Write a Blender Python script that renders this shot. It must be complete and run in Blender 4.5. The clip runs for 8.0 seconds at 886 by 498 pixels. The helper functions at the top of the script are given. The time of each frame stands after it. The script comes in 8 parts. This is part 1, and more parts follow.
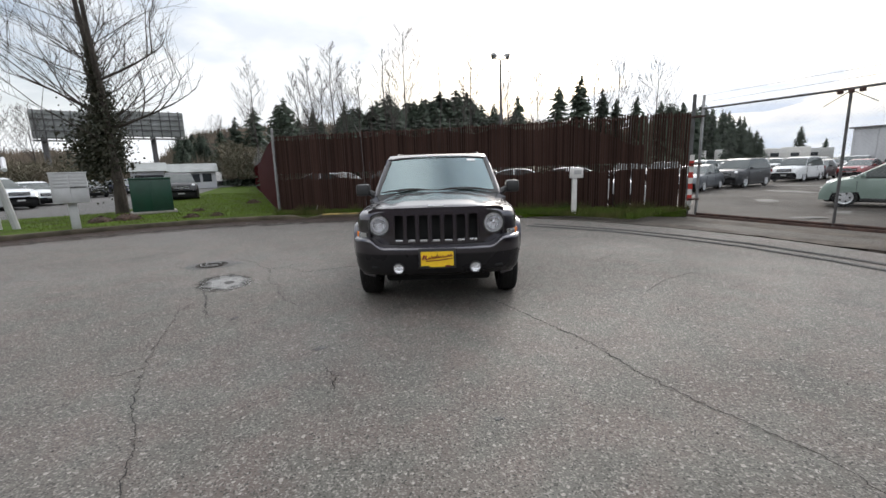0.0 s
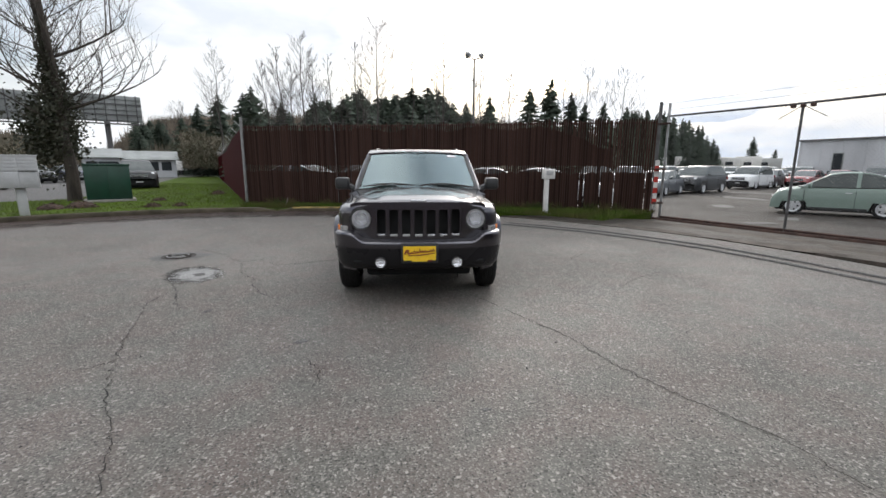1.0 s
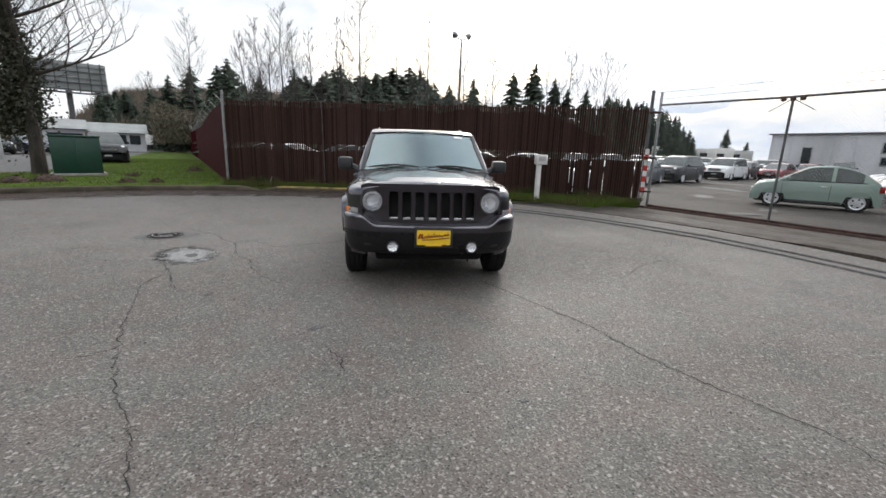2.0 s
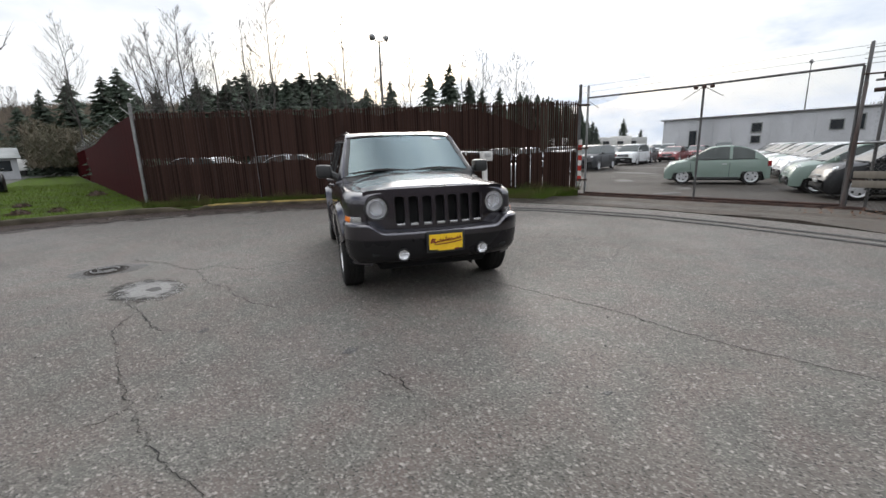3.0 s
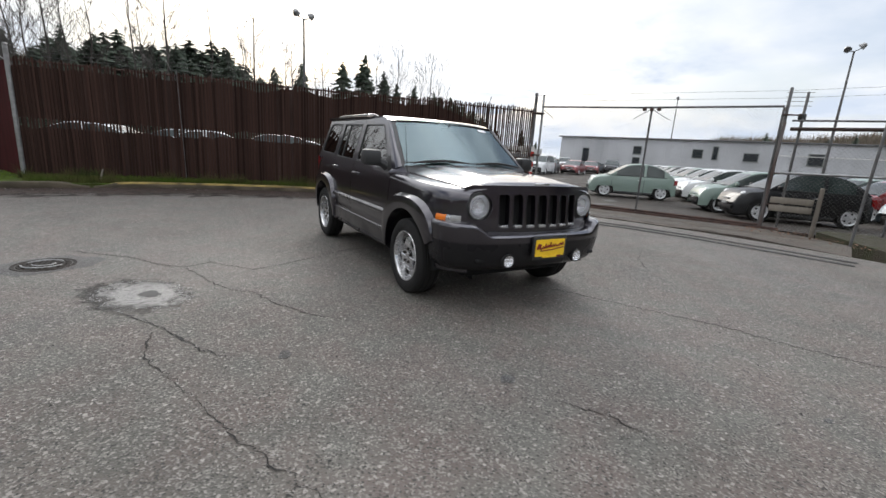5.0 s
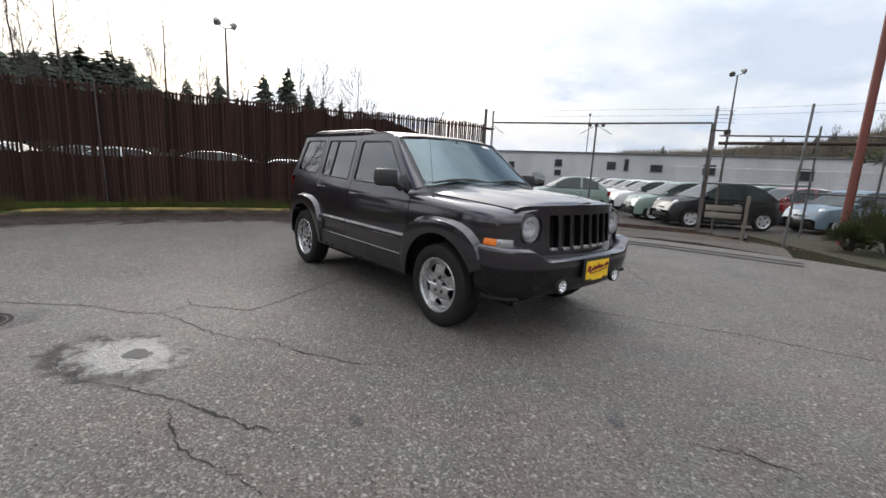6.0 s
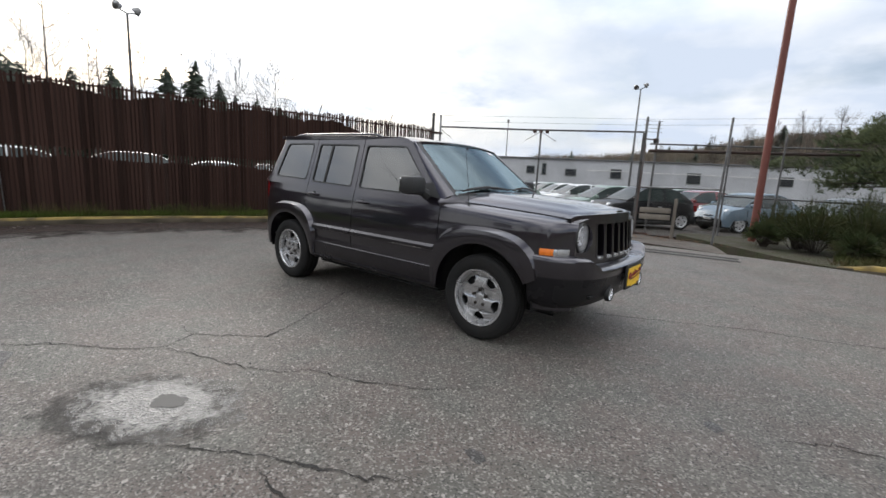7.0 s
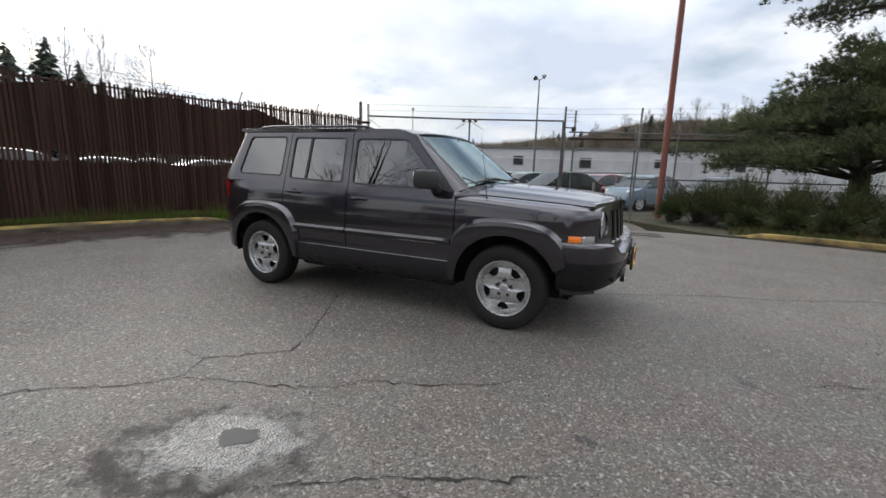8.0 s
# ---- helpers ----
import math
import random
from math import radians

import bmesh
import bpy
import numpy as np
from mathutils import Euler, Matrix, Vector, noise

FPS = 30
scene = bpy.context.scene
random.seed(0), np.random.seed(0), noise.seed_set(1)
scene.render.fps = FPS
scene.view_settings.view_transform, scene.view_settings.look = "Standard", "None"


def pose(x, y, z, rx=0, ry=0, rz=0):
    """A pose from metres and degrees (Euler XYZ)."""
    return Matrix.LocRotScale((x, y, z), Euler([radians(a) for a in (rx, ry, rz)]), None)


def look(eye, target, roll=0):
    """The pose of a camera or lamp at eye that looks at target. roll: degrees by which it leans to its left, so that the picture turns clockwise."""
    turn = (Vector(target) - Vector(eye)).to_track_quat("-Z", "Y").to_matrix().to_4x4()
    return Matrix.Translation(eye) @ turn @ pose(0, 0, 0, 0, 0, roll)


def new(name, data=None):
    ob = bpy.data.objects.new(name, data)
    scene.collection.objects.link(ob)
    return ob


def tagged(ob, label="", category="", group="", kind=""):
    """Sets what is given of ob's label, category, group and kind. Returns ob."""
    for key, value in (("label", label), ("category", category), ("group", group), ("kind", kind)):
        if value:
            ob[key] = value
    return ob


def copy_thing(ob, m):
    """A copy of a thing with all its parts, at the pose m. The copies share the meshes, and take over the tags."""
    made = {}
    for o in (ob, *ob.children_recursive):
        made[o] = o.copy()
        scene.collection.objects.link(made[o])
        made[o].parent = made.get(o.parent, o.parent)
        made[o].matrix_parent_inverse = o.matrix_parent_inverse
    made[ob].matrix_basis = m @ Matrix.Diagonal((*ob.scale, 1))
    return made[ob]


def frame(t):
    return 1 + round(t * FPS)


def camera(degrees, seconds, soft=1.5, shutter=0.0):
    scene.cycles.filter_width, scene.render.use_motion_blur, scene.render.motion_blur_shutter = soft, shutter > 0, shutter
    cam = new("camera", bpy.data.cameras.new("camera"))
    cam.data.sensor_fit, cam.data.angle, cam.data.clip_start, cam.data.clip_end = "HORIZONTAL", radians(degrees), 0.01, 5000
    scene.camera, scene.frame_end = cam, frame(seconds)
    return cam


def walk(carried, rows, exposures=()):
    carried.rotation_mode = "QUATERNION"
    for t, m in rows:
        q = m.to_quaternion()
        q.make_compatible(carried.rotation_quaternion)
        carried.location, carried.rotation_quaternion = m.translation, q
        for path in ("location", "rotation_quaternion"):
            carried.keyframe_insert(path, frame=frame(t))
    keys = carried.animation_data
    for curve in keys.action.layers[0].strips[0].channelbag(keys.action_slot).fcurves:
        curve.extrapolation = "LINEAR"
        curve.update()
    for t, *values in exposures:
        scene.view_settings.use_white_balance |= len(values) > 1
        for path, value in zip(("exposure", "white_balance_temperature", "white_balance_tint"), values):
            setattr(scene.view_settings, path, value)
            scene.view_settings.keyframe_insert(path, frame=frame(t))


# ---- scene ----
cam = camera(91.9, 8.0, shutter=0.25)
PATH = [
    (0, (0.112, -4.886, 1.395), (0.088, -2.92, 1.03), -1.8),
    (0.5, (0.071, -4.903, 1.391), (0.125, -2.935, 1.041), -1.2),
    (1, (-0.025, -4.913, 1.378), (0.099, -2.953, 1.0), 0.2),
    (1.2, (-0.071, -4.894, 1.374), (0.052, -2.941, 0.961), 1.0),
    (2.3, (-0.565, -4.692, 1.347), (-0.245, -2.773, 0.882), 1.1),
    (2.5, (-0.732, -4.641, 1.342), (-0.31, -2.746, 0.861), -0.6),
    (3, (-1.104, -4.48, 1.342), (-0.543, -2.612, 0.9), -1.8),
    (3.3, (-1.331, -4.298, 1.323), (-0.763, -2.427, 0.901), -3.8),
    (3.5, (-1.451, -4.204, 1.306), (-0.853, -2.34, 0.895), -4.9),
    (4, (-1.838, -3.953, 1.28), (-1.075, -2.145, 0.897), -5.2),
    (4.5, (-2.187, -3.678, 1.272), (-1.318, -1.932, 0.831), -1.6),
    (5, (-2.478, -3.347, 1.265), (-1.474, -1.676, 0.82), 3.7),
    (5.2, (-2.618, -3.211, 1.261), (-1.533, -1.589, 0.82), 2.8),
    (6.3, (-3.158, -2.319, 1.251), (-1.814, -0.875, 0.922), 3.6),
    (6.5, (-3.283, -2.17, 1.258), (-1.883, -0.777, 0.939), 3.7),
    (7, (-3.542, -1.785, 1.246), (-2.004, -0.55, 0.913), 3.1),
    (7.5, (-3.739, -1.384, 1.253), (-2.077, -0.322, 0.921), 2.8),
    (8, (-3.989, -1.014, 1.245), (-2.226, -0.144, 0.88), 1.6),
]
walk(cam, [(t, look(eye, target, roll)) for t, eye, target, roll in PATH])

# ---- world, sun, exposure ----
SUN_AZ, SUN_EL = 21.5, 26.0          # degrees clockwise from +y, and above the horizon
sun_dir = Vector((math.sin(radians(SUN_AZ)) * math.cos(radians(SUN_EL)), math.cos(radians(SUN_AZ)) * math.cos(radians(SUN_EL)), math.sin(radians(SUN_EL))))
scene.view_settings.exposure = 0.0


def build_world():
    w = bpy.data.worlds.new("overcast_sky")
    w.use_nodes = True
    scene.world = w
    nt = w.node_tree
    nt.nodes.clear()
    N, L = nt.nodes.new, nt.links.new
    out, bg = N("ShaderNodeOutputWorld"), N("ShaderNodeBackground")
    sky = N("ShaderNodeTexSky")
    sky.sky_type, sky.sun_disc = "NISHITA", False
    sky.sun_elevation, sky.sun_rotation = radians(SUN_EL), radians(SUN_AZ)
    sky.dust_density = 3.0
    scale = N("ShaderNodeMix"); scale.data_type = "RGBA"; scale.blend_type = "MULTIPLY"
    scale.inputs[0].default_value = 1.0
    L(sky.outputs[0], scale.inputs[6]); scale.inputs[7].default_value = (0.15, 0.15, 0.15, 1)
    tc = N("ShaderNodeTexCoord")
    # clouds stretched flat, as seen from below
    sep = N("ShaderNodeSeparateXYZ"); L(tc.outputs["Generated"], sep.inputs[0])
    zz = N("ShaderNodeMath"); zz.operation = "ADD"; L(sep.outputs[2], zz.inputs[0]); zz.inputs[1].default_value = 0.22
    dv = N("ShaderNodeVectorMath"); dv.operation = "DIVIDE"; L(tc.outputs["Generated"], dv.inputs[0])
    cz = N("ShaderNodeCombineXYZ")
    for i in range(3):
        L(zz.outputs[0], cz.inputs[i])
    L(cz.outputs[0], dv.inputs[1])
    n1 = N("ShaderNodeTexNoise"); n1.inputs["Scale"].default_value = 1.15; n1.inputs["Detail"].default_value = 7; n1.inputs["Roughness"].default_value = 0.55
    L(dv.outputs[0], n1.inputs["Vector"])
    n2 = N("ShaderNodeTexNoise"); n2.inputs["Scale"].default_value = 2.1; n2.inputs["Detail"].default_value = 5
    off = N("ShaderNodeVectorMath"); off.operation = "ADD"; off.inputs[1].default_value = (4.3, 1.7, 9.0); L(dv.outputs[0], off.inputs[0]); L(off.outputs[0], n2.inputs["Vector"])
    cover = N("ShaderNodeMapRange"); cover.inputs[1].default_value = 0.34; cover.inputs[2].default_value = 0.56
    L(n1.outputs[0], cover.inputs[0])
    # towards the veiled sun the cloud deck is brighter
    dot = N("ShaderNodeVectorMath"); dot.operation = "DOT_PRODUCT"; L(tc.outputs["Generated"], dot.inputs[0]); dot.inputs[1].default_value = sun_dir
    glow = N("ShaderNodeMapRange"); glow.inputs[1].default_value = 0.3; glow.inputs[2].default_value = 1.0; glow.inputs[3].default_value = 0.0; glow.inputs[4].default_value = 1.0
    L(dot.outputs["Value"], glow.inputs[0])
    pw = N("ShaderNodeMath"); pw.operation = "POWER"; L(glow.outputs[0], pw.inputs[0]); pw.inputs[1].default_value = 26.0
    shade = N("ShaderNodeMix"); shade.data_type = "RGBA"
    sh = N("ShaderNodeMapRange"); sh.inputs[1].default_value = 0.34; sh.inputs[2].default_value = 0.66; L(n2.outputs[0], sh.inputs[0])
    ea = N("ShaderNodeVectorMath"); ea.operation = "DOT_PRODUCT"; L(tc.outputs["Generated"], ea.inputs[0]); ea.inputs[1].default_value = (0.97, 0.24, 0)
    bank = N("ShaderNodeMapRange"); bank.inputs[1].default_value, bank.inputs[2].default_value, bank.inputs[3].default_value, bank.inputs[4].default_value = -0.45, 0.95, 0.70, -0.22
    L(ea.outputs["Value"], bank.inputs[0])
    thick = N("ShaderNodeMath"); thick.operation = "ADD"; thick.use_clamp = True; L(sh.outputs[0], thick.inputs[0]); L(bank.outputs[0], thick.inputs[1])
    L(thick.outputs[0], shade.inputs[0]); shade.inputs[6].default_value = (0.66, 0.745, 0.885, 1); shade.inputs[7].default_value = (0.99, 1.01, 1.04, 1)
    bright = N("ShaderNodeMix"); bright.data_type = "RGBA"; L(pw.outputs[0], bright.inputs[0]); bright.inputs[7].default_value = (3.0, 2.95, 2.9, 1)
    # an overcast sky is brighter overhead than at the horizon, and closed along it
    zen = N("ShaderNodeMapRange"); zen.inputs[1].default_value = 0.28; zen.inputs[2].default_value = 0.85; zen.inputs[3].default_value = 1.06; zen.inputs[4].default_value = 3.0
    L(sep.outputs[2], zen.inputs[0])
    lift = N("ShaderNodeVectorMath"); lift.operation = "SCALE"; L(shade.outputs[2], lift.inputs[0]); L(zen.outputs[0], lift.inputs["Scale"]); L(lift.outputs[0], bright.inputs[6])
    low = N("ShaderNodeMapRange"); low.inputs[1].default_value = 0.22; low.inputs[2].default_value = 0.06; L(sep.outputs[2], low.inputs[0])
    both = N("ShaderNodeMath"); both.operation = "MAXIMUM"; L(cover.outputs[0], both.inputs[0]); L(low.outputs[0], both.inputs[1])
    mix = N("ShaderNodeMix"); mix.data_type = "RGBA"; L(both.outputs[0], mix.inputs[0]); L(scale.outputs[2], mix.inputs[6]); L(bright.outputs[2], mix.inputs[7])
    L(mix.outputs[2], bg.inputs[0]); bg.inputs[1].default_value = 1.0
    L(bg.outputs[0], out.inputs[0])


build_world()
sun = new("sun", bpy.data.lights.new("sun", "SUN"))
sun.data.energy, sun.data.angle, sun.data.color = 1.4, radians(24), (1.0, 0.95, 0.88)
sun.matrix_world = look((0, 0, 30), Vector((0, 0, 30)) - sun_dir)


# ---- materials ----
def nodes_of(name):
    m = bpy.data.materials.new(name)
    m.use_nodes = True
    nt = m.node_tree
    return m, nt, nt.nodes["Principled BSDF"]


def noise_fac(nt, scale, detail=4, lo=0.35, hi=0.65, rough=0.5, stretch=None, coord="Object"):
    tc = nt.nodes.new("ShaderNodeTexCoord")
    n = nt.nodes.new("ShaderNodeTexNoise")
    n.inputs["Scale"].default_value, n.inputs["Detail"].default_value, n.inputs["Roughness"].default_value = scale, detail, rough
    if stretch:
        mp = nt.nodes.new("ShaderNodeMapping")
        mp.inputs["Scale"].default_value = stretch
        nt.links.new(tc.outputs[coord], mp.inputs[0]); nt.links.new(mp.outputs[0], n.inputs["Vector"])
    else:
        nt.links.new(tc.outputs[coord], n.inputs["Vector"])
    r = nt.nodes.new("ShaderNodeMapRange")
    r.inputs[1].default_value, r.inputs[2].default_value = lo, hi
    nt.links.new(n.outputs[0], r.inputs[0])
    return r.outputs[0]


def mixcol(nt, fac, a, b, blend="MIX"):
    m = nt.nodes.new("ShaderNodeMix")
    m.data_type, m.blend_type = "RGBA", blend
    for sock, v in ((m.inputs[0], fac), (m.inputs[6], a), (m.inputs[7], b)):
        if hasattr(v, "is_linked"):
            nt.links.new(v, sock)
        elif isinstance(v, (int, float)):
            sock.default_value = v
        else:
            sock.default_value = (*v[:3], 1)
    return m.outputs[2]


def add_bump(nt, b, height, strength, dist):
    bp = nt.nodes.new("ShaderNodeBump")
    bp.inputs["Strength"].default_value, bp.inputs["Distance"].default_value = strength, dist
    nt.links.new(height, bp.inputs["Height"]); nt.links.new(bp.outputs[0], b.inputs["Normal"])


def mat(name, col, rough=0.6, metal=0.0, col2=None, scale=3.0, fine=40.0, bump=0.2, dist=0.004, coat=0.0, stretch=None, vary=0.0, rough_var=0.1, spec=0.5):
    """A worn surface: two scales of colour change, uneven gloss and fine relief."""
    m, nt, b = nodes_of(name)
    col2 = col2 or tuple(c * 0.72 for c in col)
    f1 = noise_fac(nt, scale, 5, stretch=stretch)
    f2 = noise_fac(nt, fine, 3, stretch=stretch)
    c = mixcol(nt, f1, col, col2)
    c = mixcol(nt, f2, c, mixcol(nt, 0.8, c, (0.86, 0.86, 0.86), "MULTIPLY"))
    if vary:
        oi = nt.nodes.new("ShaderNodeObjectInfo")
        r = nt.nodes.new("ShaderNodeMapRange"); r.inputs[3].default_value, r.inputs[4].default_value = 1 - vary, 1 + vary
        nt.links.new(oi.outputs["Random"], r.inputs[0])
        g = nt.nodes.new("ShaderNodeCombineColor")
        for i in range(3):
            nt.links.new(r.outputs[0], g.inputs[i])
        c = mixcol(nt, 1.0, c, g.outputs[0], "MULTIPLY")
    nt.links.new(c, b.inputs["Base Color"])
    rr = nt.nodes.new("ShaderNodeMapRange"); rr.inputs[3].default_value, rr.inputs[4].default_value = max(0.02, rough - rough_var), min(1, rough + rough_var)
    nt.links.new(f1, rr.inputs[0]); nt.links.new(rr.outputs[0], b.inputs["Roughness"])
    b.inputs["Metallic"].default_value = metal
    b.inputs["Specular IOR Level"].default_value = spec
    if coat:
        b.inputs["Coat Weight"].default_value, b.inputs["Coat Roughness"].default_value = coat, 0.04
    if bump:
        add_bump(nt, b, f2, bump, dist)
    return m


def paint(name, col, metal=0.35, rough=0.32, flake=0.12, coat=1.0, coat_rough=0.03, dust=0.05, coat_ior=1.5):
    """Car paint: dark base with metallic flakes, a little road dust, and clear coat."""
    m, nt, b = nodes_of(name)
    f1, f2 = noise_fac(nt, 2.5, 4), noise_fac(nt, 900, 2)
    c = mixcol(nt, f2, col, tuple(min(1, v * (1 + 2.5 * flake) + 0.01 * flake) for v in col))
    c = mixcol(nt, f1, c, mixcol(nt, dust, c, (0.25, 0.23, 0.2)))
    nt.links.new(c, b.inputs["Base Color"])
    b.inputs["Metallic"].default_value, b.inputs["Roughness"].default_value = metal, rough
    b.inputs["Coat Weight"].default_value, b.inputs["Coat Roughness"].default_value = coat, coat_rough
    b.inputs["Coat IOR"].default_value, b.inputs["Specular IOR Level"].default_value = coat_ior, 0.3 if coat > 0.5 else 0.2
    return m


def glass(name, tint, rough=0.01, shine=(1, 1, 1), ior=1.7):
    m, nt, b = nodes_of(name)
    nt.nodes.remove(b)
    out = nt.nodes["Material Output"]
    tr, gl, fr, mx = (nt.nodes.new(n) for n in ("ShaderNodeBsdfTransparent", "ShaderNodeBsdfGlossy", "ShaderNodeFresnel", "ShaderNodeMixShader"))
    tr.inputs[0].default_value = (*tint, 1)
    gl.inputs["Roughness"].default_value = rough
    gl.inputs["Color"].default_value = (*shine, 1)
    fr.inputs[0].default_value = ior
    nt.links.new(fr.outputs[0], mx.inputs[0]); nt.links.new(tr.outputs[0], mx.inputs[1]); nt.links.new(gl.outputs[0], mx.inputs[2]); nt.links.new(mx.outputs[0], out.inputs[0])
    return m


def asphalt_mat(name, dark, light, stone, wet=0.0, spec=0.42):
    """Aged asphalt: pale stones in a dark binder, stains at several scales, damp patches."""
    m, nt, b = nodes_of(name)
    tc = nt.nodes.new("ShaderNodeTexCoord")
    v = nt.nodes.new("ShaderNodeTexVoronoi"); v.inputs["Scale"].default_value = 112
    nt.links.new(tc.outputs["Object"], v.inputs["Vector"])
    v2 = nt.nodes.new("ShaderNodeTexVoronoi"); v2.inputs["Scale"].default_value = 66
    nt.links.new(tc.outputs["Object"], v2.inputs["Vector"])
    base = mixcol(nt, noise_fac(nt, 0.22, 6, 0.35, 0.65), dark, light)
    base = mixcol(nt, noise_fac(nt, 1.6, 6, 0.42, 0.75), base, mixcol(nt, 0.6, base, (0.62, 0.6, 0.6), "MULTIPLY"))
    base = mixcol(nt, noise_fac(nt, 2.7, 5, 0.38, 0.62), mixcol(nt, 1.0, base, (1.10, 0.985, 0.94), "MULTIPLY"), mixcol(nt, 1.0, base, (0.945, 1.01, 0.95), "MULTIPLY"))
    stain = noise_fac(nt, 0.7, 3, 0.60, 0.70)
    base = mixcol(nt, stain, base, mixcol(nt, 0.6, base, (0.55, 0.54, 0.55), "MULTIPLY"))
    sp = nt.nodes.new("ShaderNodeSeparateColor"); nt.links.new(v.outputs["Color"], sp.inputs[0])
    pick = nt.nodes.new("ShaderNodeMapRange"); pick.inputs[1].default_value, pick.inputs[2].default_value = 0.64, 0.98
    nt.links.new(sp.outputs[0], pick.inputs[0])
    c = mixcol(nt, pick.outputs[0], base, stone)
    sp2 = nt.nodes.new("ShaderNodeSeparateColor"); nt.links.new(v2.outputs["Color"], sp2.inputs[0])
    big = nt.nodes.new("ShaderNodeMapRange"); big.inputs[1].default_value, big.inputs[2].default_value = 0.95, 0.985
    nt.links.new(sp2.outputs[1], big.inputs[0])
    c = mixcol(nt, big.outputs[0], c, tuple(x * 1.3 for x in stone))
    dk = nt.nodes.new("ShaderNodeMapRange"); dk.inputs[1].default_value, dk.inputs[2].default_value = 0.20, 0.05
    nt.links.new(sp.outputs[1], dk.inputs[0])
    c = mixcol(nt, dk.outputs[0], c, tuple(x * 0.45 for x in dark))
    nt.links.new(c, b.inputs["Base Color"])
    b.inputs["Roughness"].default_value = 0.8
    b.inputs["Diffuse Roughness"].default_value = 0.2
    b.inputs["Specular IOR Level"].default_value = spec
    if wet:
        r = nt.nodes.new("ShaderNodeMapRange"); r.inputs[3].default_value, r.inputs[4].default_value = 0.78, 0.78 - wet
        nt.links.new(noise_fac(nt, 0.35, 4, 0.45, 0.62), r.inputs[0]); nt.links.new(r.outputs[0], b.inputs["Roughness"])
    add_bump(nt, b, v.outputs["Distance"], 0.7, 0.005)
    return m


M = {}
M["asphalt"] = asphalt_mat("worn_asphalt", (0.075, 0.068, 0.061), (0.105, 0.095, 0.086), (0.200, 0.183, 0.167), wet=0.14)
M["yard"] = asphalt_mat("yard_asphalt", (0.026, 0.022, 0.019), (0.058, 0.050, 0.043), (0.10, 0.09, 0.082), wet=0.08, spec=0.16)
M["apron"] = asphalt_mat("muddy_apron_asphalt", (0.034, 0.028, 0.023), (0.082, 0.069, 0.058), (0.13, 0.115, 0.10), wet=0.1, spec=0.25)
M["road"] = asphalt_mat("street_asphalt", (0.060, 0.058, 0.057), (0.082, 0.079, 0.077), (0.13, 0.125, 0.122))
M["patch"] = asphalt_mat("patch_asphalt", (0.035, 0.034, 0.034), (0.05, 0.048, 0.047), (0.12, 0.115, 0.11), wet=0.3)
M["crack"] = mat("crack_fill", (0.009, 0.0085, 0.008), 0.95, col2=(0.020, 0.017, 0.014), fine=60)
M["soil"] = mat("field_soil", (0.10, 0.085, 0.06), 0.95, col2=(0.055, 0.07, 0.03), scale=0.15, fine=3, bump=0.5, dist=0.05)
M["turf"] = mat("lawn_turf", (0.066, 0.118, 0.005), 0.95, col2=(0.050, 0.060, 0.018), scale=1.2, fine=25, bump=0.8, dist=0.03, spec=0.12)
M["verge_blade"] = mat("verge_grass_blade", (0.058, 0.098, 0.012), 0.85, col2=(0.075, 0.074, 0.026), scale=1.6, fine=9, bump=0, spec=0.12)
M["weed"] = mat("dull_weeds", (0.040, 0.058, 0.016), 0.85, col2=(0.085, 0.066, 0.032), scale=2.5, fine=9, bump=0, spec=0.12)
M["blade"] = mat("grass_blade", (0.100, 0.172, 0.006), 0.8, col2=(0.095, 0.105, 0.032), scale=1.5, fine=9, bump=0, spec=0.12)
M["mud"] = mat("dried_mud", (0.075, 0.058, 0.042), 0.95, col2=(0.045, 0.036, 0.028), scale=3, fine=40, bump=0.6, dist=0.01)
M["verge_soil"] = mat("verge_soil", (0.048, 0.036, 0.022), 0.95, col2=(0.040, 0.044, 0.016), scale=2.5, fine=30, bump=0.8, dist=0.03)
M["leaf_litter"] = mat("leaf_litter", (0.07, 0.035, 0.02), 0.9, col2=(0.035, 0.022, 0.016), scale=9, fine=60, bump=0.7, dist=0.02)
M["dry_leaf"] = mat("dry_leaves", (0.17, 0.075, 0.03), 0.8, col2=(0.08, 0.04, 0.022), scale=9, fine=60, bump=0.3)
M["kerb"] = mat("mossy_kerb_concrete", (0.085, 0.066, 0.042), 0.9, col2=(0.035, 0.029, 0.017), scale=2.2, fine=45, bump=0.6, dist=0.01)
M["kerb_yellow"] = mat("faded_yellow_kerb_paint", (0.27, 0.19, 0.05), 0.9, col2=(0.085, 0.064, 0.030), scale=3.5, fine=50, bump=0.5, dist=0.008)
M["concrete"] = mat("plain_concrete", (0.33, 0.31, 0.28), 0.88, col2=(0.22, 0.205, 0.185), scale=2, fine=60, bump=0.4)
M["slat"] = mat("rust_brown_slat", (0.052, 0.0285, 0.0225), 0.75, col2=(0.022, 0.0125, 0.010), scale=1.6, fine=22, bump=0.3, stretch=(1, 1, 0.12), vary=0.42, spec=0.06)
M["slat_red"] = mat("red_brown_panel", (0.056, 0.010, 0.011), 0.8, col2=(0.028, 0.007, 0.008), scale=1.2, fine=18, bump=0.3, stretch=(1, 1, 0.15), vary=0.15, spec=0.04)
M["screen"] = mat("dark_brown_screen", (0.057, 0.032, 0.025), 0.8, col2=(0.029, 0.0165, 0.013), scale=2, fine=70, bump=0.4, stretch=(1, 1, 0.2), spec=0.2)
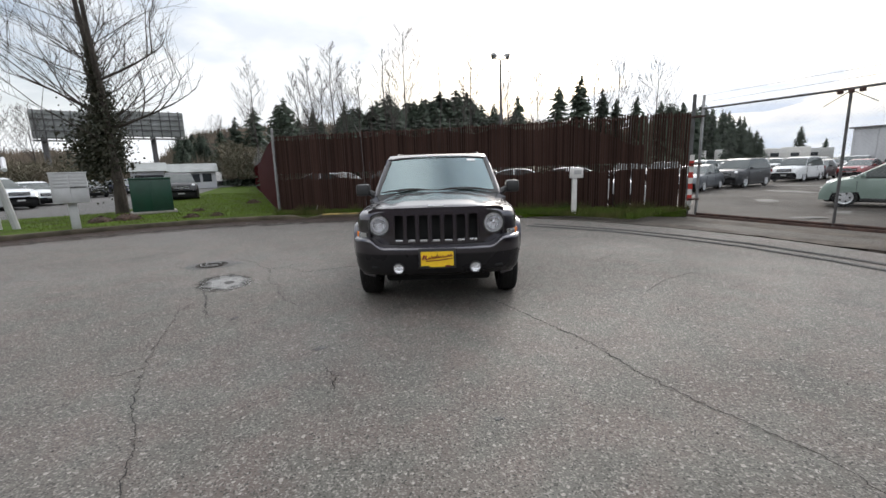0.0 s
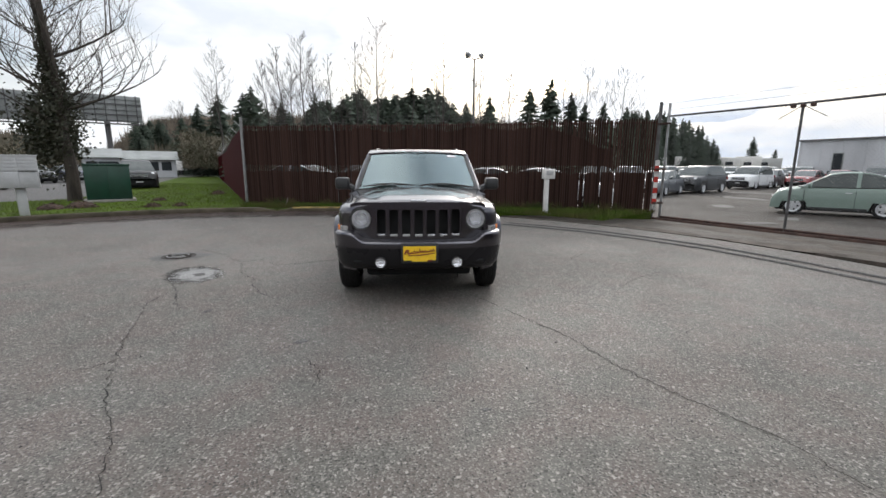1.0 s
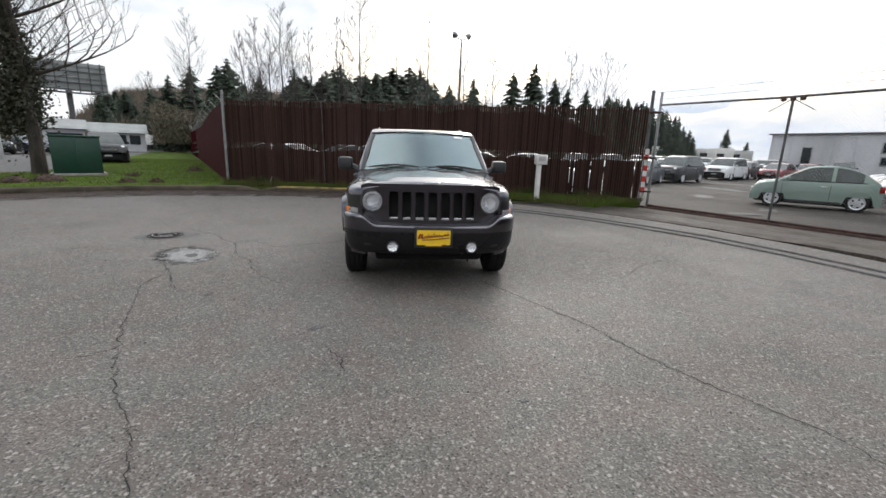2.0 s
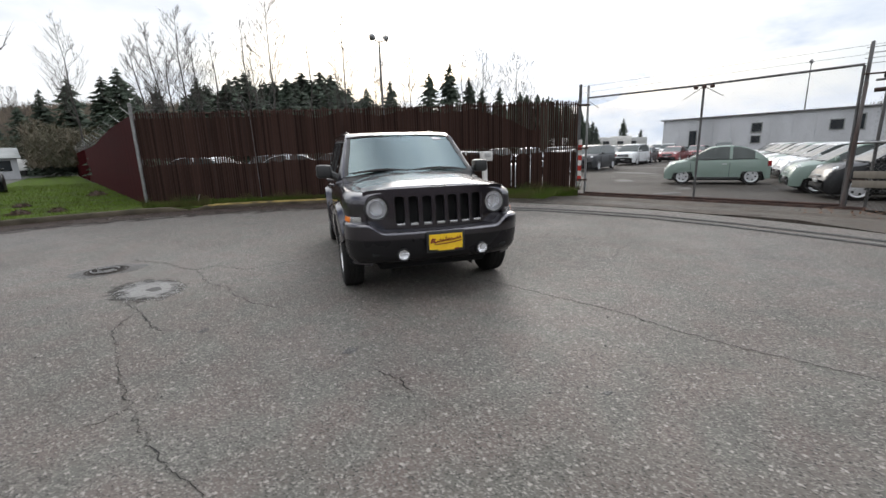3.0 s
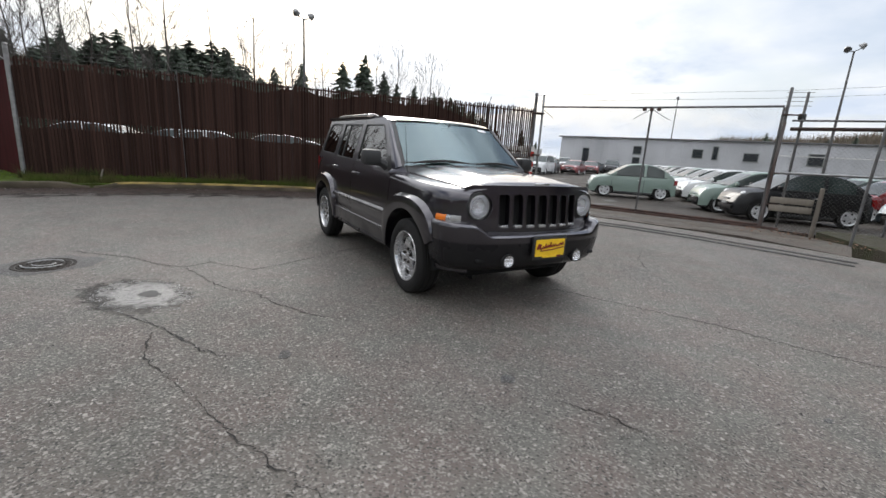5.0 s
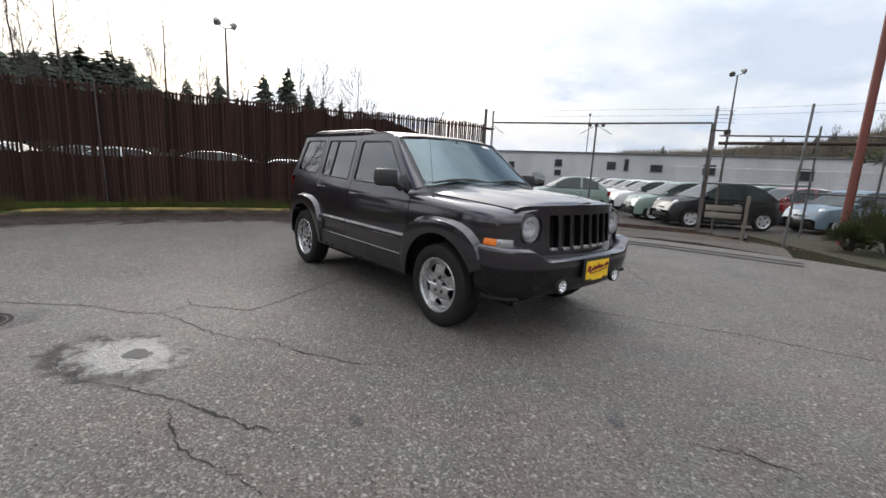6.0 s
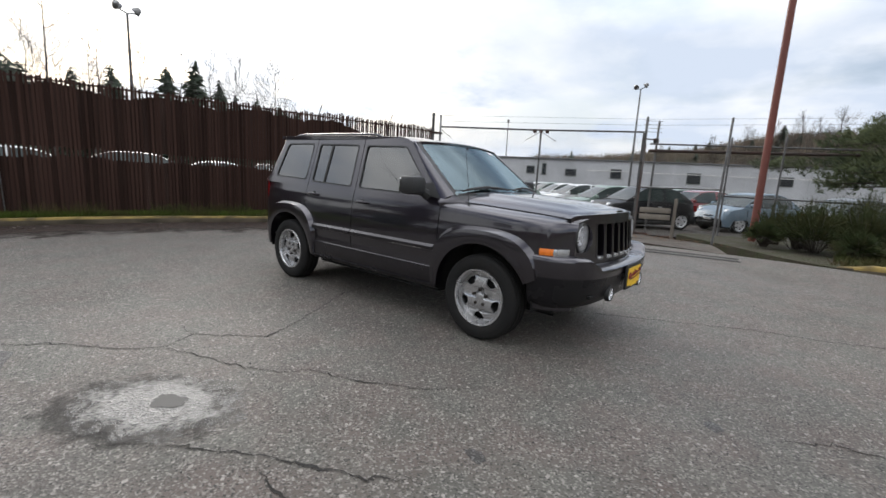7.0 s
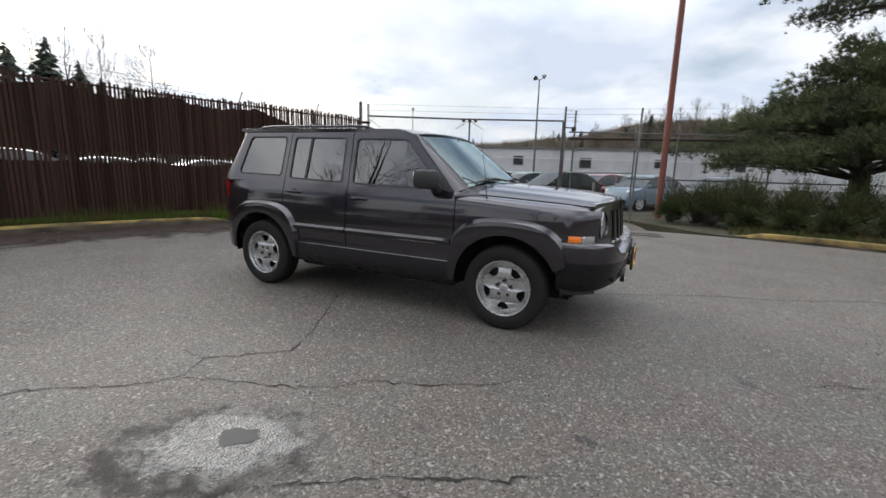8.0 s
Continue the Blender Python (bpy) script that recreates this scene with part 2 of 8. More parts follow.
M["galv"] = mat("galvanised_steel", (0.36, 0.36, 0.36), 0.5, 0.85, col2=(0.24, 0.235, 0.23), scale=5, fine=60, bump=0.1)
M["galv_dark"] = mat("weathered_steel", (0.125, 0.125, 0.128), 0.6, 0.3, col2=(0.085, 0.080, 0.077), scale=5, fine=60, bump=0.2)
M["rust"] = mat("rusty_steel", (0.080, 0.040, 0.029), 0.85, 0.0, col2=(0.042, 0.026, 0.021), scale=6, fine=50, bump=0.4)
M["dark_beam"] = mat("dark_rusted_beam", (0.030, 0.021, 0.017), 0.8, 0.0, col2=(0.05, 0.028, 0.02), scale=4, fine=40, bump=0.4)
M["rust_grey"] = mat("rust_streaked_steel", (0.12, 0.105, 0.10), 0.7, 0.2, col2=(0.075, 0.042, 0.032), scale=3, fine=40, bump=0.3, stretch=(1, 1, 0.25))
M["red_paint"] = mat("red_reflective_paint", (0.50, 0.03, 0.02), 0.5, col2=(0.38, 0.03, 0.02))
M["white_paint"] = mat("white_paint", (0.72, 0.71, 0.68), 0.5, col2=(0.6, 0.58, 0.55))
M["red_pole"] = mat("faded_red_pole_paint", (0.173, 0.047, 0.032), 0.65, col2=(0.15, 0.05, 0.04), scale=2, fine=30, stretch=(1, 1, 0.2))
M["grey_box"] = mat("grey_painted_metal", (0.46, 0.46, 0.45), 0.45, col2=(0.38, 0.38, 0.37), scale=3, fine=50, bump=0.05)
M["green_box"] = mat("green_painted_steel", (0.006, 0.046, 0.026), 0.45, col2=(0.005, 0.034, 0.019), scale=2, fine=40, bump=0.05)
M["bark"] = mat("grey_brown_bark", (0.058, 0.044, 0.034), 0.9, col2=(0.032, 0.026, 0.021), scale=6, fine=40, bump=0.7, dist=0.02, stretch=(1, 1, 0.3))
M["bark_pale"] = mat("pale_twig_bark", (0.19, 0.165, 0.145), 0.9, col2=(0.12, 0.10, 0.09), scale=3, fine=20, bump=0.3)
M["bark_grey"] = mat("grey_twig_bark", (0.070, 0.060, 0.053), 0.9, col2=(0.042, 0.036, 0.032), scale=3, fine=20, bump=0.3)
M["hubcap"] = mat("bright_hubcap", (0.62, 0.63, 0.64), 0.35, 0.2, col2=(0.5, 0.5, 0.51), bump=0)
M["ivy"] = mat("dark_ivy", (0.020, 0.026, 0.011), 0.7, col2=(0.042, 0.036, 0.02), scale=4, fine=30, bump=0.3)
M["needle"] = mat("fir_needles", (0.052, 0.072, 0.050), 0.85, col2=(0.080, 0.102, 0.072), scale=1.5, fine=8, bump=0.2, vary=0.25)
M["pine"] = mat("pine_needles", (0.078, 0.098, 0.028), 0.85, col2=(0.026, 0.038, 0.014), scale=1.1, fine=9, bump=0.2)
M["broom"] = mat("broom_stems", (0.024, 0.039, 0.011), 0.85, col2=(0.048, 0.047, 0.018), scale=3, fine=20, bump=0, spec=0.15)
M["brush"] = mat("winter_brush", (0.11, 0.085, 0.058), 0.9, col2=(0.055, 0.056, 0.032), scale=0.4, fine=4, bump=0.3, vary=0.2)
# woods and hill are paled: distance haze is mixed into their colours
M["far_brush"] = mat("hazy_winter_woods", (0.19, 0.145, 0.11), 0.95, col2=(0.11, 0.098, 0.07), scale=0.05, fine=0.6, bump=0.2)
M["hill"] = mat("hazy_wooded_hill", (0.15, 0.13, 0.09), 0.95, col2=(0.08, 0.09, 0.055), scale=0.03, fine=0.4, bump=0.6, dist=0.5)
M["building"] = mat("pale_grey_siding", (0.60, 0.605, 0.62), 0.85, col2=(0.47, 0.475, 0.485), scale=0.4, fine=8, bump=0.1, stretch=(1, 1, 0.3))
M["roof_dark"] = mat("dark_roof_edge", (0.16, 0.16, 0.165), 0.7, col2=(0.12, 0.12, 0.125))
M["dark_glass"] = mat("dark_window", (0.025, 0.03, 0.035), 0.15, col2=(0.03, 0.035, 0.04), bump=0)
M["iron"] = mat("cast_iron", (0.020, 0.0175, 0.0155), 0.8, 0.0, col2=(0.032, 0.026, 0.021), fine=50, spec=0.2)
M["board"] = mat("weathered_sign_back", (0.30, 0.31, 0.30), 0.8, col2=(0.22, 0.23, 0.22), scale=0.6, fine=6)
M["wood"] = mat("weathered_wood", (0.24, 0.21, 0.17), 0.85, col2=(0.15, 0.13, 0.11), scale=2, fine=30, stretch=(1, 1, 0.2))

M["jeep"] = paint("granite_metallic_paint", (0.0205, 0.0170, 0.0242), 0.92, 0.36, 0.15, 1.0, 0.07, 0.002, 1.70)
M["jeep_trim"] = mat("charcoal_satin_trim", (0.036, 0.032, 0.038), 0.36, 0.85, col2=(0.030, 0.027, 0.032), bump=0.02, coat=0.6)
M["black_plastic"] = mat("black_plastic", (0.016, 0.016, 0.017), 0.5, col2=(0.022, 0.022, 0.022), fine=200, bump=0.08)
# near-black that carries the shade of hollows, arches and undersides in its colour
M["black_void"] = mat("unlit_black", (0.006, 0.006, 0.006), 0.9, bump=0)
M["rubber"] = mat("tyre_rubber", (0.011, 0.011, 0.011), 0.8, col2=(0.017, 0.016, 0.015), scale=6, fine=90, bump=0.3, spec=0.25)
M["silver"] = mat("silver_wheel_paint", (0.56, 0.56, 0.57), 0.25, 0.75, col2=(0.48, 0.475, 0.47), scale=5, fine=80, bump=0.02)
M["chrome"] = mat("chrome", (0.75, 0.75, 0.76), 0.12, 1.0, col2=(0.7, 0.7, 0.71), bump=0, rough_var=0.03)
M["amber"] = mat("amber_lens", (0.85, 0.22, 0.03), 0.18, col2=(0.75, 0.18, 0.02), bump=0)
M["red_lens"] = mat("red_lens", (0.22, 0.008, 0.01), 0.15, col2=(0.3, 0.01, 0.01), bump=0)
# bumper paint coloured black where it faces and mirrors the dark ground
M["bumper_low"] = mat("bumper_shade_black", (0.0115, 0.0105, 0.0125), 0.30, col2=(0.014, 0.0135, 0.014), fine=200, bump=0.05, spec=0.24)
M["clear_lens"] = glass("clear_lens", (0.97, 0.97, 0.98), 0.01, (1, 1, 1), 1.45)
M["lamp_white"] = mat("lamp_reflector", (0.96, 0.96, 0.97), 0.25, 0.0, col2=(0.88, 0.88, 0.90), scale=30, fine=60, bump=0.4)
M["lamp_mirror"] = mat("lamp_mirror", (0.92, 0.92, 0.93), 0.10, 0.85, col2=(0.86, 0.86, 0.88), scale=16, fine=60, bump=0.8, dist=0.010, rough_var=0.03)
M["bowl"] = mat("headlight_bowl", (0.90, 0.90, 0.92), 0.14, 0.25, col2=(0.72, 0.72, 0.74), scale=20, fine=70, bump=0.6, dist=0.008)
M["ws_glass"] = glass("windscreen_glass", (0.55, 0.72, 0.70), 0.01, (0.80, 0.97, 1.0), 2.1)
M["door_glass"] = glass("door_glass", (0.42, 0.46, 0.46), 0.01, (1, 1, 1), 2.2)
M["tint_glass"] = glass("privacy_glass", (0.06, 0.065, 0.07), 0.01, (1, 1, 1), 2.3)
M["cabin"] = mat("dark_grey_upholstery", (0.05, 0.05, 0.05), 0.85, col2=(0.07, 0.068, 0.065), fine=120)
M["plate_yellow"] = mat("yellow_plate", (0.85, 0.55, 0.02), 0.4, col2=(0.8, 0.5, 0.02), bump=0)
M["plate_red"] = mat("dark_red_print", (0.22, 0.02, 0.02), 0.5, bump=0)
M["paper"] = mat("white_paper", (0.75, 0.76, 0.76), 0.7, col2=(0.68, 0.69, 0.7), bump=0)
wm, wnt, wb = nodes_of("puddle_water")
wb.inputs["Base Color"].default_value = (0.060, 0.057, 0.054, 1)
wb.inputs["Roughness"].default_value = 0.60
wb.inputs["IOR"].default_value = 1.33
wb.inputs["Specular IOR Level"].default_value = 0.5
add_bump(wnt, wb, noise_fac(wnt, 30, 2), 0.03, 0.003)
M["water"] = wm


def faded(m, nt, b, centre, turn, rx, ry, soft=0.35, scale=7.0):
    """Let a stain fade out unevenly towards its rim."""
    N, L = nt.nodes.new, nt.links.new
    tc, mp, ln = N("ShaderNodeTexCoord"), N("ShaderNodeMapping"), N("ShaderNodeVectorMath")
    mp.vector_type = "TEXTURE"
    mp.inputs["Location"].default_value = (*centre, 0)
    mp.inputs["Rotation"].default_value = (0, 0, radians(turn))
    mp.inputs["Scale"].default_value = (rx, ry, 1)
    ln.operation = "LENGTH"
    L(tc.outputs["Object"], mp.inputs[0]); L(mp.outputs[0], ln.inputs[0])
    nz = noise_fac(nt, scale, 6, 0.3, 0.7, 0.65)
    ad = N("ShaderNodeMath"); ad.operation = "MULTIPLY_ADD"; L(nz, ad.inputs[0]); ad.inputs[1].default_value = 0.55; L(ln.outputs["Value"], ad.inputs[2])
    mr = N("ShaderNodeMapRange"); mr.inputs[1].default_value, mr.inputs[2].default_value, mr.inputs[3].default_value, mr.inputs[4].default_value = 1.25, 1.25 - soft, 0.0, 1.0
    L(ad.outputs[0], mr.inputs[0]); L(mr.outputs[0], b.inputs["Alpha"])


dm, dnt, db = nodes_of("damp_asphalt")
dtc = dnt.nodes.new("ShaderNodeTexCoord"); dv = dnt.nodes.new("ShaderNodeTexVoronoi"); dv.inputs["Scale"].default_value = 118
dnt.links.new(dtc.outputs["Object"], dv.inputs["Vector"])
dnt.links.new(mixcol(dnt, noise_fac(dnt, 5, 5), (0.012, 0.010, 0.009), (0.034, 0.029, 0.025)), db.inputs["Base Color"])
db.inputs["Roughness"].default_value = 0.65
db.inputs["Specular IOR Level"].default_value = 0.35
add_bump(dnt, db, dv.outputs["Distance"], 0.7, 0.006)
faded(dm, dnt, db, (-2.92, 0.65), -60, 0.52, 0.35, 0.42)
M["damp"] = dm
fm, fnt, fb_ = nodes_of("wet_film")
ftc = fnt.nodes.new("ShaderNodeTexCoord"); fv = fnt.nodes.new("ShaderNodeTexVoronoi"); fv.inputs["Scale"].default_value = 88
fnt.links.new(ftc.outputs["Object"], fv.inputs["Vector"])
fsp = fnt.nodes.new("ShaderNodeSeparateColor"); fnt.links.new(fv.outputs["Color"], fsp.inputs[0])
# stones differ in tone; the palest also carry painted glints of wet shine
fnt.links.new(mixcol(fnt, fsp.outputs[0], (0.024, 0.022, 0.021), (0.22, 0.21, 0.195)), fb_.inputs["Base Color"])
fb_.inputs["Roughness"].default_value = 0.35
fb_.inputs["Coat Weight"].default_value, fb_.inputs["Coat Roughness"].default_value, fb_.inputs["Coat IOR"].default_value = 1.0, 0.38, 1.42
fb_.inputs["Specular IOR Level"].default_value = 0.5
add_bump(fnt, fb_, fv.outputs["Distance"], 0.8, 0.008)
fnt.links.new(fb_.inputs["Normal"].links[0].from_socket, fb_.inputs["Coat Normal"])
faded(fm, fnt, fb_, (-2.84, 0.62), -58, 0.49, 0.33, 0.45, 9.0)
M["film"] = fm
# dirt washed against the kerb: it thins out towards the middle of the turning circle
gm, gnt, gb = nodes_of("gutter_dirt")
gnt.links.new(mixcol(gnt, noise_fac(gnt, 9, 5), (0.017, 0.0100, 0.007), (0.042, 0.024, 0.016)), gb.inputs["Base Color"])
gb.inputs["Roughness"].default_value = 0.9
add_bump(gnt, gb, noise_fac(gnt, 70, 4), 0.8, 0.01)
faded(gm, gnt, gb, (-3.3, -1.4), 0, 9.72, 9.72, -0.06, 2.2)
for nd in gnt.nodes:
    if nd.type == "MATH" and nd.operation == "MULTIPLY_ADD":
        nd.inputs[1].default_value = 0.10
    if nd.type == "MAP_RANGE" and nd.outputs[0].is_linked and nd.outputs[0].links[0].to_socket.name == "Alpha":
        nd.inputs[1].default_value, nd.inputs[2].default_value, nd.inputs[3].default_value, nd.inputs[4].default_value = 0.915, 0.99, 0.0, 1.0
M["gutter_dirt"] = gm


# ---- mesh helpers ----
def finish(bm, name, material, smooth=35.0):
    bmesh.ops.recalc_face_normals(bm, faces=bm.faces)
    me = bpy.data.meshes.new(name)
    bm.to_mesh(me)
    bm.free()
    for m in material if isinstance(material, (list, tuple)) else [material]:
        me.materials.append(m)
    if smooth:
        me.shade_smooth()
        me.set_sharp_from_angle(angle=radians(smooth))
    return me


def part(name, bm, material, parent=None, label="", smooth=35.0):
    """One mesh object from bm, under a thing or a part."""
    ob = new(name, finish(bm, name, material, smooth) if isinstance(bm, bmesh.types.BMesh) else bm)
    if parent:
        ob.parent = parent
    if label:
        ob["label"] = label
    return ob


def thing(name, label, category, at=(0, 0, 0), turn=0.0, group="", kind=""):
    ob = new(name)
    ob.empty_display_size = 0.2
    ob.matrix_world = pose(*at, 0, 0, turn)
    return tagged(ob, label, category, group, kind)


def BM():
    return bmesh.new()


def box(bm, a, b, bevel=0.0, mat_index=0):
    """A box between two corners, its edges bevelled."""
    x0, y0, z0 = (min(p, q) for p, q in zip(a, b))
    x1, y1, z1 = (max(p, q) for p, q in zip(a, b))
    v = [bm.verts.new(p) for p in ((x0, y0, z0), (x1, y0, z0), (x1, y1, z0), (x0, y1, z0), (x0, y0, z1), (x1, y0, z1), (x1, y1, z1), (x0, y1, z1))]
    fs = [bm.faces.new([v[i] for i in f]) for f in ((0, 3, 2, 1), (4, 5, 6, 7), (0, 1, 5, 4), (1, 2, 6, 5), (2, 3, 7, 6), (3, 0, 4, 7))]
    for f in fs:
        f.material_index = mat_index
    if bevel:
        es = list({e for f in fs for e in f.edges})
        bmesh.ops.bevel(bm, geom=es, offset=bevel, segments=2, affect="EDGES", profile=0.5)
    return bm


def tube(bm, pts, radii, n=6, caps=True):
    """A round bar along pts; radii: one, or one a point."""
    pts = [Vector(p) for p in pts]
    if isinstance(radii, (int, float)):
        radii = [radii] * len(pts)
    rings = []
    ref = None
    for i, p in enumerate(pts):
        d = (pts[min(i + 1, len(pts) - 1)] - pts[max(i - 1, 0)]).normalized()
        if ref is None:
            ref = d.orthogonal().normalized()
        u = (ref - d * ref.dot(d))
        u = u.normalized() if u.length > 1e-5 else d.orthogonal().normalized()
        ref = u
        w = d.cross(u)
        rings.append([bm.verts.new(p + (u * math.cos(2 * math.pi * k / n) + w * math.sin(2 * math.pi * k / n)) * radii[i]) for k in range(n)])
    for a, b in zip(rings, rings[1:]):
        for k in range(n):
            bm.faces.new((a[k], a[(k + 1) % n], b[(k + 1) % n], b[k]))
    if caps and n > 2:
        bm.faces.new(rings[0][::-1]); bm.faces.new(rings[-1])
    return bm


def grid(bm, nu, nv, f, close_u=False):
    """A sheet of points f(u, v), u and v in 0..1."""
    rows = [[bm.verts.new(f(i / nu, j / nv)) for i in range(nu if close_u else nu + 1)] for j in range(nv + 1)]
    cols = nu if close_u else nu
    for j in range(nv):
        for i in range(cols):
            k = (i + 1) % len(rows[0])
            bm.faces.new((rows[j][i], rows[j][k], rows[j + 1][k], rows[j + 1][i]))
    return rows


def shell(bm, nu, nv, f, inward):
    """A sheet with thickness: the inner side lies by the vector inward from the outer one."""
    inward = Vector(inward)
    a = grid(bm, nu, nv, f)
    b = grid(bm, nu, nv, lambda u, v: Vector(f(u, v)) + inward)
    for i in range(nu):
        bm.faces.new((a[0][i], a[0][i + 1], b[0][i + 1], b[0][i])); bm.faces.new((a[nv][i], a[nv][i + 1], b[nv][i + 1], b[nv][i]))
    for j in range(nv):
        bm.faces.new((a[j][0], a[j + 1][0], b[j + 1][0], b[j][0])); bm.faces.new((a[j][nu], a[j + 1][nu], b[j + 1][nu], b[j][nu]))
    return bm


def plate(bm, outer, holes, place, back):
    """A flat or bent plate with holes: loops of (u, v), place(u, v, d) with d = 0 in front and back behind."""
    from mathutils.geometry import tessellate_polygon
    loops = [outer, *holes]
    tris = tessellate_polygon([[Vector((u, v, 0)) for u, v in lp] for lp in loops])
    flat = [p for lp in loops for p in lp]
    fr = [bm.verts.new(place(u, v, 0.0)) for u, v in flat]
    bk = [bm.verts.new(place(u, v, back)) for u, v in flat]
    for t in tris:
        try:
            bm.faces.new([fr[i] for i in t]); bm.faces.new([bk[i] for i in reversed(t)])
        except ValueError:
            pass
    k = 0
    for lp in loops:
        n = len(lp)
        for i in range(n):
            a, b = k + i, k + (i + 1) % n
            bm.faces.new((fr[a], fr[b], bk[b], bk[a]))
        k += n
    return bm


def rounded(pts, r, n=4):
    """A polygon with its corners rounded."""
    out = []
    m = len(pts)
    for i in range(m):
        p, a, b = Vector(pts[i]), Vector(pts[i - 1]), Vector(pts[(i + 1) % m])
        da, db = (a - p), (b - p)
        ra, rb = min(r, da.length * 0.45), min(r, db.length * 0.45)
        s, e = p + da.normalized() * ra, p + db.normalized() * rb
        for k in range(n + 1):
            t = k / n
            q = s * (1 - t) ** 2 + p * 2 * t * (1 - t) + e * t ** 2
            out.append((q.x, q.y))
    return out


def circle(cx, cy, r, n=24):
    return [(cx + r * math.cos(2 * math.pi * i / n), cy + r * math.sin(2 * math.pi * i / n)) for i in range(n)]


def lathe(bm, prof, n=32, centre=(0, 0, 0), axis="x"):
    """A turned body: prof of (radius, along), round the axis."""
    c = Vector(centre)
    def at(i, k):
        r, a = prof[k]
        s, t = r * math.cos(2 * math.pi * i / n), r * math.sin(2 * math.pi * i / n)
        return c + (Vector((a, s, t)) if axis == "x" else Vector((s, a, t)) if axis == "y" else Vector((s, t, a)))
    rings = [[bm.verts.new(at(i, k)) for i in range(n)] for k in range(len(prof))]
    for a, b in zip(rings, rings[1:]):
        for i in range(n):
            bm.faces.new((a[i], a[(i + 1) % n], b[(i + 1) % n], b[i]))
    return rings


def lerp(table, x):
    """Straight lines between the pairs of a table."""
    if x <= table[0][0]:
        return table[0][1]
    for (a, p), (b, q) in zip(table, table[1:]):
        if x <= b:
            return p + (q - p) * (x - a) / (b - a)
    return table[-1][1]


def smooth01(x):
    x = min(1.0, max(0.0, x))
    return x * x * (3 - 2 * x)


# ---- ground, pavement, kerbs ----
CUL = (-3.3, -1.4, 10.05)       # centre and radius of the turning circle
FENCE_A, FENCE_B = Vector((-5.7, 10.0, 0)), Vector((6.85, 7.2, 0))
GATE_A, GATE_B = Vector((6.95, 7.15, 0)), Vector((9.75, 1.70, 0))
GDIR = (GATE_B - GATE_A).normalized()


def yard_z(x, y):
    """The ground falls from the turning circle through the gate into the yard."""
    d = (x - GATE_A.x) * -GDIR.y + (y - GATE_A.y) * GDIR.x
    return -0.11 * smooth01((d + 3.2) / 3.4) - 0.13 * smooth01(d / 6.0)


def on_circle(deg, r=CUL[2]):
    """A point on the kerb line; deg clockwise from +y."""
    return Vector((CUL[0] + r * math.sin(radians(deg)), CUL[1] + r * math.cos(radians(deg)), 0))


def sheet(name, loop, z, material, kind="structure", label="", category="", sloped=False):
    """A flat piece of ground with a rounded outline and thickness."""
    bm = BM()
    plate(bm, [(p[0], p[1]) for p in loop], [], lambda u, v, d: Vector((u, v, z - d)), 0.5)
    if sloped:
        bmesh.ops.triangulate(bm, faces=bm.faces)
        for k in range(4):
            bmesh.ops.subdivide_edges(bm, edges=[e for e in bm.edges if e.calc_length() > 1.2 and min(v.co.x for v in e.verts) < 24], cuts=1, use_grid_fill=False)
            bmesh.ops.triangulate(bm, faces=bm.faces)
        for v in bm.verts:
            v.co.z += yard_z(v.co.x, v.co.y)
    ob = part(name, bm, material, None, "", 0)
    return tagged(ob, label, category, "", kind)


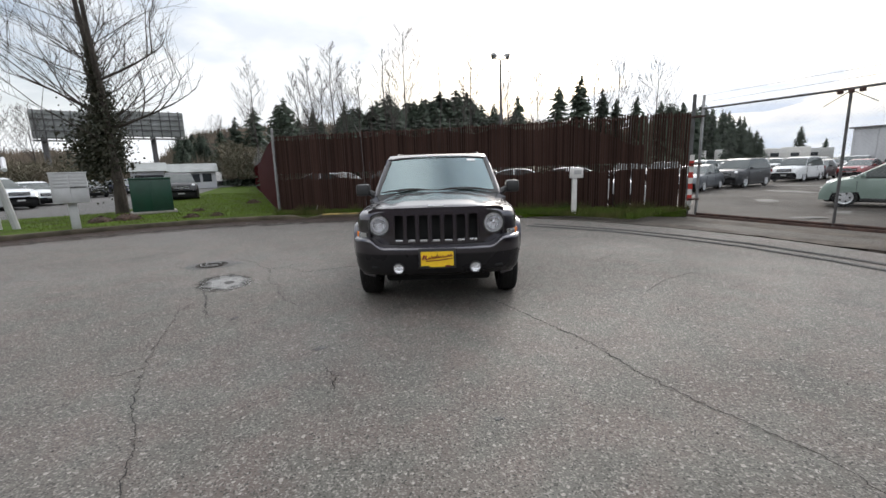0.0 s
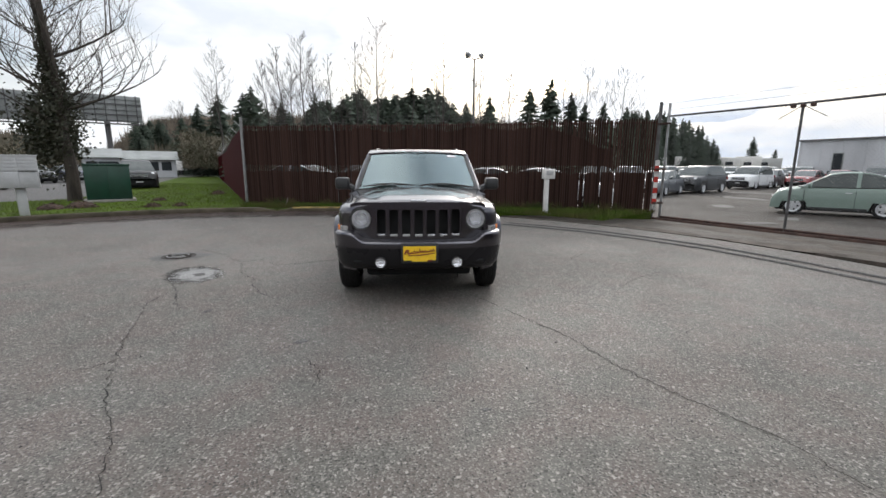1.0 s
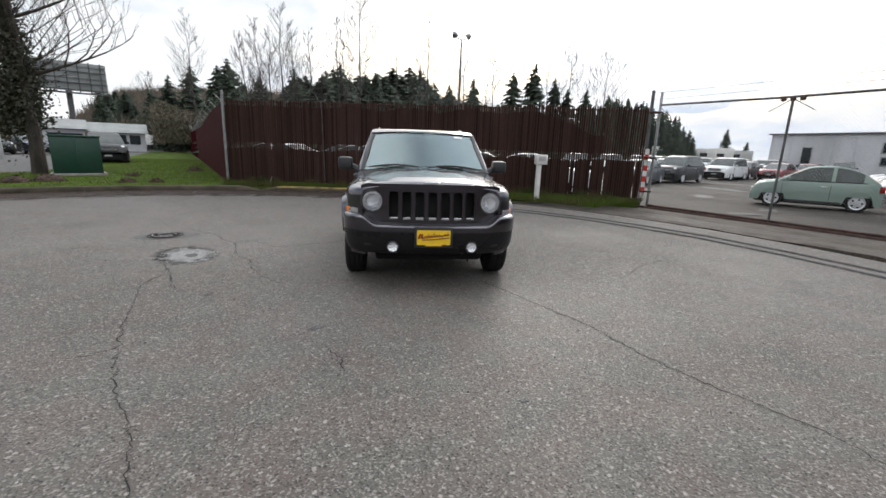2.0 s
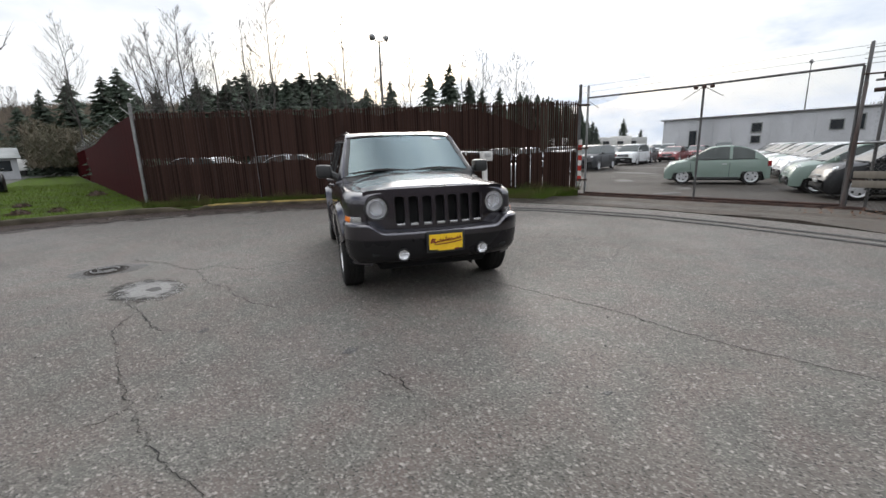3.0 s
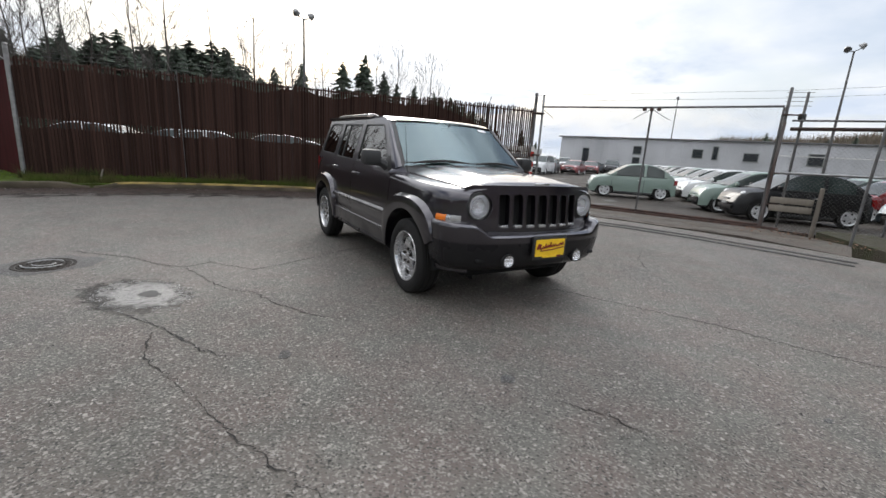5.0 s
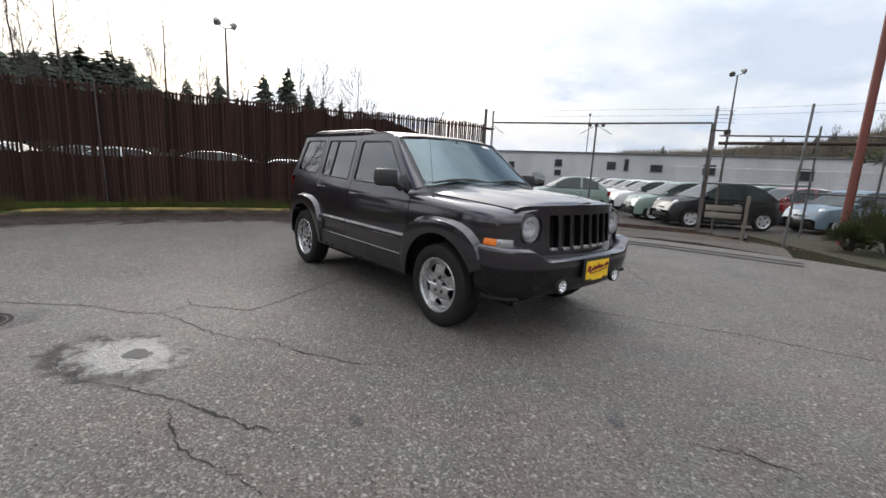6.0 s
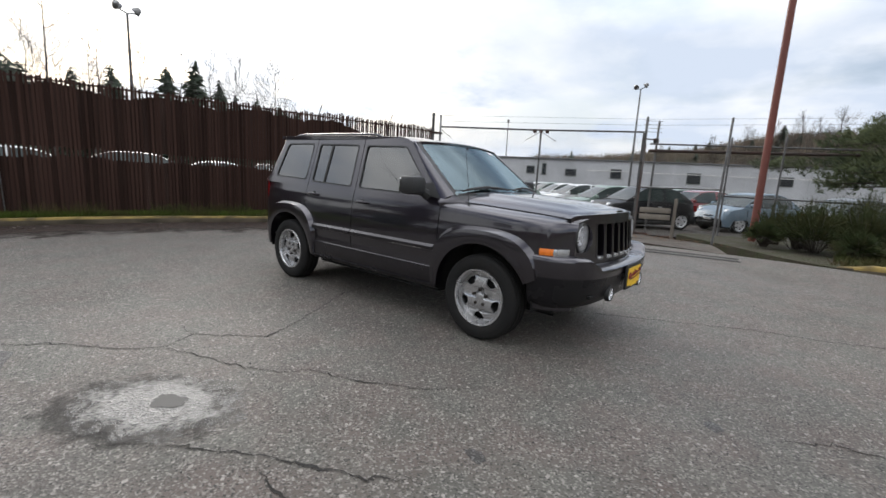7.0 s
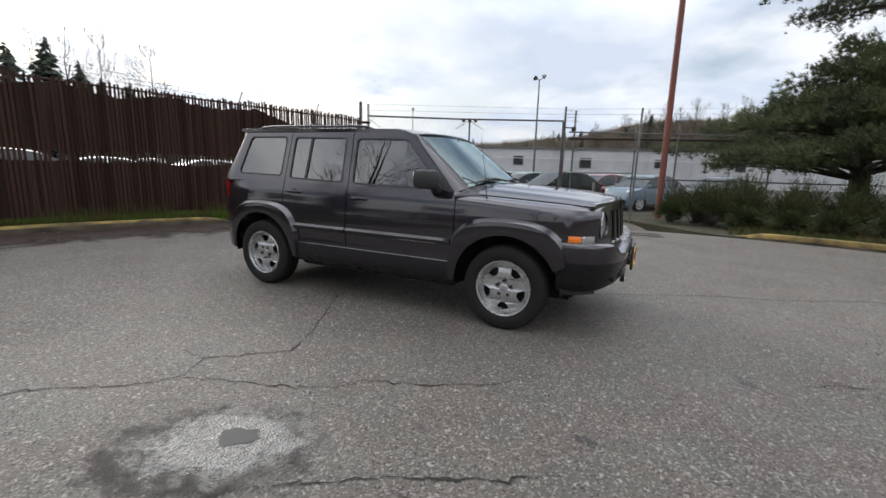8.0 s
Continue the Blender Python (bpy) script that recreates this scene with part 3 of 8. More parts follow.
def build_ground():
    bm = BM()
    for r0, r1, n in ((0, 60, 64), (60, 300, 64), (300, 3500, 64)):
        for i in range(n):
            a, b = 2 * math.pi * i / n, 2 * math.pi * (i + 1) / n
            q = [(r1 * math.cos(a), r1 * math.sin(a), -0.42), (r1 * math.cos(b), r1 * math.sin(b), -0.42)]
            if r0:
                q += [(r0 * math.cos(b), r0 * math.sin(b), -0.42), (r0 * math.cos(a), r0 * math.sin(a), -0.42)]
            else:
                q += [(0, 0, -0.42)]
            bm.faces.new([bm.verts.new(p) for p in q])
    bmesh.ops.remove_doubles(bm, verts=bm.verts, dist=0.001)
    tagged(part("ground", bm, M["soil"], None, "", 0), "bare soil and rough grass reaching to the horizon", "ground", "", "structure")
    loop = [on_circle(a) for a in range(-80, 131, 3)] + [Vector((4.5, -12, 0)), Vector((4.5, -70, 0)), Vector((-11.5, -70, 0)), Vector((-13.3, -6, 0))]
    sheet("pavement", loop, 0.0, M["asphalt"], label="worn grey asphalt turning circle with pale stones", category="pavement")
    apron = [(2.2, 7.35), (6.7, 7.2), (6.95, 7.2), (9.8, 1.6), (8.4, -0.4), (6.7, -0.9), (6.9, 0.8), (5.9, 3.0), (4.4, 5.2)]
    sheet("apron", apron, 0.004, M["apron"], label="patched muddy asphalt apron before the gate", category="pavement", sloped=True)
    yard = [(7.0, 7.25), (9.8, 1.7), (12.5, -4), (60, -30), (90, 0), (80, 70), (20, 90), (-3, 60), (-5.5, 10.2), (6.85, 7.3)]
    sheet("yard_ground", yard, -0.005, M["yard"], label="wet patched asphalt of the car storage yard", category="pavement", sloped=True)
    street = [(-13.6, 12.4), (-18, 9.2), (-60, 10), (-110, 60), (-60, 140), (-40, 90), (-27, 47), (-18.5, 26.5), (-14.2, 15.0)]
    sheet("street", street, -0.01, M["road"], label="grey asphalt street with parked cars", category="road")
    # verge and lawn behind the kerb
    verge = [on_circle(a, 10.12) for a in range(-62, 33, 2)] + [Vector((3.6, 7.2, 0)), Vector((6.7, 6.95, 0)), FENCE_B, FENCE_A, Vector((-24.3, 50.0, 0)), Vector((-27, 47, 0)), Vector((-18.4, 26.4, 0)), Vector((-14.1, 14.9, 0)), Vector((-13.5, 12.3, 0)), Vector((-18, 9.1, 0)), Vector((-16, 3, 0))]
    sheet("lawn", verge, 0.085, M["turf"], label="patchy green lawn verge with moss and leaf litter", category="grass")
    verge2 = [on_circle(a, 10.15) for a in range(96, 132, 2)] + [Vector((9, -9, 0)), Vector((14, -9, 0)), Vector((13, -4, 0)), Vector((10.3, 0.6, 0)), Vector((9.7, 0.6, 0)), Vector((8.3, -0.8, 0)), Vector((7.2, -1.8, 0))]
    sheet("planting_strip", verge2, 0.012, M["verge_soil"], label="bare soil and rough grass under the bushes", category="grass")

    def kerb(name, a0, a1, material, label, h=0.13, share=0.93):
        bm = BM()
        n = max(8, int(abs(a1 - a0) / 1.2))
        prof = [(0.0, -0.02), (0.006, 0.045), (0.012, 0.09), (0.035, 0.122), (0.06, 0.13), (0.14, 0.13), (0.16, 0.11), (0.165, -0.02)]
        def at(u, v):
            a = a0 + (a1 - a0) * u
            o, z = prof[round(v * (len(prof) - 1))]
            end = smooth01(min(u, 1 - u) * n / 2.5)
            wob = 0.006 * noise.noise(Vector((a * 0.8, v * 3, 1.3)))
            p = on_circle(a, CUL[2] + o + wob)
            p.z = (z * h / 0.13) * (0.25 + 0.75 * end if z > 0 else 1) + (0.006 * noise.noise(Vector((a * 0.5, 4, 2))) if z > 0.05 else 0)
            return p
        grid(bm, n, len(prof) - 1, at)
        for f in bm.faces:
            f.material_index = 1 if share < f.calc_center_median().z / h else 0
        tagged(part(name, bm, [M["kerb"], material]), label, "kerb", "", "structure")
    kerb("kerb_west", -64, -6, M["kerb"], "low concrete kerb stained by moss and mud")
    kerb("kerb_north", -5.6, 33, M["kerb_yellow"], "kerb with faded yellow paint", 0.13, 0.7)
    kerb("kerb_east", 96.5, 131, M["kerb_yellow"], "yellow painted kerb beside the bushes", 0.14, 0.3)

    # two worn ridges where the turning circle meets the apron
    line = [(2.25, 5.55), (3.0, 4.95), (3.82, 4.20), (4.6, 3.2), (5.2, 2.2), (5.68, 0.9), (5.98, -0.35), (6.15, -1.3)]
    for k, off in enumerate((0.0, 0.34)):
        bm = BM()
        pts = []
        for (x0, y0), (x1, y1) in zip(line, line[1:]):
            for i in range(6):
                t = i / 6
                d = Vector((x1 - x0, y1 - y0, 0)).normalized()
                nrm = Vector((-d.y, d.x, 0)) * -1
                w = 0.02 * noise.noise(Vector((x0 + t * 3.1, y0, k)))
                pts.append(Vector((x0 + (x1 - x0) * t, y0 + (y1 - y0) * t, 0.0)) - nrm * (-off) + nrm * w)
        prof = [(-0.075, 0.0), (-0.045, 0.014), (-0.01, 0.020), (0.02, 0.016), (0.035, 0.003)]
        rows = []
        for i, p in enumerate(pts):
            d = (pts[min(i + 1, len(pts) - 1)] - pts[max(i - 1, 0)]).normalized()
            nrm = Vector((d.y, -d.x, 0))
            rows.append([bm.verts.new(p + nrm * o + Vector((0, 0, 0.005 + z))) for o, z in prof])
        for a, b in zip(rows, rows[1:]):
            for i in range(len(prof) - 1):
                bm.faces.new((a[i], a[i + 1], b[i + 1], b[i]))
        tagged(part("paving_edge", bm, M["patch"]), "dark worn ridge of asphalt along the apron", "pavement", "", "structure")


CRACKS = [
    [(-1.35, -3.3), (-1.65, -2.75), (-1.9, -2.45), (-2.16, -1.95), (-2.35, -1.58), (-2.52, -1.12), (-2.76, -0.56), (-2.75, -0.2)],
    [(-2.18, -1.90), (-2.27, -2.0), (-2.4, -2.06)],
    [(0.55, -0.4), (0.73, -0.73), (1.21, -1.63), (1.38, -2.17), (1.58, -2.6), (1.73, -2.84), (1.86, -3.04), (1.95, -3.4)],
    [(-3.6, 2.35), (-3.28, 2.1), (-3.03, 1.92), (-2.81, 1.57), (-2.57, 1.38), (-2.33, 1.50), (-1.98, 1.10), (-1.53, 1.30), (-0.86, 1.67), (-0.4, 1.75)],
    [(-2.33, 1.74), (-2.34, 1.51)],
    [(-2.56, 1.37), (-2.35, 0.78), (-2.25, 0.55), (-2.06, 0.42), (-1.94, 0.08), (-1.77, -0.23), (-1.5, -0.5)],
    [(-2.94, 0.22), (-2.74, -0.06), (-2.56, -0.42), (-2.48, -0.56), (-2.31, -0.80)],
    [(-0.85, -1.93), (-0.70, -2.11), (-0.66, -2.31)],
    [(2.3, -0.3), (2.7, 0.15), (3.3, 0.5)], [(2.35, 1.4), (2.7, 1.75)],
]


def build_pavement_details():
    rng = random.Random(5)
    bm = BM()
    for line in CRACKS:
        pts = []
        for (x0, y0), (x1, y1) in zip(line, line[1:]):
            n = max(2, int(math.hypot(x1 - x0, y1 - y0) / 0.03))
            for i in range(n):
                t = i / n
                pts.append(Vector((x0 + (x1 - x0) * t + rng.gauss(0, 0.010), y0 + (y1 - y0) * t + rng.gauss(0, 0.010), 0.0045)))
        pts.append(Vector((*line[-1], 0.0045)))
        rows = []
        for i, p in enumerate(pts):
            d = (pts[min(i + 1, len(pts) - 1)] - pts[max(i - 1, 0)]).normalized()
            w = (0.0022 + 0.0090 * max(0.0, noise.noise(Vector((p.x * 9, p.y * 9, 0))) + 0.10)) * (0.45 + 0.55 * smooth01(noise.noise(Vector((p.x * 1.7, p.y * 1.7, 7))) * 2.2 + 0.7)) * (0.3 + 0.7 * smooth01(min(i, len(pts) - 1 - i) / 4))
            nrm = Vector((-d.y, d.x, 0)) * w
            rows.append((bm.verts.new(p - nrm), bm.verts.new(p + Vector((0, 0, -0.0015))), bm.verts.new(p + nrm)))
        for a, b in zip(rows, rows[1:]):
            bm.faces.new((a[0], a[1], b[1], b[0])); bm.faces.new((a[1], a[2], b[2], b[1]))
    tagged(part("pavement_cracks", bm, M["crack"]), "dark jagged cracks across the asphalt", "crack", "", "structure")

    def blob(name, c, rx, ry, z, material, label, category, seed, turn=0, rough=0.16, kind="structure", n=48, dome=0.0, rim=0.0035, smooth=35):
        bm = BM()
        mid = bm.verts.new((c[0], c[1], z + dome))
        prev = [mid] * n
        for ring in (0.35, 0.7, 1.0):
            cur = []
            for i in range(n):
                a = 2 * math.pi * i / n
                k = ring * (1 + rough * ring * (noise.noise(Vector((math.cos(a) * 1.6, math.sin(a) * 1.6, seed))) + 0.4 * noise.noise(Vector((math.cos(a) * 5, math.sin(a) * 5, seed + 3))) + 0.22 * noise.noise(Vector((math.cos(a) * 16, math.sin(a) * 16, seed + 5)))))
                x, y = rx * k * math.cos(a), ry * k * math.sin(a)
                ct, st = math.cos(radians(turn)), math.sin(radians(turn))
                cur.append(bm.verts.new((c[0] + x * ct - y * st, c[1] + x * st + y * ct, z + dome * (1 - ring * ring) - (rim if ring == 1 else 0))))
            for i in range(n):
                j = (i + 1) % n
                if prev[0] is mid:
                    bm.faces.new((mid, cur[i], cur[j]))
                else:
                    bm.faces.new((prev[i], cur[i], cur[j], prev[j]))
            prev = cur
        return tagged(part(name, bm, material, None, "", smooth), label, category, "", kind)
    bm = BM()
    grid(bm, 70, 3, lambda u, v: on_circle(-64 + 97 * u, 8.3 + 1.76 * v) + Vector((0, 0, 0.004)))
    tagged(part("gutter_dirt", bm, M["gutter_dirt"]), "brown dirt and leaf mould washed along the kerb", "dirt", "", "structure")
    blob("damp_patch", (-2.92, 0.65), 0.64, 0.46, 0.0065, M["damp"], "damp dark asphalt round a drying puddle", "puddle", 2.0, -60, 0.22, n=96)
    blob("wet_film", (-2.84, 0.62), 0.54, 0.36, 0.0082, M["film"], "wet stones round the puddle", "puddle", 3.0, -58, 0.16, n=96)
    blob("puddle", (-2.80, 0.60), 0.105, 0.06, 0.0105, M["water"], "shallow puddle of rain water in the asphalt", "puddle", 8.0, -55, 0.50, rim=0.0, smooth=0)
    for k, (x, y, rx, ry) in enumerate(((9.6, 6.4, 0.5, 0.22), (11.6, 7.9, 0.7, 0.3), (13.0, 12.5, 0.9, 0.35), (17.5, 17.0, 1.6, 0.5), (21.0, 12.0, 1.0, 0.4), (22.0, 21.5, 1.8, 0.6))):
        blob("yard_puddle", (x, y), rx, ry, yard_z(x, y) + 0.006, M["water"], "shallow rain puddle on the yard", "puddle", 20.0 + k, 30 * k, 0.4)
    for k, (x, y, rx, ry) in enumerate(((6.6, 5.2, 1.3, 0.35), (7.4, 3.4, 1.2, 0.3), (5.3, 4.3, 0.9, 0.25), (7.9, 1.2, 1.0, 0.3), (6.4, 2.2, 1.0, 0.22))):
        blob("mud_smear", (x, y), rx, ry, yard_z(x, y) + 0.014, M["mud"], "dried brown mud on the apron", "mud", 40.0 + k, -62, 0.5)
    blob("manhole_patch", (-3.68, 1.80), 0.40, 0.33, 0.0055, M["patch"], "dark asphalt patch round the manhole", "pavement", 4.0, 20, 0.2)
    blob("dark_stain", (-0.95, -1.625), 0.06, 0.04, 0.005, M["patch"], "small dark tar spot on the asphalt", "stain", 6.0, 30, 0.4, n=18)
    blob("dark_stain", (-2.04, -0.83), 0.055, 0.04, 0.005, M["patch"], "small dark tar spot on the asphalt", "stain", 7.0, 70, 0.4, n=18)
    blob("dark_stain", (0.37, -2.68), 0.03, 0.02, 0.005, M["patch"], "small dark tar spot on the asphalt", "stain", 9.0, 10, 0.4, n=18)
    # manhole
    mh = thing("manhole_cover", "round cast iron manhole cover set in dark asphalt", "manhole cover", (-3.68, 1.80, 0.006))
    bm = BM(); lathe(bm, [(0.205, 0.0), (0.232, 0.004), (0.242, -0.01)], 40, axis="z"); part("frame", bm, M["iron"], mh)
    bm = BM(); lathe(bm, [(0.001, 0.006), (0.192, 0.006), (0.200, -0.004)], 40, axis="z")
    for i in range(-5, 6):
        for j in range(-5, 6):
            if math.hypot(i, j) < 4.3:
                box(bm, (i * 0.04 - 0.012, j * 0.04 - 0.012, 0.005), (i * 0.04 + 0.012, j * 0.04 + 0.012, 0.011))
    part("lid", bm, M["iron"], mh)
    # pale steel arcs added as the wet lid's shine
    for r, a0, a1 in ((0.085, 200, 350), (0.135, 20, 160), (0.160, 190, 330)):
        bm = BM(); tube(bm, [(r * math.cos(radians(a0 + (a1 - a0) * i / 12)), r * math.sin(radians(a0 + (a1 - a0) * i / 12)), 0.011) for i in range(13)], 0.008, 5); part("worn_ridge", bm, M["galv"], mh, "bright arc standing in for wet shine")
    # leaf litter and pebbles swept against the kerb
    bm = BM()
    for i in range(3200):
        a = rng.uniform(-62, 30)
        r = CUL[2] - abs(rng.gauss(0, 0.36)) - 0.02
        p = on_circle(a, r)
        s = rng.uniform(0.012, 0.035)
        d = Vector((rng.gauss(0, 1), rng.gauss(0, 1), 0)).normalized()
        e = Vector((-d.y, d.x, 0))
        z = 0.006 + rng.random() * 0.012
        vs = [bm.verts.new(p + d * s + Vector((0, 0, z))), bm.verts.new(p + e * s * 0.6 + Vector((0, 0, z + 0.01 * rng.random()))), bm.verts.new(p - d * s + Vector((0, 0, z))), bm.verts.new(p - e * s * 0.6 + Vector((0, 0, z)))]
        bm.faces.new(vs)
    tagged(part("fallen_leaves", bm, M["leaf_litter"], None, "", 0), "brown fallen leaves along the kerb", "leaves", "", "stuff")
    # scraps of pale litter in the gutter
    bm = BM()
    for i in range(34):
        p = on_circle(rng.uniform(-30, 26), CUL[2] - 0.08 - abs(rng.gauss(0, 0.30)))
        sz = rng.uniform(0.007, 0.024)
        a = rng.uniform(0, 6.28)
        d, e = Vector((math.cos(a), math.sin(a), 0)) * sz, Vector((-math.sin(a), math.cos(a), 0)) * sz * rng.uniform(0.3, 0.7)
        lo, hi = Vector((0, 0, 0.008)), Vector((0, 0, 0.012 + 0.5 * sz))
        q = [bm.verts.new(v) for v in (p - d - e + lo, p + d - e + lo, p + d + e + hi, p - d + e + lo, p + hi * 1.2)]
        for f in ((0, 1, 4), (1, 2, 4), (2, 3, 4), (3, 0, 4)):
            bm.faces.new([q[j] for j in f])
    tagged(part("gutter_litter", bm, M["wood"], None, "", 0), "scraps of pale crumpled litter lying in the gutter", "litter", "", "stuff")
    # leaves blown together at the foot of the far gate post
    bm = BM()
    for i in range(520):
        x, y = rng.uniform(7.9, 10.0), rng.uniform(-0.9, 1.9)
        if (x - 9.75) * 0.889 + (y - 1.7) * 0.457 > 0.1 or rng.random() > 0.25 + 0.75 * smooth01((x - 7.9) / 1.2):
            continue
        s = rng.uniform(0.018, 0.04)
        p = Vector((x, y, yard_z(x, y) + 0.022 + 0.015 * rng.random()))
        d = Vector((rng.gauss(0, 1), rng.gauss(0, 1), rng.gauss(0, 0.25))).normalized()
        e = d.cross(Vector((0, 0, 1))).normalized()
        bm.faces.new([bm.verts.new(q) for q in (p + d * s, p + e * s * 0.6, p - d * s, p - e * s * 0.6)])
    tagged(part("blown_leaves", bm, M["dry_leaf"], None, "", 0), "dry orange-brown leaves at the gate post", "leaves", "", "stuff")
    bm = BM()
    for i in range(260):
        x, y = rng.uniform(-6, 5), rng.uniform(-3.6, 7)
        s = rng.uniform(0.004, 0.011)
        if math.hypot(x - CUL[0], y - CUL[1]) > 9.8:
            continue
        t = [bm.verts.new((x + s * math.cos(k * 2.1), y + s * math.sin(k * 2.1), 0.001)) for k in range(3)]
        top = bm.verts.new((x, y, s))
        for k in range(3):
            bm.faces.new((t[k], t[(k + 1) % 3], top))
    tagged(part("loose_pebbles", bm, M["patch"], None, "", 0), "loose dark pebbles on the asphalt", "pebbles", "", "stuff")


build_ground()
build_pavement_details()


# ---- fences and gate ----
def post(bm, x, y, h, r=0.035, lean=(0, 0), z0=-0.2):
    tube(bm, [(x, y, z0), (x + lean[0] * 0.5, y + lean[1] * 0.5, h * 0.5), (x + lean[0], y + lean[1], h - 0.02), (x + lean[0], y + lean[1], h)], [r, r, r, r * 0.6], 10)
    return bm


def chain_link(bm, a, b, z0, z1, pitch=0.075, r=0.0011):
    """Woven wire between two plan points, as crossing diagonals."""
    d = b - a
    length = d.length
    d.normalize()
    h = z1 - z0
    n = int((length + h) / pitch)
    for k in range(n + 1):
        s = k * pitch
        for up in (1, -1):
            u0, u1 = s - h, s
            if u1 <= 0 or u0 >= length:
                continue
            t0, t1 = max(0.0, -u0 / h), min(1.0, (length - u0) / h)
            pts = []
            for t in (t0, t1):
                z = z0 + h * t if up > 0 else z1 - h * t
                pts.append(a + d * (u0 + h * t) + Vector((0, 0, z)))
            tube(bm, pts, r, 3, False)
    return bm


def build_slat_fence():
    rng = random.Random(11)
    fence = thing("slat_fence", "tall rust-brown privacy slat fence topped with barbed wire", "fence", kind="structure")
    d = FENCE_B - FENCE_A
    length = d.length
    d.normalize()
    nrm = Vector((d.y, -d.x, 0))         # towards the turning circle
    turn = math.atan2(d.y, d.x)
    # three slat meshes with slightly different tops
    pitch = 0.066
    kinds = []
    for k in range(4):
        bm = BM()
        w, h = 0.0190 + 0.0014 * k, 1.0
        top = [0.0, 0.012, -0.01, 0.02][k]
        v = [bm.verts.new(p) for p in ((-w, -0.006, 0), (w, -0.006, 0), (w, 0.006, 0), (-w, 0.006, 0), (-w, -0.006, h - top), (w, -0.006, h + top * 0.4), (w, 0.006, h + top * 0.4), (-w, 0.006, h - top))]
        for f in ((0, 1, 5, 4), (1, 2, 6, 5), (2, 3, 7, 6), (3, 0, 4, 7), (4, 5, 6, 7)):
            bm.faces.new([v[i] for i in f])
        kinds.append(finish(bm, "slat", M["slat"], 0))
    n = int(length / pitch)
    for i in range(n):
        s = (i + 0.5) * pitch
        p = FENCE_A + d * s
        miss = rng.random() < 0.015
        top = 2.66 + 0.05 * noise.noise(Vector((s * 2.2, 0, 0))) + rng.uniform(-0.02, 0.03) + (0.05 if s > length - 3.5 else 0)
        if not miss:
            ob = new("slat", kinds[rng.randrange(4)])
            ob.parent = fence
            lean = rng.gauss(0, 0.0035)
            ob.matrix_local = Matrix.Translation(p + nrm * rng.uniform(-0.008, 0.008) + Vector((0, 0, 0.06))) @ Matrix.Rotation(turn, 4, "Z") @ Matrix.Rotation(lean, 4, "Y") @ Matrix.Rotation(rng.gauss(0, 0.10), 4, "Z") @ Matrix.Diagonal((1, 1, top - 0.06, 1))
    # second layer of slats behind, which closes most of the gaps
    bm = BM()
    for i in range(n):
        s = i * pitch
        q = FENCE_A + d * s - nrm * 0.021
        if s < length - 1.2:
            t0 = 1.405 + 0.05 * noise.noise(Vector((s * 0.9, 3, 0))) + 0.05 * noise.noise(Vector((s * 4, 5, 0)))
            t1 = 2.50 + 0.13 * noise.noise(Vector((s * 1.1, 7, 0))) + 0.05 * noise.noise(Vector((s * 5.5, 2, 0))) - 0.55 * smooth01((s - (length - 3.6)) / 2.4) ** 1.5
            if t1 > t0:
                box(bm, (q.x - 0.0335, q.y - 0.006, t0), (q.x + 0.0325, q.y + 0.006, t1))
        if s < length - 4.0 or rng.random() < 0.97:
            t1 = 1.215 + 0.09 * noise.noise(Vector((s * 0.8, 11, 0))) + 0.06 * noise.noise(Vector((s * 5, 1, 0)))
            if s < length - 4.0 or rng.random() < 0.97:
                box(bm, (q.x - 0.0335, q.y - 0.006, 0.05), (q.x + 0.0325, q.y + 0.006, t1))
    part("backing_slats", bm, M["screen"], fence, "darker second row of slats", 0)["kind"] = "stuff"
    # posts, rails, barbed wire on arms
    bm = BM(); post(bm, FENCE_A.x, FENCE_A.y - 0.05, 2.93, 0.045); part("corner_post", bm, M["galv"], fence, "grey galvanised corner post")
    for s in (3.1, 6.1, 9.2, 11.3):
        p = FENCE_A + d * s - nrm * 0.09
        bm = BM(); post(bm, p.x, p.y, 2.66, 0.032); part("post", bm, M["galv_dark"], fence)
        bm = BM(); tube(bm, [p + Vector((0, 0, 2.62)), p + nrm * 0.16 + d * (0.03 if s > 5 else -0.08) + Vector((0, 0, 2.90))], 0.013, 5); part("wire_arm", bm, M["galv"], fence)
    for z, r in ((2.62, 0.02), (1.42, 0.012), (0.12, 0.012)):
        bm = BM(); tube(bm, [FENCE_A - nrm * 0.085 + Vector((0, 0, z)), FENCE_B - nrm * 0.085 + Vector((0, 0, z))], r, 6); part("rail", bm, M["rust"], fence)
    for k in range(3):
        bm = BM()
        o = nrm * (0.06 + 0.05 * k)
        pts = [FENCE_A + d * (0.6 * i) + o + Vector((0, 0, 2.72 + 0.075 * k + 0.02 * noise.noise(Vector((i * 0.7, k, 0))))) for i in range(int(9.5 / 0.6))]
        tube(bm, pts, 0.0048, 3, False)
        for i in range(60):
            p = FENCE_A + d * (0.15 * i) + o + Vector((0, 0, 2.72 + 0.075 * k))
            tube(bm, [p + Vector((0, 0, -0.014)), p + Vector((0.01, 0, 0.014))], 0.002, 3, False)
        part("barbed_wire", bm, M["galv_dark"], fence)
    # an extra pole leaning on the fence, and a broken slat at its foot
    p = FENCE_A + d * 3.25 + nrm * 0.06
    bm = BM(); tube(bm, [p + Vector((0.02, 0, 0.1)), p + Vector((-0.04, 0, 2.72))], 0.008, 6); part("thin_pole", bm, M["galv_dark"], fence)
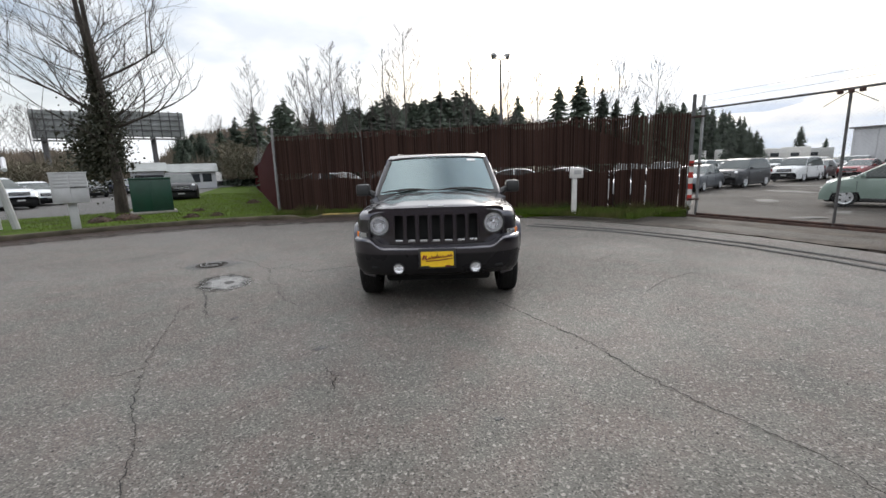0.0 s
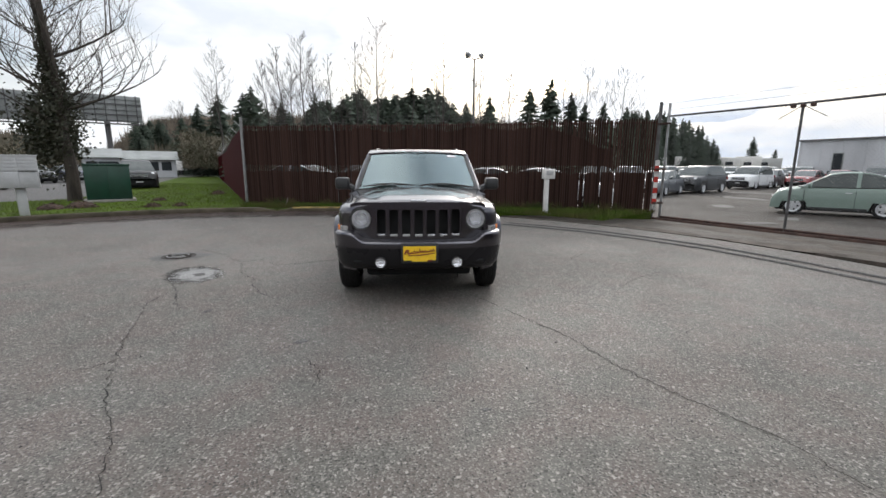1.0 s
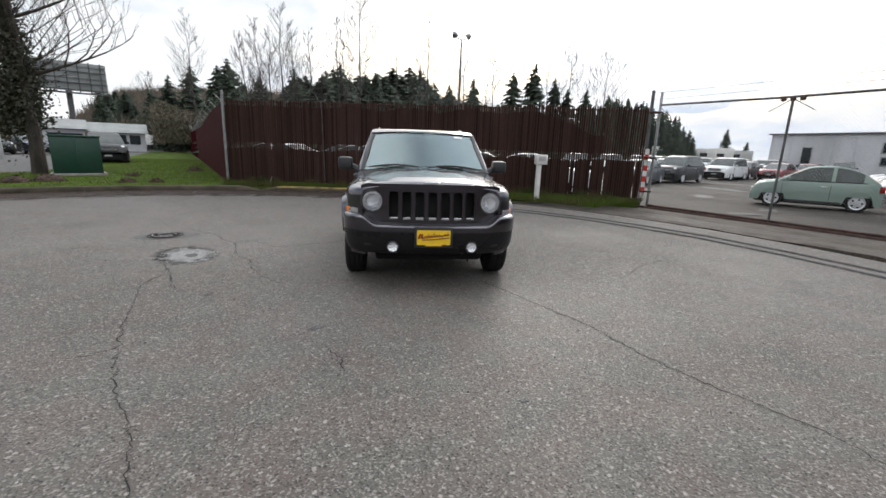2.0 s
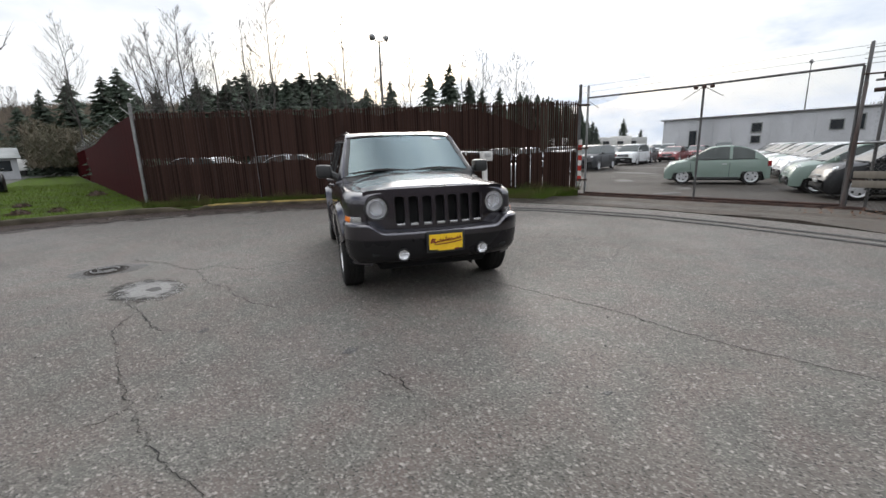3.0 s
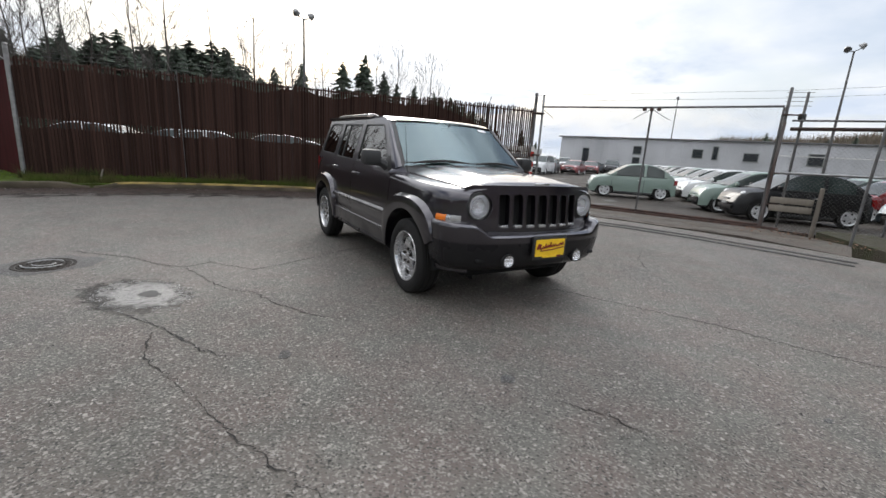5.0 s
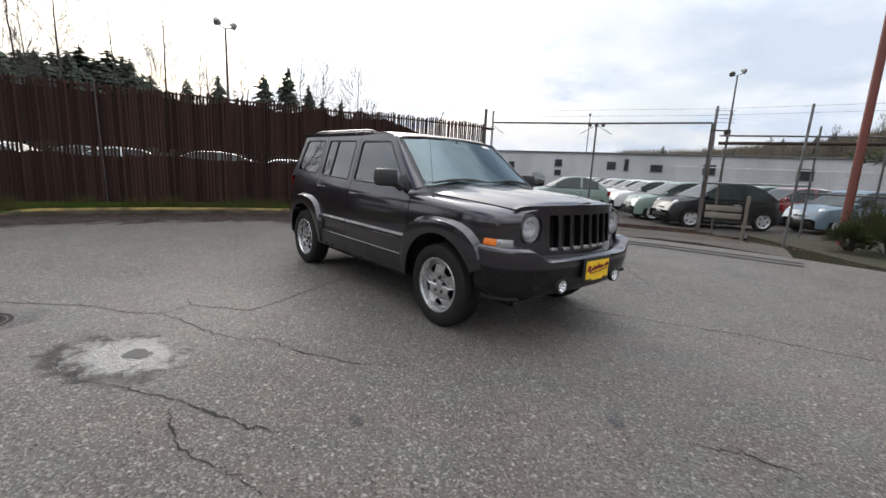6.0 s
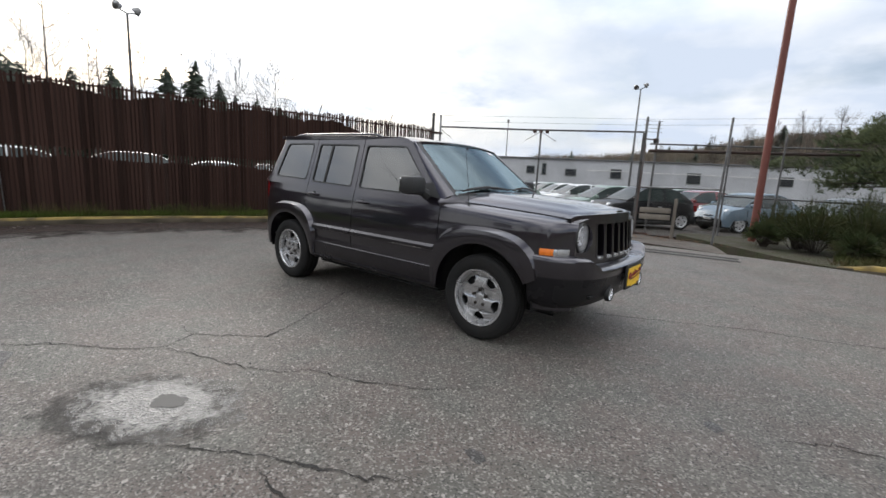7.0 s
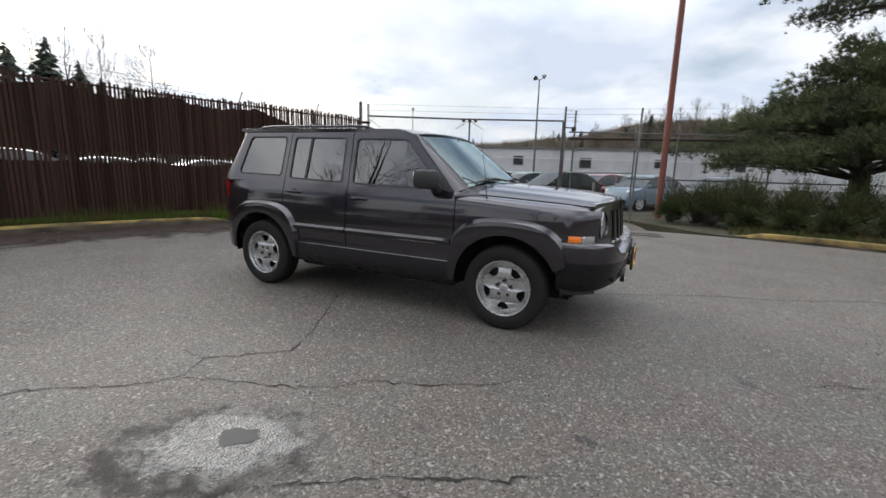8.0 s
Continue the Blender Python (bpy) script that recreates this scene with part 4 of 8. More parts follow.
    bm = BM(); q = FENCE_A + d * 1.55 + nrm * 0.35; tube(bm, [q + Vector((0, 0, 0.05)), q + Vector((0.07, 0.1, 0.36))], [0.018, 0.014], 6); tagged(part("broken_stake", bm, M["wood"]), "pale broken stake leaning in the grass", "stake")

    # red-brown return going back beside the lawn
    back = thing("return_fence", "red-brown slatted side fence running back beside the lawn", "fence", kind="structure")
    b = Vector((-24.5, 51.0, 0))
    dd = (b - FENCE_A)
    ln = dd.length
    dd.normalize()
    tn = math.atan2(dd.y, dd.x)
    bm = BM()
    w = 0.056
    v = [bm.verts.new(q) for q in ((-w, -0.006, 0), (w, -0.006, 0), (w, 0.006, 0), (-w, 0.006, 0), (-w, -0.006, 1), (w, -0.006, 1), (w, 0.006, 1), (-w, 0.006, 1))]
    for f in ((0, 1, 5, 4), (1, 2, 6, 5), (2, 3, 7, 6), (3, 0, 4, 7), (4, 5, 6, 7)):
        bm.faces.new([v[i] for i in f])
    me = finish(bm, "slat", M["slat_red"], 0)
    rest = BM()
    for i in range(int(ln / 0.112)):
        if i > 230:
            q = FENCE_A + dd * (0.08 + i * 0.112)
            z1 = 2.27 + rng.uniform(-0.015, 0.015)
            tube(rest, [q + Vector((0, 0, 0.06)), q + Vector((0, 0, z1))], 0.06, 4)
            continue
        q = FENCE_A + dd * (0.08 + i * 0.112)
        ob = new("slat", me); ob.parent = back
        top = 2.62 - 0.35 * smooth01((i * 0.112 - 4) / 14) + rng.uniform(-0.015, 0.015)
        ob.matrix_local = Matrix.Translation(q + Vector((0, 0, 0.06))) @ Matrix.Rotation(tn, 4, "Z") @ Matrix.Diagonal((1, 1, top - 0.06, 1))
    part("far_slats", rest, M["slat_red"], back, "", 0)["kind"] = "stuff"
    for i in range(16):
        q = FENCE_A + dd * (0.4 + i * 2.8) + Vector((0.1, 0, 0))
        bm = BM(); post(bm, q.x, q.y, 2.6, 0.03); part("post", bm, M["galv_dark"], back)
        bm = BM(); tube(bm, [q + Vector((0, 0, 2.55)), q + Vector((-0.32, 0, 2.86))], 0.013, 5); part("wire_arm", bm, M["galv"], back)
    for k in range(3):
        bm = BM(); tube(bm, [FENCE_A + Vector((-0.1 - 0.09 * k, 0, 2.66 + 0.085 * k)), b + Vector((-0.1 - 0.09 * k, 0, 2.36 + 0.085 * k))], 0.004, 3, False); part("barbed_wire", bm, M["galv"], back)
    bm = BM(); tube(bm, [FENCE_A + Vector((0.05, 0, 2.60)), b + Vector((0.05, 0, 2.25))], 0.02, 6); part("rail", bm, M["rust"], back)
    # pale scar on the panel beside the corner
    bm = BM(); box(bm, (FENCE_A.x - 0.35, FENCE_A.y + 0.98, 1.55), (FENCE_A.x - 0.31, FENCE_A.y + 1.0, 1.78)); part("scar", bm, M["white_paint"], back)


def build_gate():
    gate = thing("sliding_gate", "wide chain-link sliding gate on a rusty ground rail", "gate")
    g = M["galv"]
    up = Vector((0, 0, 1))
    A, B = GATE_A + GDIR * 0.12, GATE_B - GDIR * 0.1
    L = (B - A).length
    def at(s, z):
        return A + GDIR * s + up * z
    bm = BM(); tube(bm, [at(0, 2.77), at(L * 0.48, 2.755), at(L, 2.79)], 0.026, 8); part("top_rail", bm, M["galv_dark"], gate, "long grey steel top tube")
    bm = BM(); tube(bm, [at(0, -0.02), at(L, -0.03)], 0.03, 8); part("bottom_rail", bm, M["rust"], gate, "rusty bottom tube")
    for s in (0.0, 3.06, L):
        bm = BM(); tube(bm, [at(s, -0.09), at(s, 2.77)], 0.027, 8); part("upright", bm, M["galv_dark"], gate)
    for s0, z0, s1, z1 in ((3.06, 2.72, 2.62, 2.45), (3.06, 2.72, 3.5, 2.45), (0, 2.7, 0.35, 2.45)):
        bm = BM(); tube(bm, [at(s0, z0), at(s1, z1)], 0.008, 5); part("brace", bm, M["galv_dark"], gate)
    for s in (-0.18, 0.0, 0.18):
        bm = BM(); box(bm, at(3.06 + s, 2.70) - Vector((0.04, 0.04, 0.03)), at(3.06 + s, 2.70) + Vector((0.04, 0.04, 0.05)), 0.01)
        part("hanger_bracket", bm, M["rust"], gate, "rusty bracket under the top tube")
    bm = BM(); chain_link(bm, A.copy(), B.copy(), -0.02, 2.76); part("mesh", bm, M["galv"], gate, "woven wire mesh", 0)
    # ground rail
    rail = thing("gate_track", "rusty steel gate track lying on the ground", "gate track", kind="structure")
    bm = BM()
    for o in (0.0, 0.14):
        side = Vector((-GDIR.y, GDIR.x, 0)) * o
        a, b = GATE_A - GDIR * 0.3 - side - up * 0.12, GATE_B + GDIR * 0.3 - side - up * 0.12
        q = Vector((-GDIR.y, GDIR.x, 0)) * 0.03
        vs = [bm.verts.new(p) for p in (a - q, b - q, b + q, a + q)] + [bm.verts.new(p + up * 0.07) for p in (a - q * 0.5, b - q * 0.5, b + q * 0.5, a + q * 0.5)]
        for f in ((0, 1, 5, 4), (1, 2, 6, 5), (2, 3, 7, 6), (3, 0, 4, 7), (4, 5, 6, 7)):
            bm.faces.new([vs[i] for i in f])
    part("rail", bm, M["rust"], rail, "", 0)
    # gate posts
    p1 = thing("gate_post", "grey steel gate posts with a red and white striped guard", "post", tuple(GATE_A))
    bm = BM(); post(bm, -0.10, 0.06, 3.17, 0.045); part("post", bm, M["galv_dark"], p1)
    bm = BM(); post(bm, 0.06, -0.10, 3.12, 0.035); part("post", bm, g, p1)
    for i in range(9):
        bm = BM(); z = 0.18 + i * 0.155; box(bm, (-0.16, -0.03, z), (-0.04, -0.012, z + 0.155)); part("stripe", bm, M["red_paint"] if i % 2 else M["white_paint"], p1)
    for z in (0.35, 1.3, 2.55):
        bm = BM(); box(bm, (-0.15, -0.14, z), (0.12, 0.10, z + 0.05), 0.008); part("bracket", bm, M["rust"], p1)
    p2 = thing("gate_post", "leaning rusty and grey steel posts with barbed wire", "post", tuple(GATE_B))
    bm = BM(); post(bm, 0.0, 0.05, 3.22, 0.034, (0.02, 0.0)); part("post", bm, M["galv_dark"], p2)
    bm = BM(); post(bm, -0.12, 0.02, 2.45, 0.032, (0.10, 0.0)); part("rusty_post", bm, M["rust_grey"], p2, "grey post streaked with rust")
    bm = BM(); post(bm, 0.17, -0.22, 3.12, 0.029, (0.05, 0.0)); part("post", bm, M["galv_dark"], p2)
    for k in range(4):
        bm = BM(); z = 2.80 + 0.10 * k; tube(bm, [(-0.05, 0.10, z), (0.32, -0.30, z + 0.01)], 0.006, 4); part("wire", bm, M["galv_dark"], p2)
    bm = BM(); box(bm, (0.18, -0.25, 2.50), (0.34, -0.12, 2.64), 0.03); part("pulley_box", bm, M["black_plastic"], p2)
    for z in (0.5, 1.25, 2.6):
        bm = BM(); tube(bm, [(-0.08, 0.06, z), (0.24, -0.24, z)], 0.018, 6); part("tie", bm, M["rust"], p2)
    # counterbalance frame and fence going on past the gate
    fr = thing("gate_counterframe", "dark steel beams of the gate's tail over a wire fence", "fence")
    def past(s, z, o=0.0):
        return GATE_B + GDIR * s + Vector((-GDIR.y, GDIR.x, 0)) * o + up * z
    bm = BM(); a, b = past(0.1, 2.28), past(5.2, 2.36)
    tube(bm, [a, b], 0.042, 8); part("beam", bm, M["dark_beam"], fr, "dark rusty lower beam")
    bm = BM(); tube(bm, [past(0.1, 2.47), past(5.2, 2.50)], 0.022, 8); part("beam", bm, M["galv_dark"], fr)
    bm = BM(); tube(bm, [past(0.1, 1.26), past(2.2, 1.30)], 0.028, 8); part("rail", bm, g, fr)
    bm = BM(); tube(bm, [past(2.0, 1.12), past(12.0, 1.10)], 0.022, 8); part("rail", bm, M["galv_dark"], fr)
    for s, h in ((2.15, 2.72), (3.45, 2.78), (6.4, 2.4), (9.4, 2.4), (12.0, 2.4)):
        bm = BM(); q = past(s, 0, -0.05); post(bm, q.x, q.y, h, 0.025); part("post", bm, M["galv_dark"], fr)
    bm = BM(); chain_link(bm, past(0.2, 0), past(12.0, 0), -0.1, 2.2, 0.09, 0.002); part("mesh", bm, g, fr, "", 0)
    # pale boards and a short timber post at the fence foot
    bd = thing("board_stack", "two pale weathered boards wired to the fence foot", "board", tuple(past(0.42, 0.0, -0.14)), math.degrees(math.atan2(GDIR.y, GDIR.x)))
    for z in (0.36, 0.55):
        bm = BM(); box(bm, (-0.40, -0.015, z), (0.42, 0.015, z + 0.145), 0.006); part("board", bm, M["wood"], bd)
    q = past(0.93, 0, -0.2)
    bm = BM(); post(bm, q.x, q.y, 0.98, 0.045); tagged(part("timber_stake", bm, M["wood"]), "short weathered timber stake beside the fence", "post")
    bm = BM(); post(bm, 8.24, -0.42, 2.92, 0.026, (0.16, -0.02)); tagged(part("steel_post", bm, M["galv_dark"]), "free-standing grey steel post in rough grass", "post")
    bm = BM(); tube(bm, [(10.2, -1.07, 0), (10.21, -1.06, 5), (10.25, -1.05, 11)], [0.088, 0.080, 0.07], 16); tagged(part("utility_pole", bm, M["red_pole"]), "tall faded red utility pole", "pole")
    # keypad pedestal
    kp = thing("keypad_pedestal", "white gate keypad box on a square white post", "keypad", (3.53, 6.70, 0.08), 8)
    bm = BM(); box(bm, (-0.055, -0.055, 0), (0.055, 0.055, 1.05), 0.008); part("post", bm, M["white_paint"], kp)
    bm = BM(); box(bm, (-0.12, -0.10, 0.98), (0.20, 0.06, 1.24), 0.015); part("box", bm, M["white_paint"], kp)
    bm = BM(); box(bm, (-0.06, -0.108, 1.08), (0.14, -0.099, 1.19), 0.003); part("panel", bm, M["grey_box"], kp)
    bm = BM(); box(bm, (-0.10, -0.10, -0.02), (0.10, 0.10, 0.03), 0.006); part("base_plate", bm, M["grey_box"], kp)
    # wires over the yard
    for k, (a, b) in enumerate((((6.9, 7.2, 3.1), (12.0, -4, 3.25)), ((7.0, 7.4, 2.95), (12.0, -4, 3.1)))):
        bm = BM(); tube(bm, [a, [(p + q) / 2 - (0.08 if i == 2 else 0) for i, (p, q) in enumerate(zip(a, b))], b], 0.004, 3, False); tagged(part("overhead_wire", bm, M["galv_dark"]), "thin wire strung over the gate", "wire")


build_slat_fence()
build_gate()


# ---- the parked off-road wagon; front axle over the origin, front towards -y ----
WB, HUB = 2.635, 0.337
SIDE = [(0.20, 0.79), (0.34, 0.826), (0.50, 0.845), (0.62, 0.854), (0.70, 0.856), (0.80, 0.853), (0.89, 0.846), (0.965, 0.837), (0.995, 0.832), (1.02, 0.824), (1.065, 0.811), (1.2, 0.77)]


def half_width(y, z):
    w = lerp(SIDE, z)
    if y < -0.2:
        w -= 0.16 * ((-0.2 - y) / 0.6) ** 2
    if y < -0.52:
        w -= 0.085 * ((-0.52 - y) / 0.2) ** 2
    if y > 2.75:
        w -= 0.055 * ((y - 2.75) / 0.5) ** 2
    if y > 3.15:
        w -= 0.055 * ((y - 3.15) / 0.2) ** 2
    return w


def under_edge(y):
    for c in (0.0, WB):
        if abs(y - c) < 0.43:
            return HUB + math.sqrt(0.43 ** 2 - (y - c) ** 2)
    return 0.345


def columns(y0, y1, step=0.045):
    ys = [y0 + (y1 - y0) * i / max(1, round((y1 - y0) / step)) for i in range(max(1, round((y1 - y0) / step)) + 1)]
    for c in (0.0, WB):
        for a in range(-8, 9):
            q = c + 0.43 * math.sin(a / 8 * math.pi / 2) * 0.9999
            if y0 < q < y1:
                ys.append(q)
    return sorted(set(round(v, 4) for v in ys))


def side_panel(s, y0, y1, top, shoulder=False):
    """One outer panel of a flank, s = -1 or 1; shoulder: it rolls over at the top, as a wing does."""
    bm = BM()
    ys = columns(y0, y1)
    rows = 22
    grid_v = []
    for y in ys:
        zb, zt = under_edge(y), top(y)
        col = []
        for j in range(rows + 1):
            z = zb + (zt - zb) * j / rows
            x = half_width(y, z)
            # light crease under the belt, lower door moulding lines
            x -= 0.0
            x += 0.010 * smooth01((0.53 - z) / 0.012) * smooth01((y - 0.45) / 0.05) * smooth01((2.2 - y) / 0.05) if z > 0.36 else 0
            col.append((s * x, y, z))
        if shoulder:
            w = half_width(y, zt)
            edge = min(0.660 + 0.045 * smooth01((y + 0.68) / 0.99), w - 0.03)
            rise, run = bonnet_edge(y) - 0.005 - zt, min(0.10, w - edge)
            for a in (15, 30, 45, 60, 75):
                col.append((s * (w - run * (1 - math.cos(radians(a)))), y, zt + rise * 0.93 * math.sin(radians(a))))
            col.append((s * edge, y, zt + rise))
        grid_v.append([bm.verts.new(p) for p in col])
    for a, b in zip(grid_v, grid_v[1:]):
        for p, q, r, t in zip(a, a[1:], b[1:], b):
            bm.faces.new((p, q, r, t))
    edges = [e for e in bm.edges if e.is_boundary]
    ret = bmesh.ops.extrude_edge_only(bm, edges=edges)
    for v in ret["geom"]:
        if isinstance(v, bmesh.types.BMVert):
            v.co.x -= s * 0.018
    return bm


def bonnet_edge(y):
    return lerp([(-0.72, 0.968), (-0.6, 1.000), (-0.4, 1.016), (0.31, 1.054), (0.44, 1.060)], y)


def cabin_x(z):
    return 0.800 - (z - 1.09) * 0.315


def cabin_sheet(s, outer, holes, lift=0.0, back=0.03):
    bm = BM()
    return plate(bm, outer, holes, lambda y, z, d: Vector((s * (cabin_x(z) + lift - d), y, z)), back)


def build_jeep():
    car = thing("off_road_wagon", "dark grey metallic boxy compact SUV parked on worn asphalt", "car")
    pm, tr, bk = M["jeep"], M["jeep_trim"], M["black_plastic"]
    windows = {
        "front": rounded([(0.56, 1.076), (1.515, 1.092), (1.545, 1.512), (1.00, 1.503)], 0.035),
        "rear": rounded([(1.630, 1.096), (2.305, 1.118), (2.320, 1.530), (1.660, 1.518)], 0.035),
        "quarter": rounded([(2.415, 1.134), (3.045, 1.150), (2.955, 1.540), (2.425, 1.536)], 0.05),
    }
    for s in (-1, 1):
        wing = part("front_wing", side_panel(s, -0.70, 0.44, lambda y: 0.893 + 0.088 * (y + 0.7) / 1.14, True), pm, car)
        part("front_door_panel", side_panel(s, 0.448, 1.548, lambda y: 1.056 + 0.008 * y), pm, car)
        part("rear_door_panel", side_panel(s, 1.556, 2.348, lambda y: 1.056 + 0.008 * y), pm, car)
        part("rear_quarter", side_panel(s, 2.356, 3.34, lambda y: 1.058 + 0.008 * y), pm, car)
        # scuttle corner between wing and door
        def corner(u, v):
            a = Vector((0.695, 0.26, 1.040)).lerp(Vector((0.836, 0.450, 1.018)), u)
            b = Vector((0.752, 0.372, 1.100)).lerp(Vector((0.806, 0.462, 1.072)), u)
            p = a.lerp(b, v) + Vector((0.02, 0, 0)) * math.sin(math.pi * v) * u
            return Vector((s * p.x, p.y, p.z))
        bm = BM(); shell(bm, 8, 6, corner, (-s * 0.01, 0, -0.015)); part("scuttle_corner", bm, pm, car)
        bm = BM(); shell(bm, 20, 4, lambda u, v: Vector((s * (half_width(0.46 + 1.70 * u, 0.44) + [0.012, 0.020, 0.026, 0.024, 0.0][round(v * 4)]), 0.46 + 1.70 * u, 0.350 + [0.0, 0.02, 0.12, 0.146, 0.17][round(v * 4)])), (-s * 0.02, 0, 0)); part("lower_cladding", bm, tr, car, "dark lower door cladding")
        # cabin sides in three sheets
        fo = [(0.455, 1.056), (1.548, 1.066), (1.590, 1.592), (1.13, 1.584), (0.965, 1.548), (0.905, 1.515)]
        ro = [(1.556, 1.066), (2.350, 1.074), (2.368, 1.608), (1.598, 1.593)]
        qo = [(2.358, 1.074), (3.100, 1.080), (3.020, 1.590), (2.985, 1.614), (2.376, 1.608)]
        part("front_door_frame", cabin_sheet(s, fo, [windows["front"]]), pm, car)
        part("rear_door_frame", cabin_sheet(s, ro, [windows["rear"]]), pm, car)
        part("quarter_pillar", cabin_sheet(s, qo, [windows["quarter"]]), pm, car)
        def wrap(u, v):
            z = 1.078 + 0.505 * v
            p = Vector((cabin_x(z), 3.100 - 0.082 * v, z))
            k = (z - 0.62) / 0.94
            q = Vector((lerp([(0, 0.70), (0.45, 0.715), (1, 0.635)], k), lerp([(0, 3.36), (0.42, 3.37), (0.5, 3.33), (1, 3.08)], k), z))
            c = Vector((p.x, q.y - 0.035, z))
            r = p * (1 - u) ** 2 + c * 2 * u * (1 - u) + q * u * u
            return Vector((s * r.x, r.y, r.z))
        bm = BM(); shell(bm, 8, 8, wrap, (-s * 0.02, -0.01, 0)); part("rear_pillar", bm, pm, car, smooth=60)
        for key, lp in windows.items():
            cy, cz = sum(p[0] for p in lp) / len(lp), sum(p[1] for p in lp) / len(lp)
            inner = [(cy + (y - cy) * 0.962, cz + (z - cz) * 0.94) for y, z in lp]
            part("window_seal", cabin_sheet(s, lp, [inner], 0.003, 0.028), bk, car, "black rubber window seal")
            part("side_window", cabin_sheet(s, inner, [], -0.008, 0.005), M["door_glass"] if key == "front" else M["tint_glass"], car, "clear door glass" if key == "front" else "dark privacy glass")
        bm = BM(); plate(bm, [(2.075, 1.108), (2.100, 1.108), (2.105, 1.528), (2.080, 1.528)], [], lambda y, z, d: Vector((s * (cabin_x(z) + 0.002 - d), y, z)), 0.02)
        part("window_divider", bm, bk, car)
        # long protective moulding and the sill
        bm = BM()
        for y0, y1 in ((0.47, 1.545), (1.559, 2.17)):
            shell(bm, 12, 4, lambda u, v: Vector((s * (half_width(y0 + (y1 - y0) * u, 0.66) + [0.004, 0.022, 0.026, 0.024, 0.002][round(v * 4)]), y0 + (y1 - y0) * u, 0.632 + [0.0, 0.006, 0.022, 0.036, 0.056][round(v * 4)])), (-s * 0.02, 0, 0))
        part("door_moulding", bm, tr, car, "grey body-side moulding")
        bm = BM(); shell(bm, 14, 5, lambda u, v: Vector((s * (0.866 - 0.085 * v * v), 0.44 + 1.75 * u, 0.352 - 0.055 * v)), (-s * 0.04, 0, 0.01)); part("sill", bm, tr, car)
        # model lettering as plain bars
        for i in range(7):
            bm = BM(); y = 0.945 - i * 0.052; box(bm, (s * (half_width(y, 0.645) + 0.018), y, 0.640), (s * (half_width(y, 0.645) + 0.024), y - 0.033, 0.657)); part("badge_bar", bm, M["chrome"], car)
        # handles
        for y, z in ((1.40, 0.962), (2.20, 0.990)):
            h = BM()
            w = half_width(y, z) - 0.004
            tube(h, [(s * (w - 0.01), y - 0.085, z), (s * (w + 0.028), y - 0.06, z + 0.004), (s * (w + 0.034), y, z + 0.006), (s * (w + 0.028), y + 0.06, z + 0.004), (s * (w - 0.01), y + 0.085, z)], [0.012, 0.014, 0.015, 0.014, 0.012], 8)
            part("door_handle", h, tr, car, "dark door handle")
            # dark disc on the door, painted shade for the hollow behind the handle
            h = BM(); lathe(h, [(0.001, s * (w + 0.002)), (0.03, s * (w + 0.003)), (0.034, s * (w - 0.004))], 16, (0, y, z)); part("handle_recess", h, M["black_void"], car)
        # flared arches
        for c in (0.0, WB):
            def rim(u, v, c=c):
                a = radians(-4 + (158 if c == 0 else 188) * u)
                ca, sa = math.cos(a), math.sin(a)
                k = (abs(ca) ** 3.4 + max(0.0, sa) ** 3.4) ** (-1 / 3.4)
                ro = (0.492 if c == 0 else 0.486) * k * (1.0 + 0.12 * max(0, sa) ** 2)
                ro = min(ro, 0.60)
                r = 0.418 + (ro - 0.418) * [0.0, 0.05, 0.30, 0.62, 0.82, 1.0][round(v * 5)]
                y, z = c + r * ca, HUB + r * sa
                base = half_width(y, z)
                bulge = [0.0, 0.042, 0.047, 0.048, 0.045, 0.0][round(v * 5)]
                return Vector((s * (base + bulge - (0.03 if v == 0 else 0)), y, max(z, 0.35)))
            bm = BM(); grid(bm, 40, 5, rim); part("wheel_arch_flare", bm, pm, car, "dark grey arch flare", 40)
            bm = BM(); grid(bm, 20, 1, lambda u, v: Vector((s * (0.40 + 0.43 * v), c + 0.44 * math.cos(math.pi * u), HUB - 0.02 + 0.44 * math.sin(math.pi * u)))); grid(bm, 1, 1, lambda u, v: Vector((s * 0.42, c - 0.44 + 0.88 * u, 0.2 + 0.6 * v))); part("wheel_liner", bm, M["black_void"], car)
        # corner lamps
        for nm, y0, y1, m_, lab in (("turn_signal", -0.470, -0.575, "amber", "amber side marker lens"), ("corner_lamp", -0.577, -0.672, "silver", "clear corner lamp")):
            bm = BM(); shell(bm, 8, 4, lambda u, v: Vector((s * (half_width(y0 + (y1 - y0) * u, 0.78) + 0.007 + 0.006 * math.sin(math.pi * v)), y0 + (y1 - y0) * u, 0.728 + 0.064 * v)), (-s * 0.02, 0, 0)); part(nm, bm, M[m_], car, lab)
        # mirrors
        mir = BM(); box(mir, (s * 0.865, 0.57, 1.090), (s * 1.035, 0.73, 1.240), 0.035); mirror = part("door_mirror", mir, bk, car, "black folding door mirror")
        bm = BM(); tube(bm, [(s * 0.78, 0.62, 1.075), (s * 0.83, 0.64, 1.11), (s * 0.89, 0.66, 1.135)], [0.05, 0.04, 0.04], 8); part("mirror_arm", bm, bk, mirror)
        bm = BM(); plate(bm, rounded([(0.88, 1.105), (1.02, 1.105), (1.02, 1.225), (0.88, 1.225)], 0.025), [], lambda u, v, d: Vector((s * u, 0.733 + d, v)), -0.004); part("mirror_glass", bm, M["chrome"], mirror)
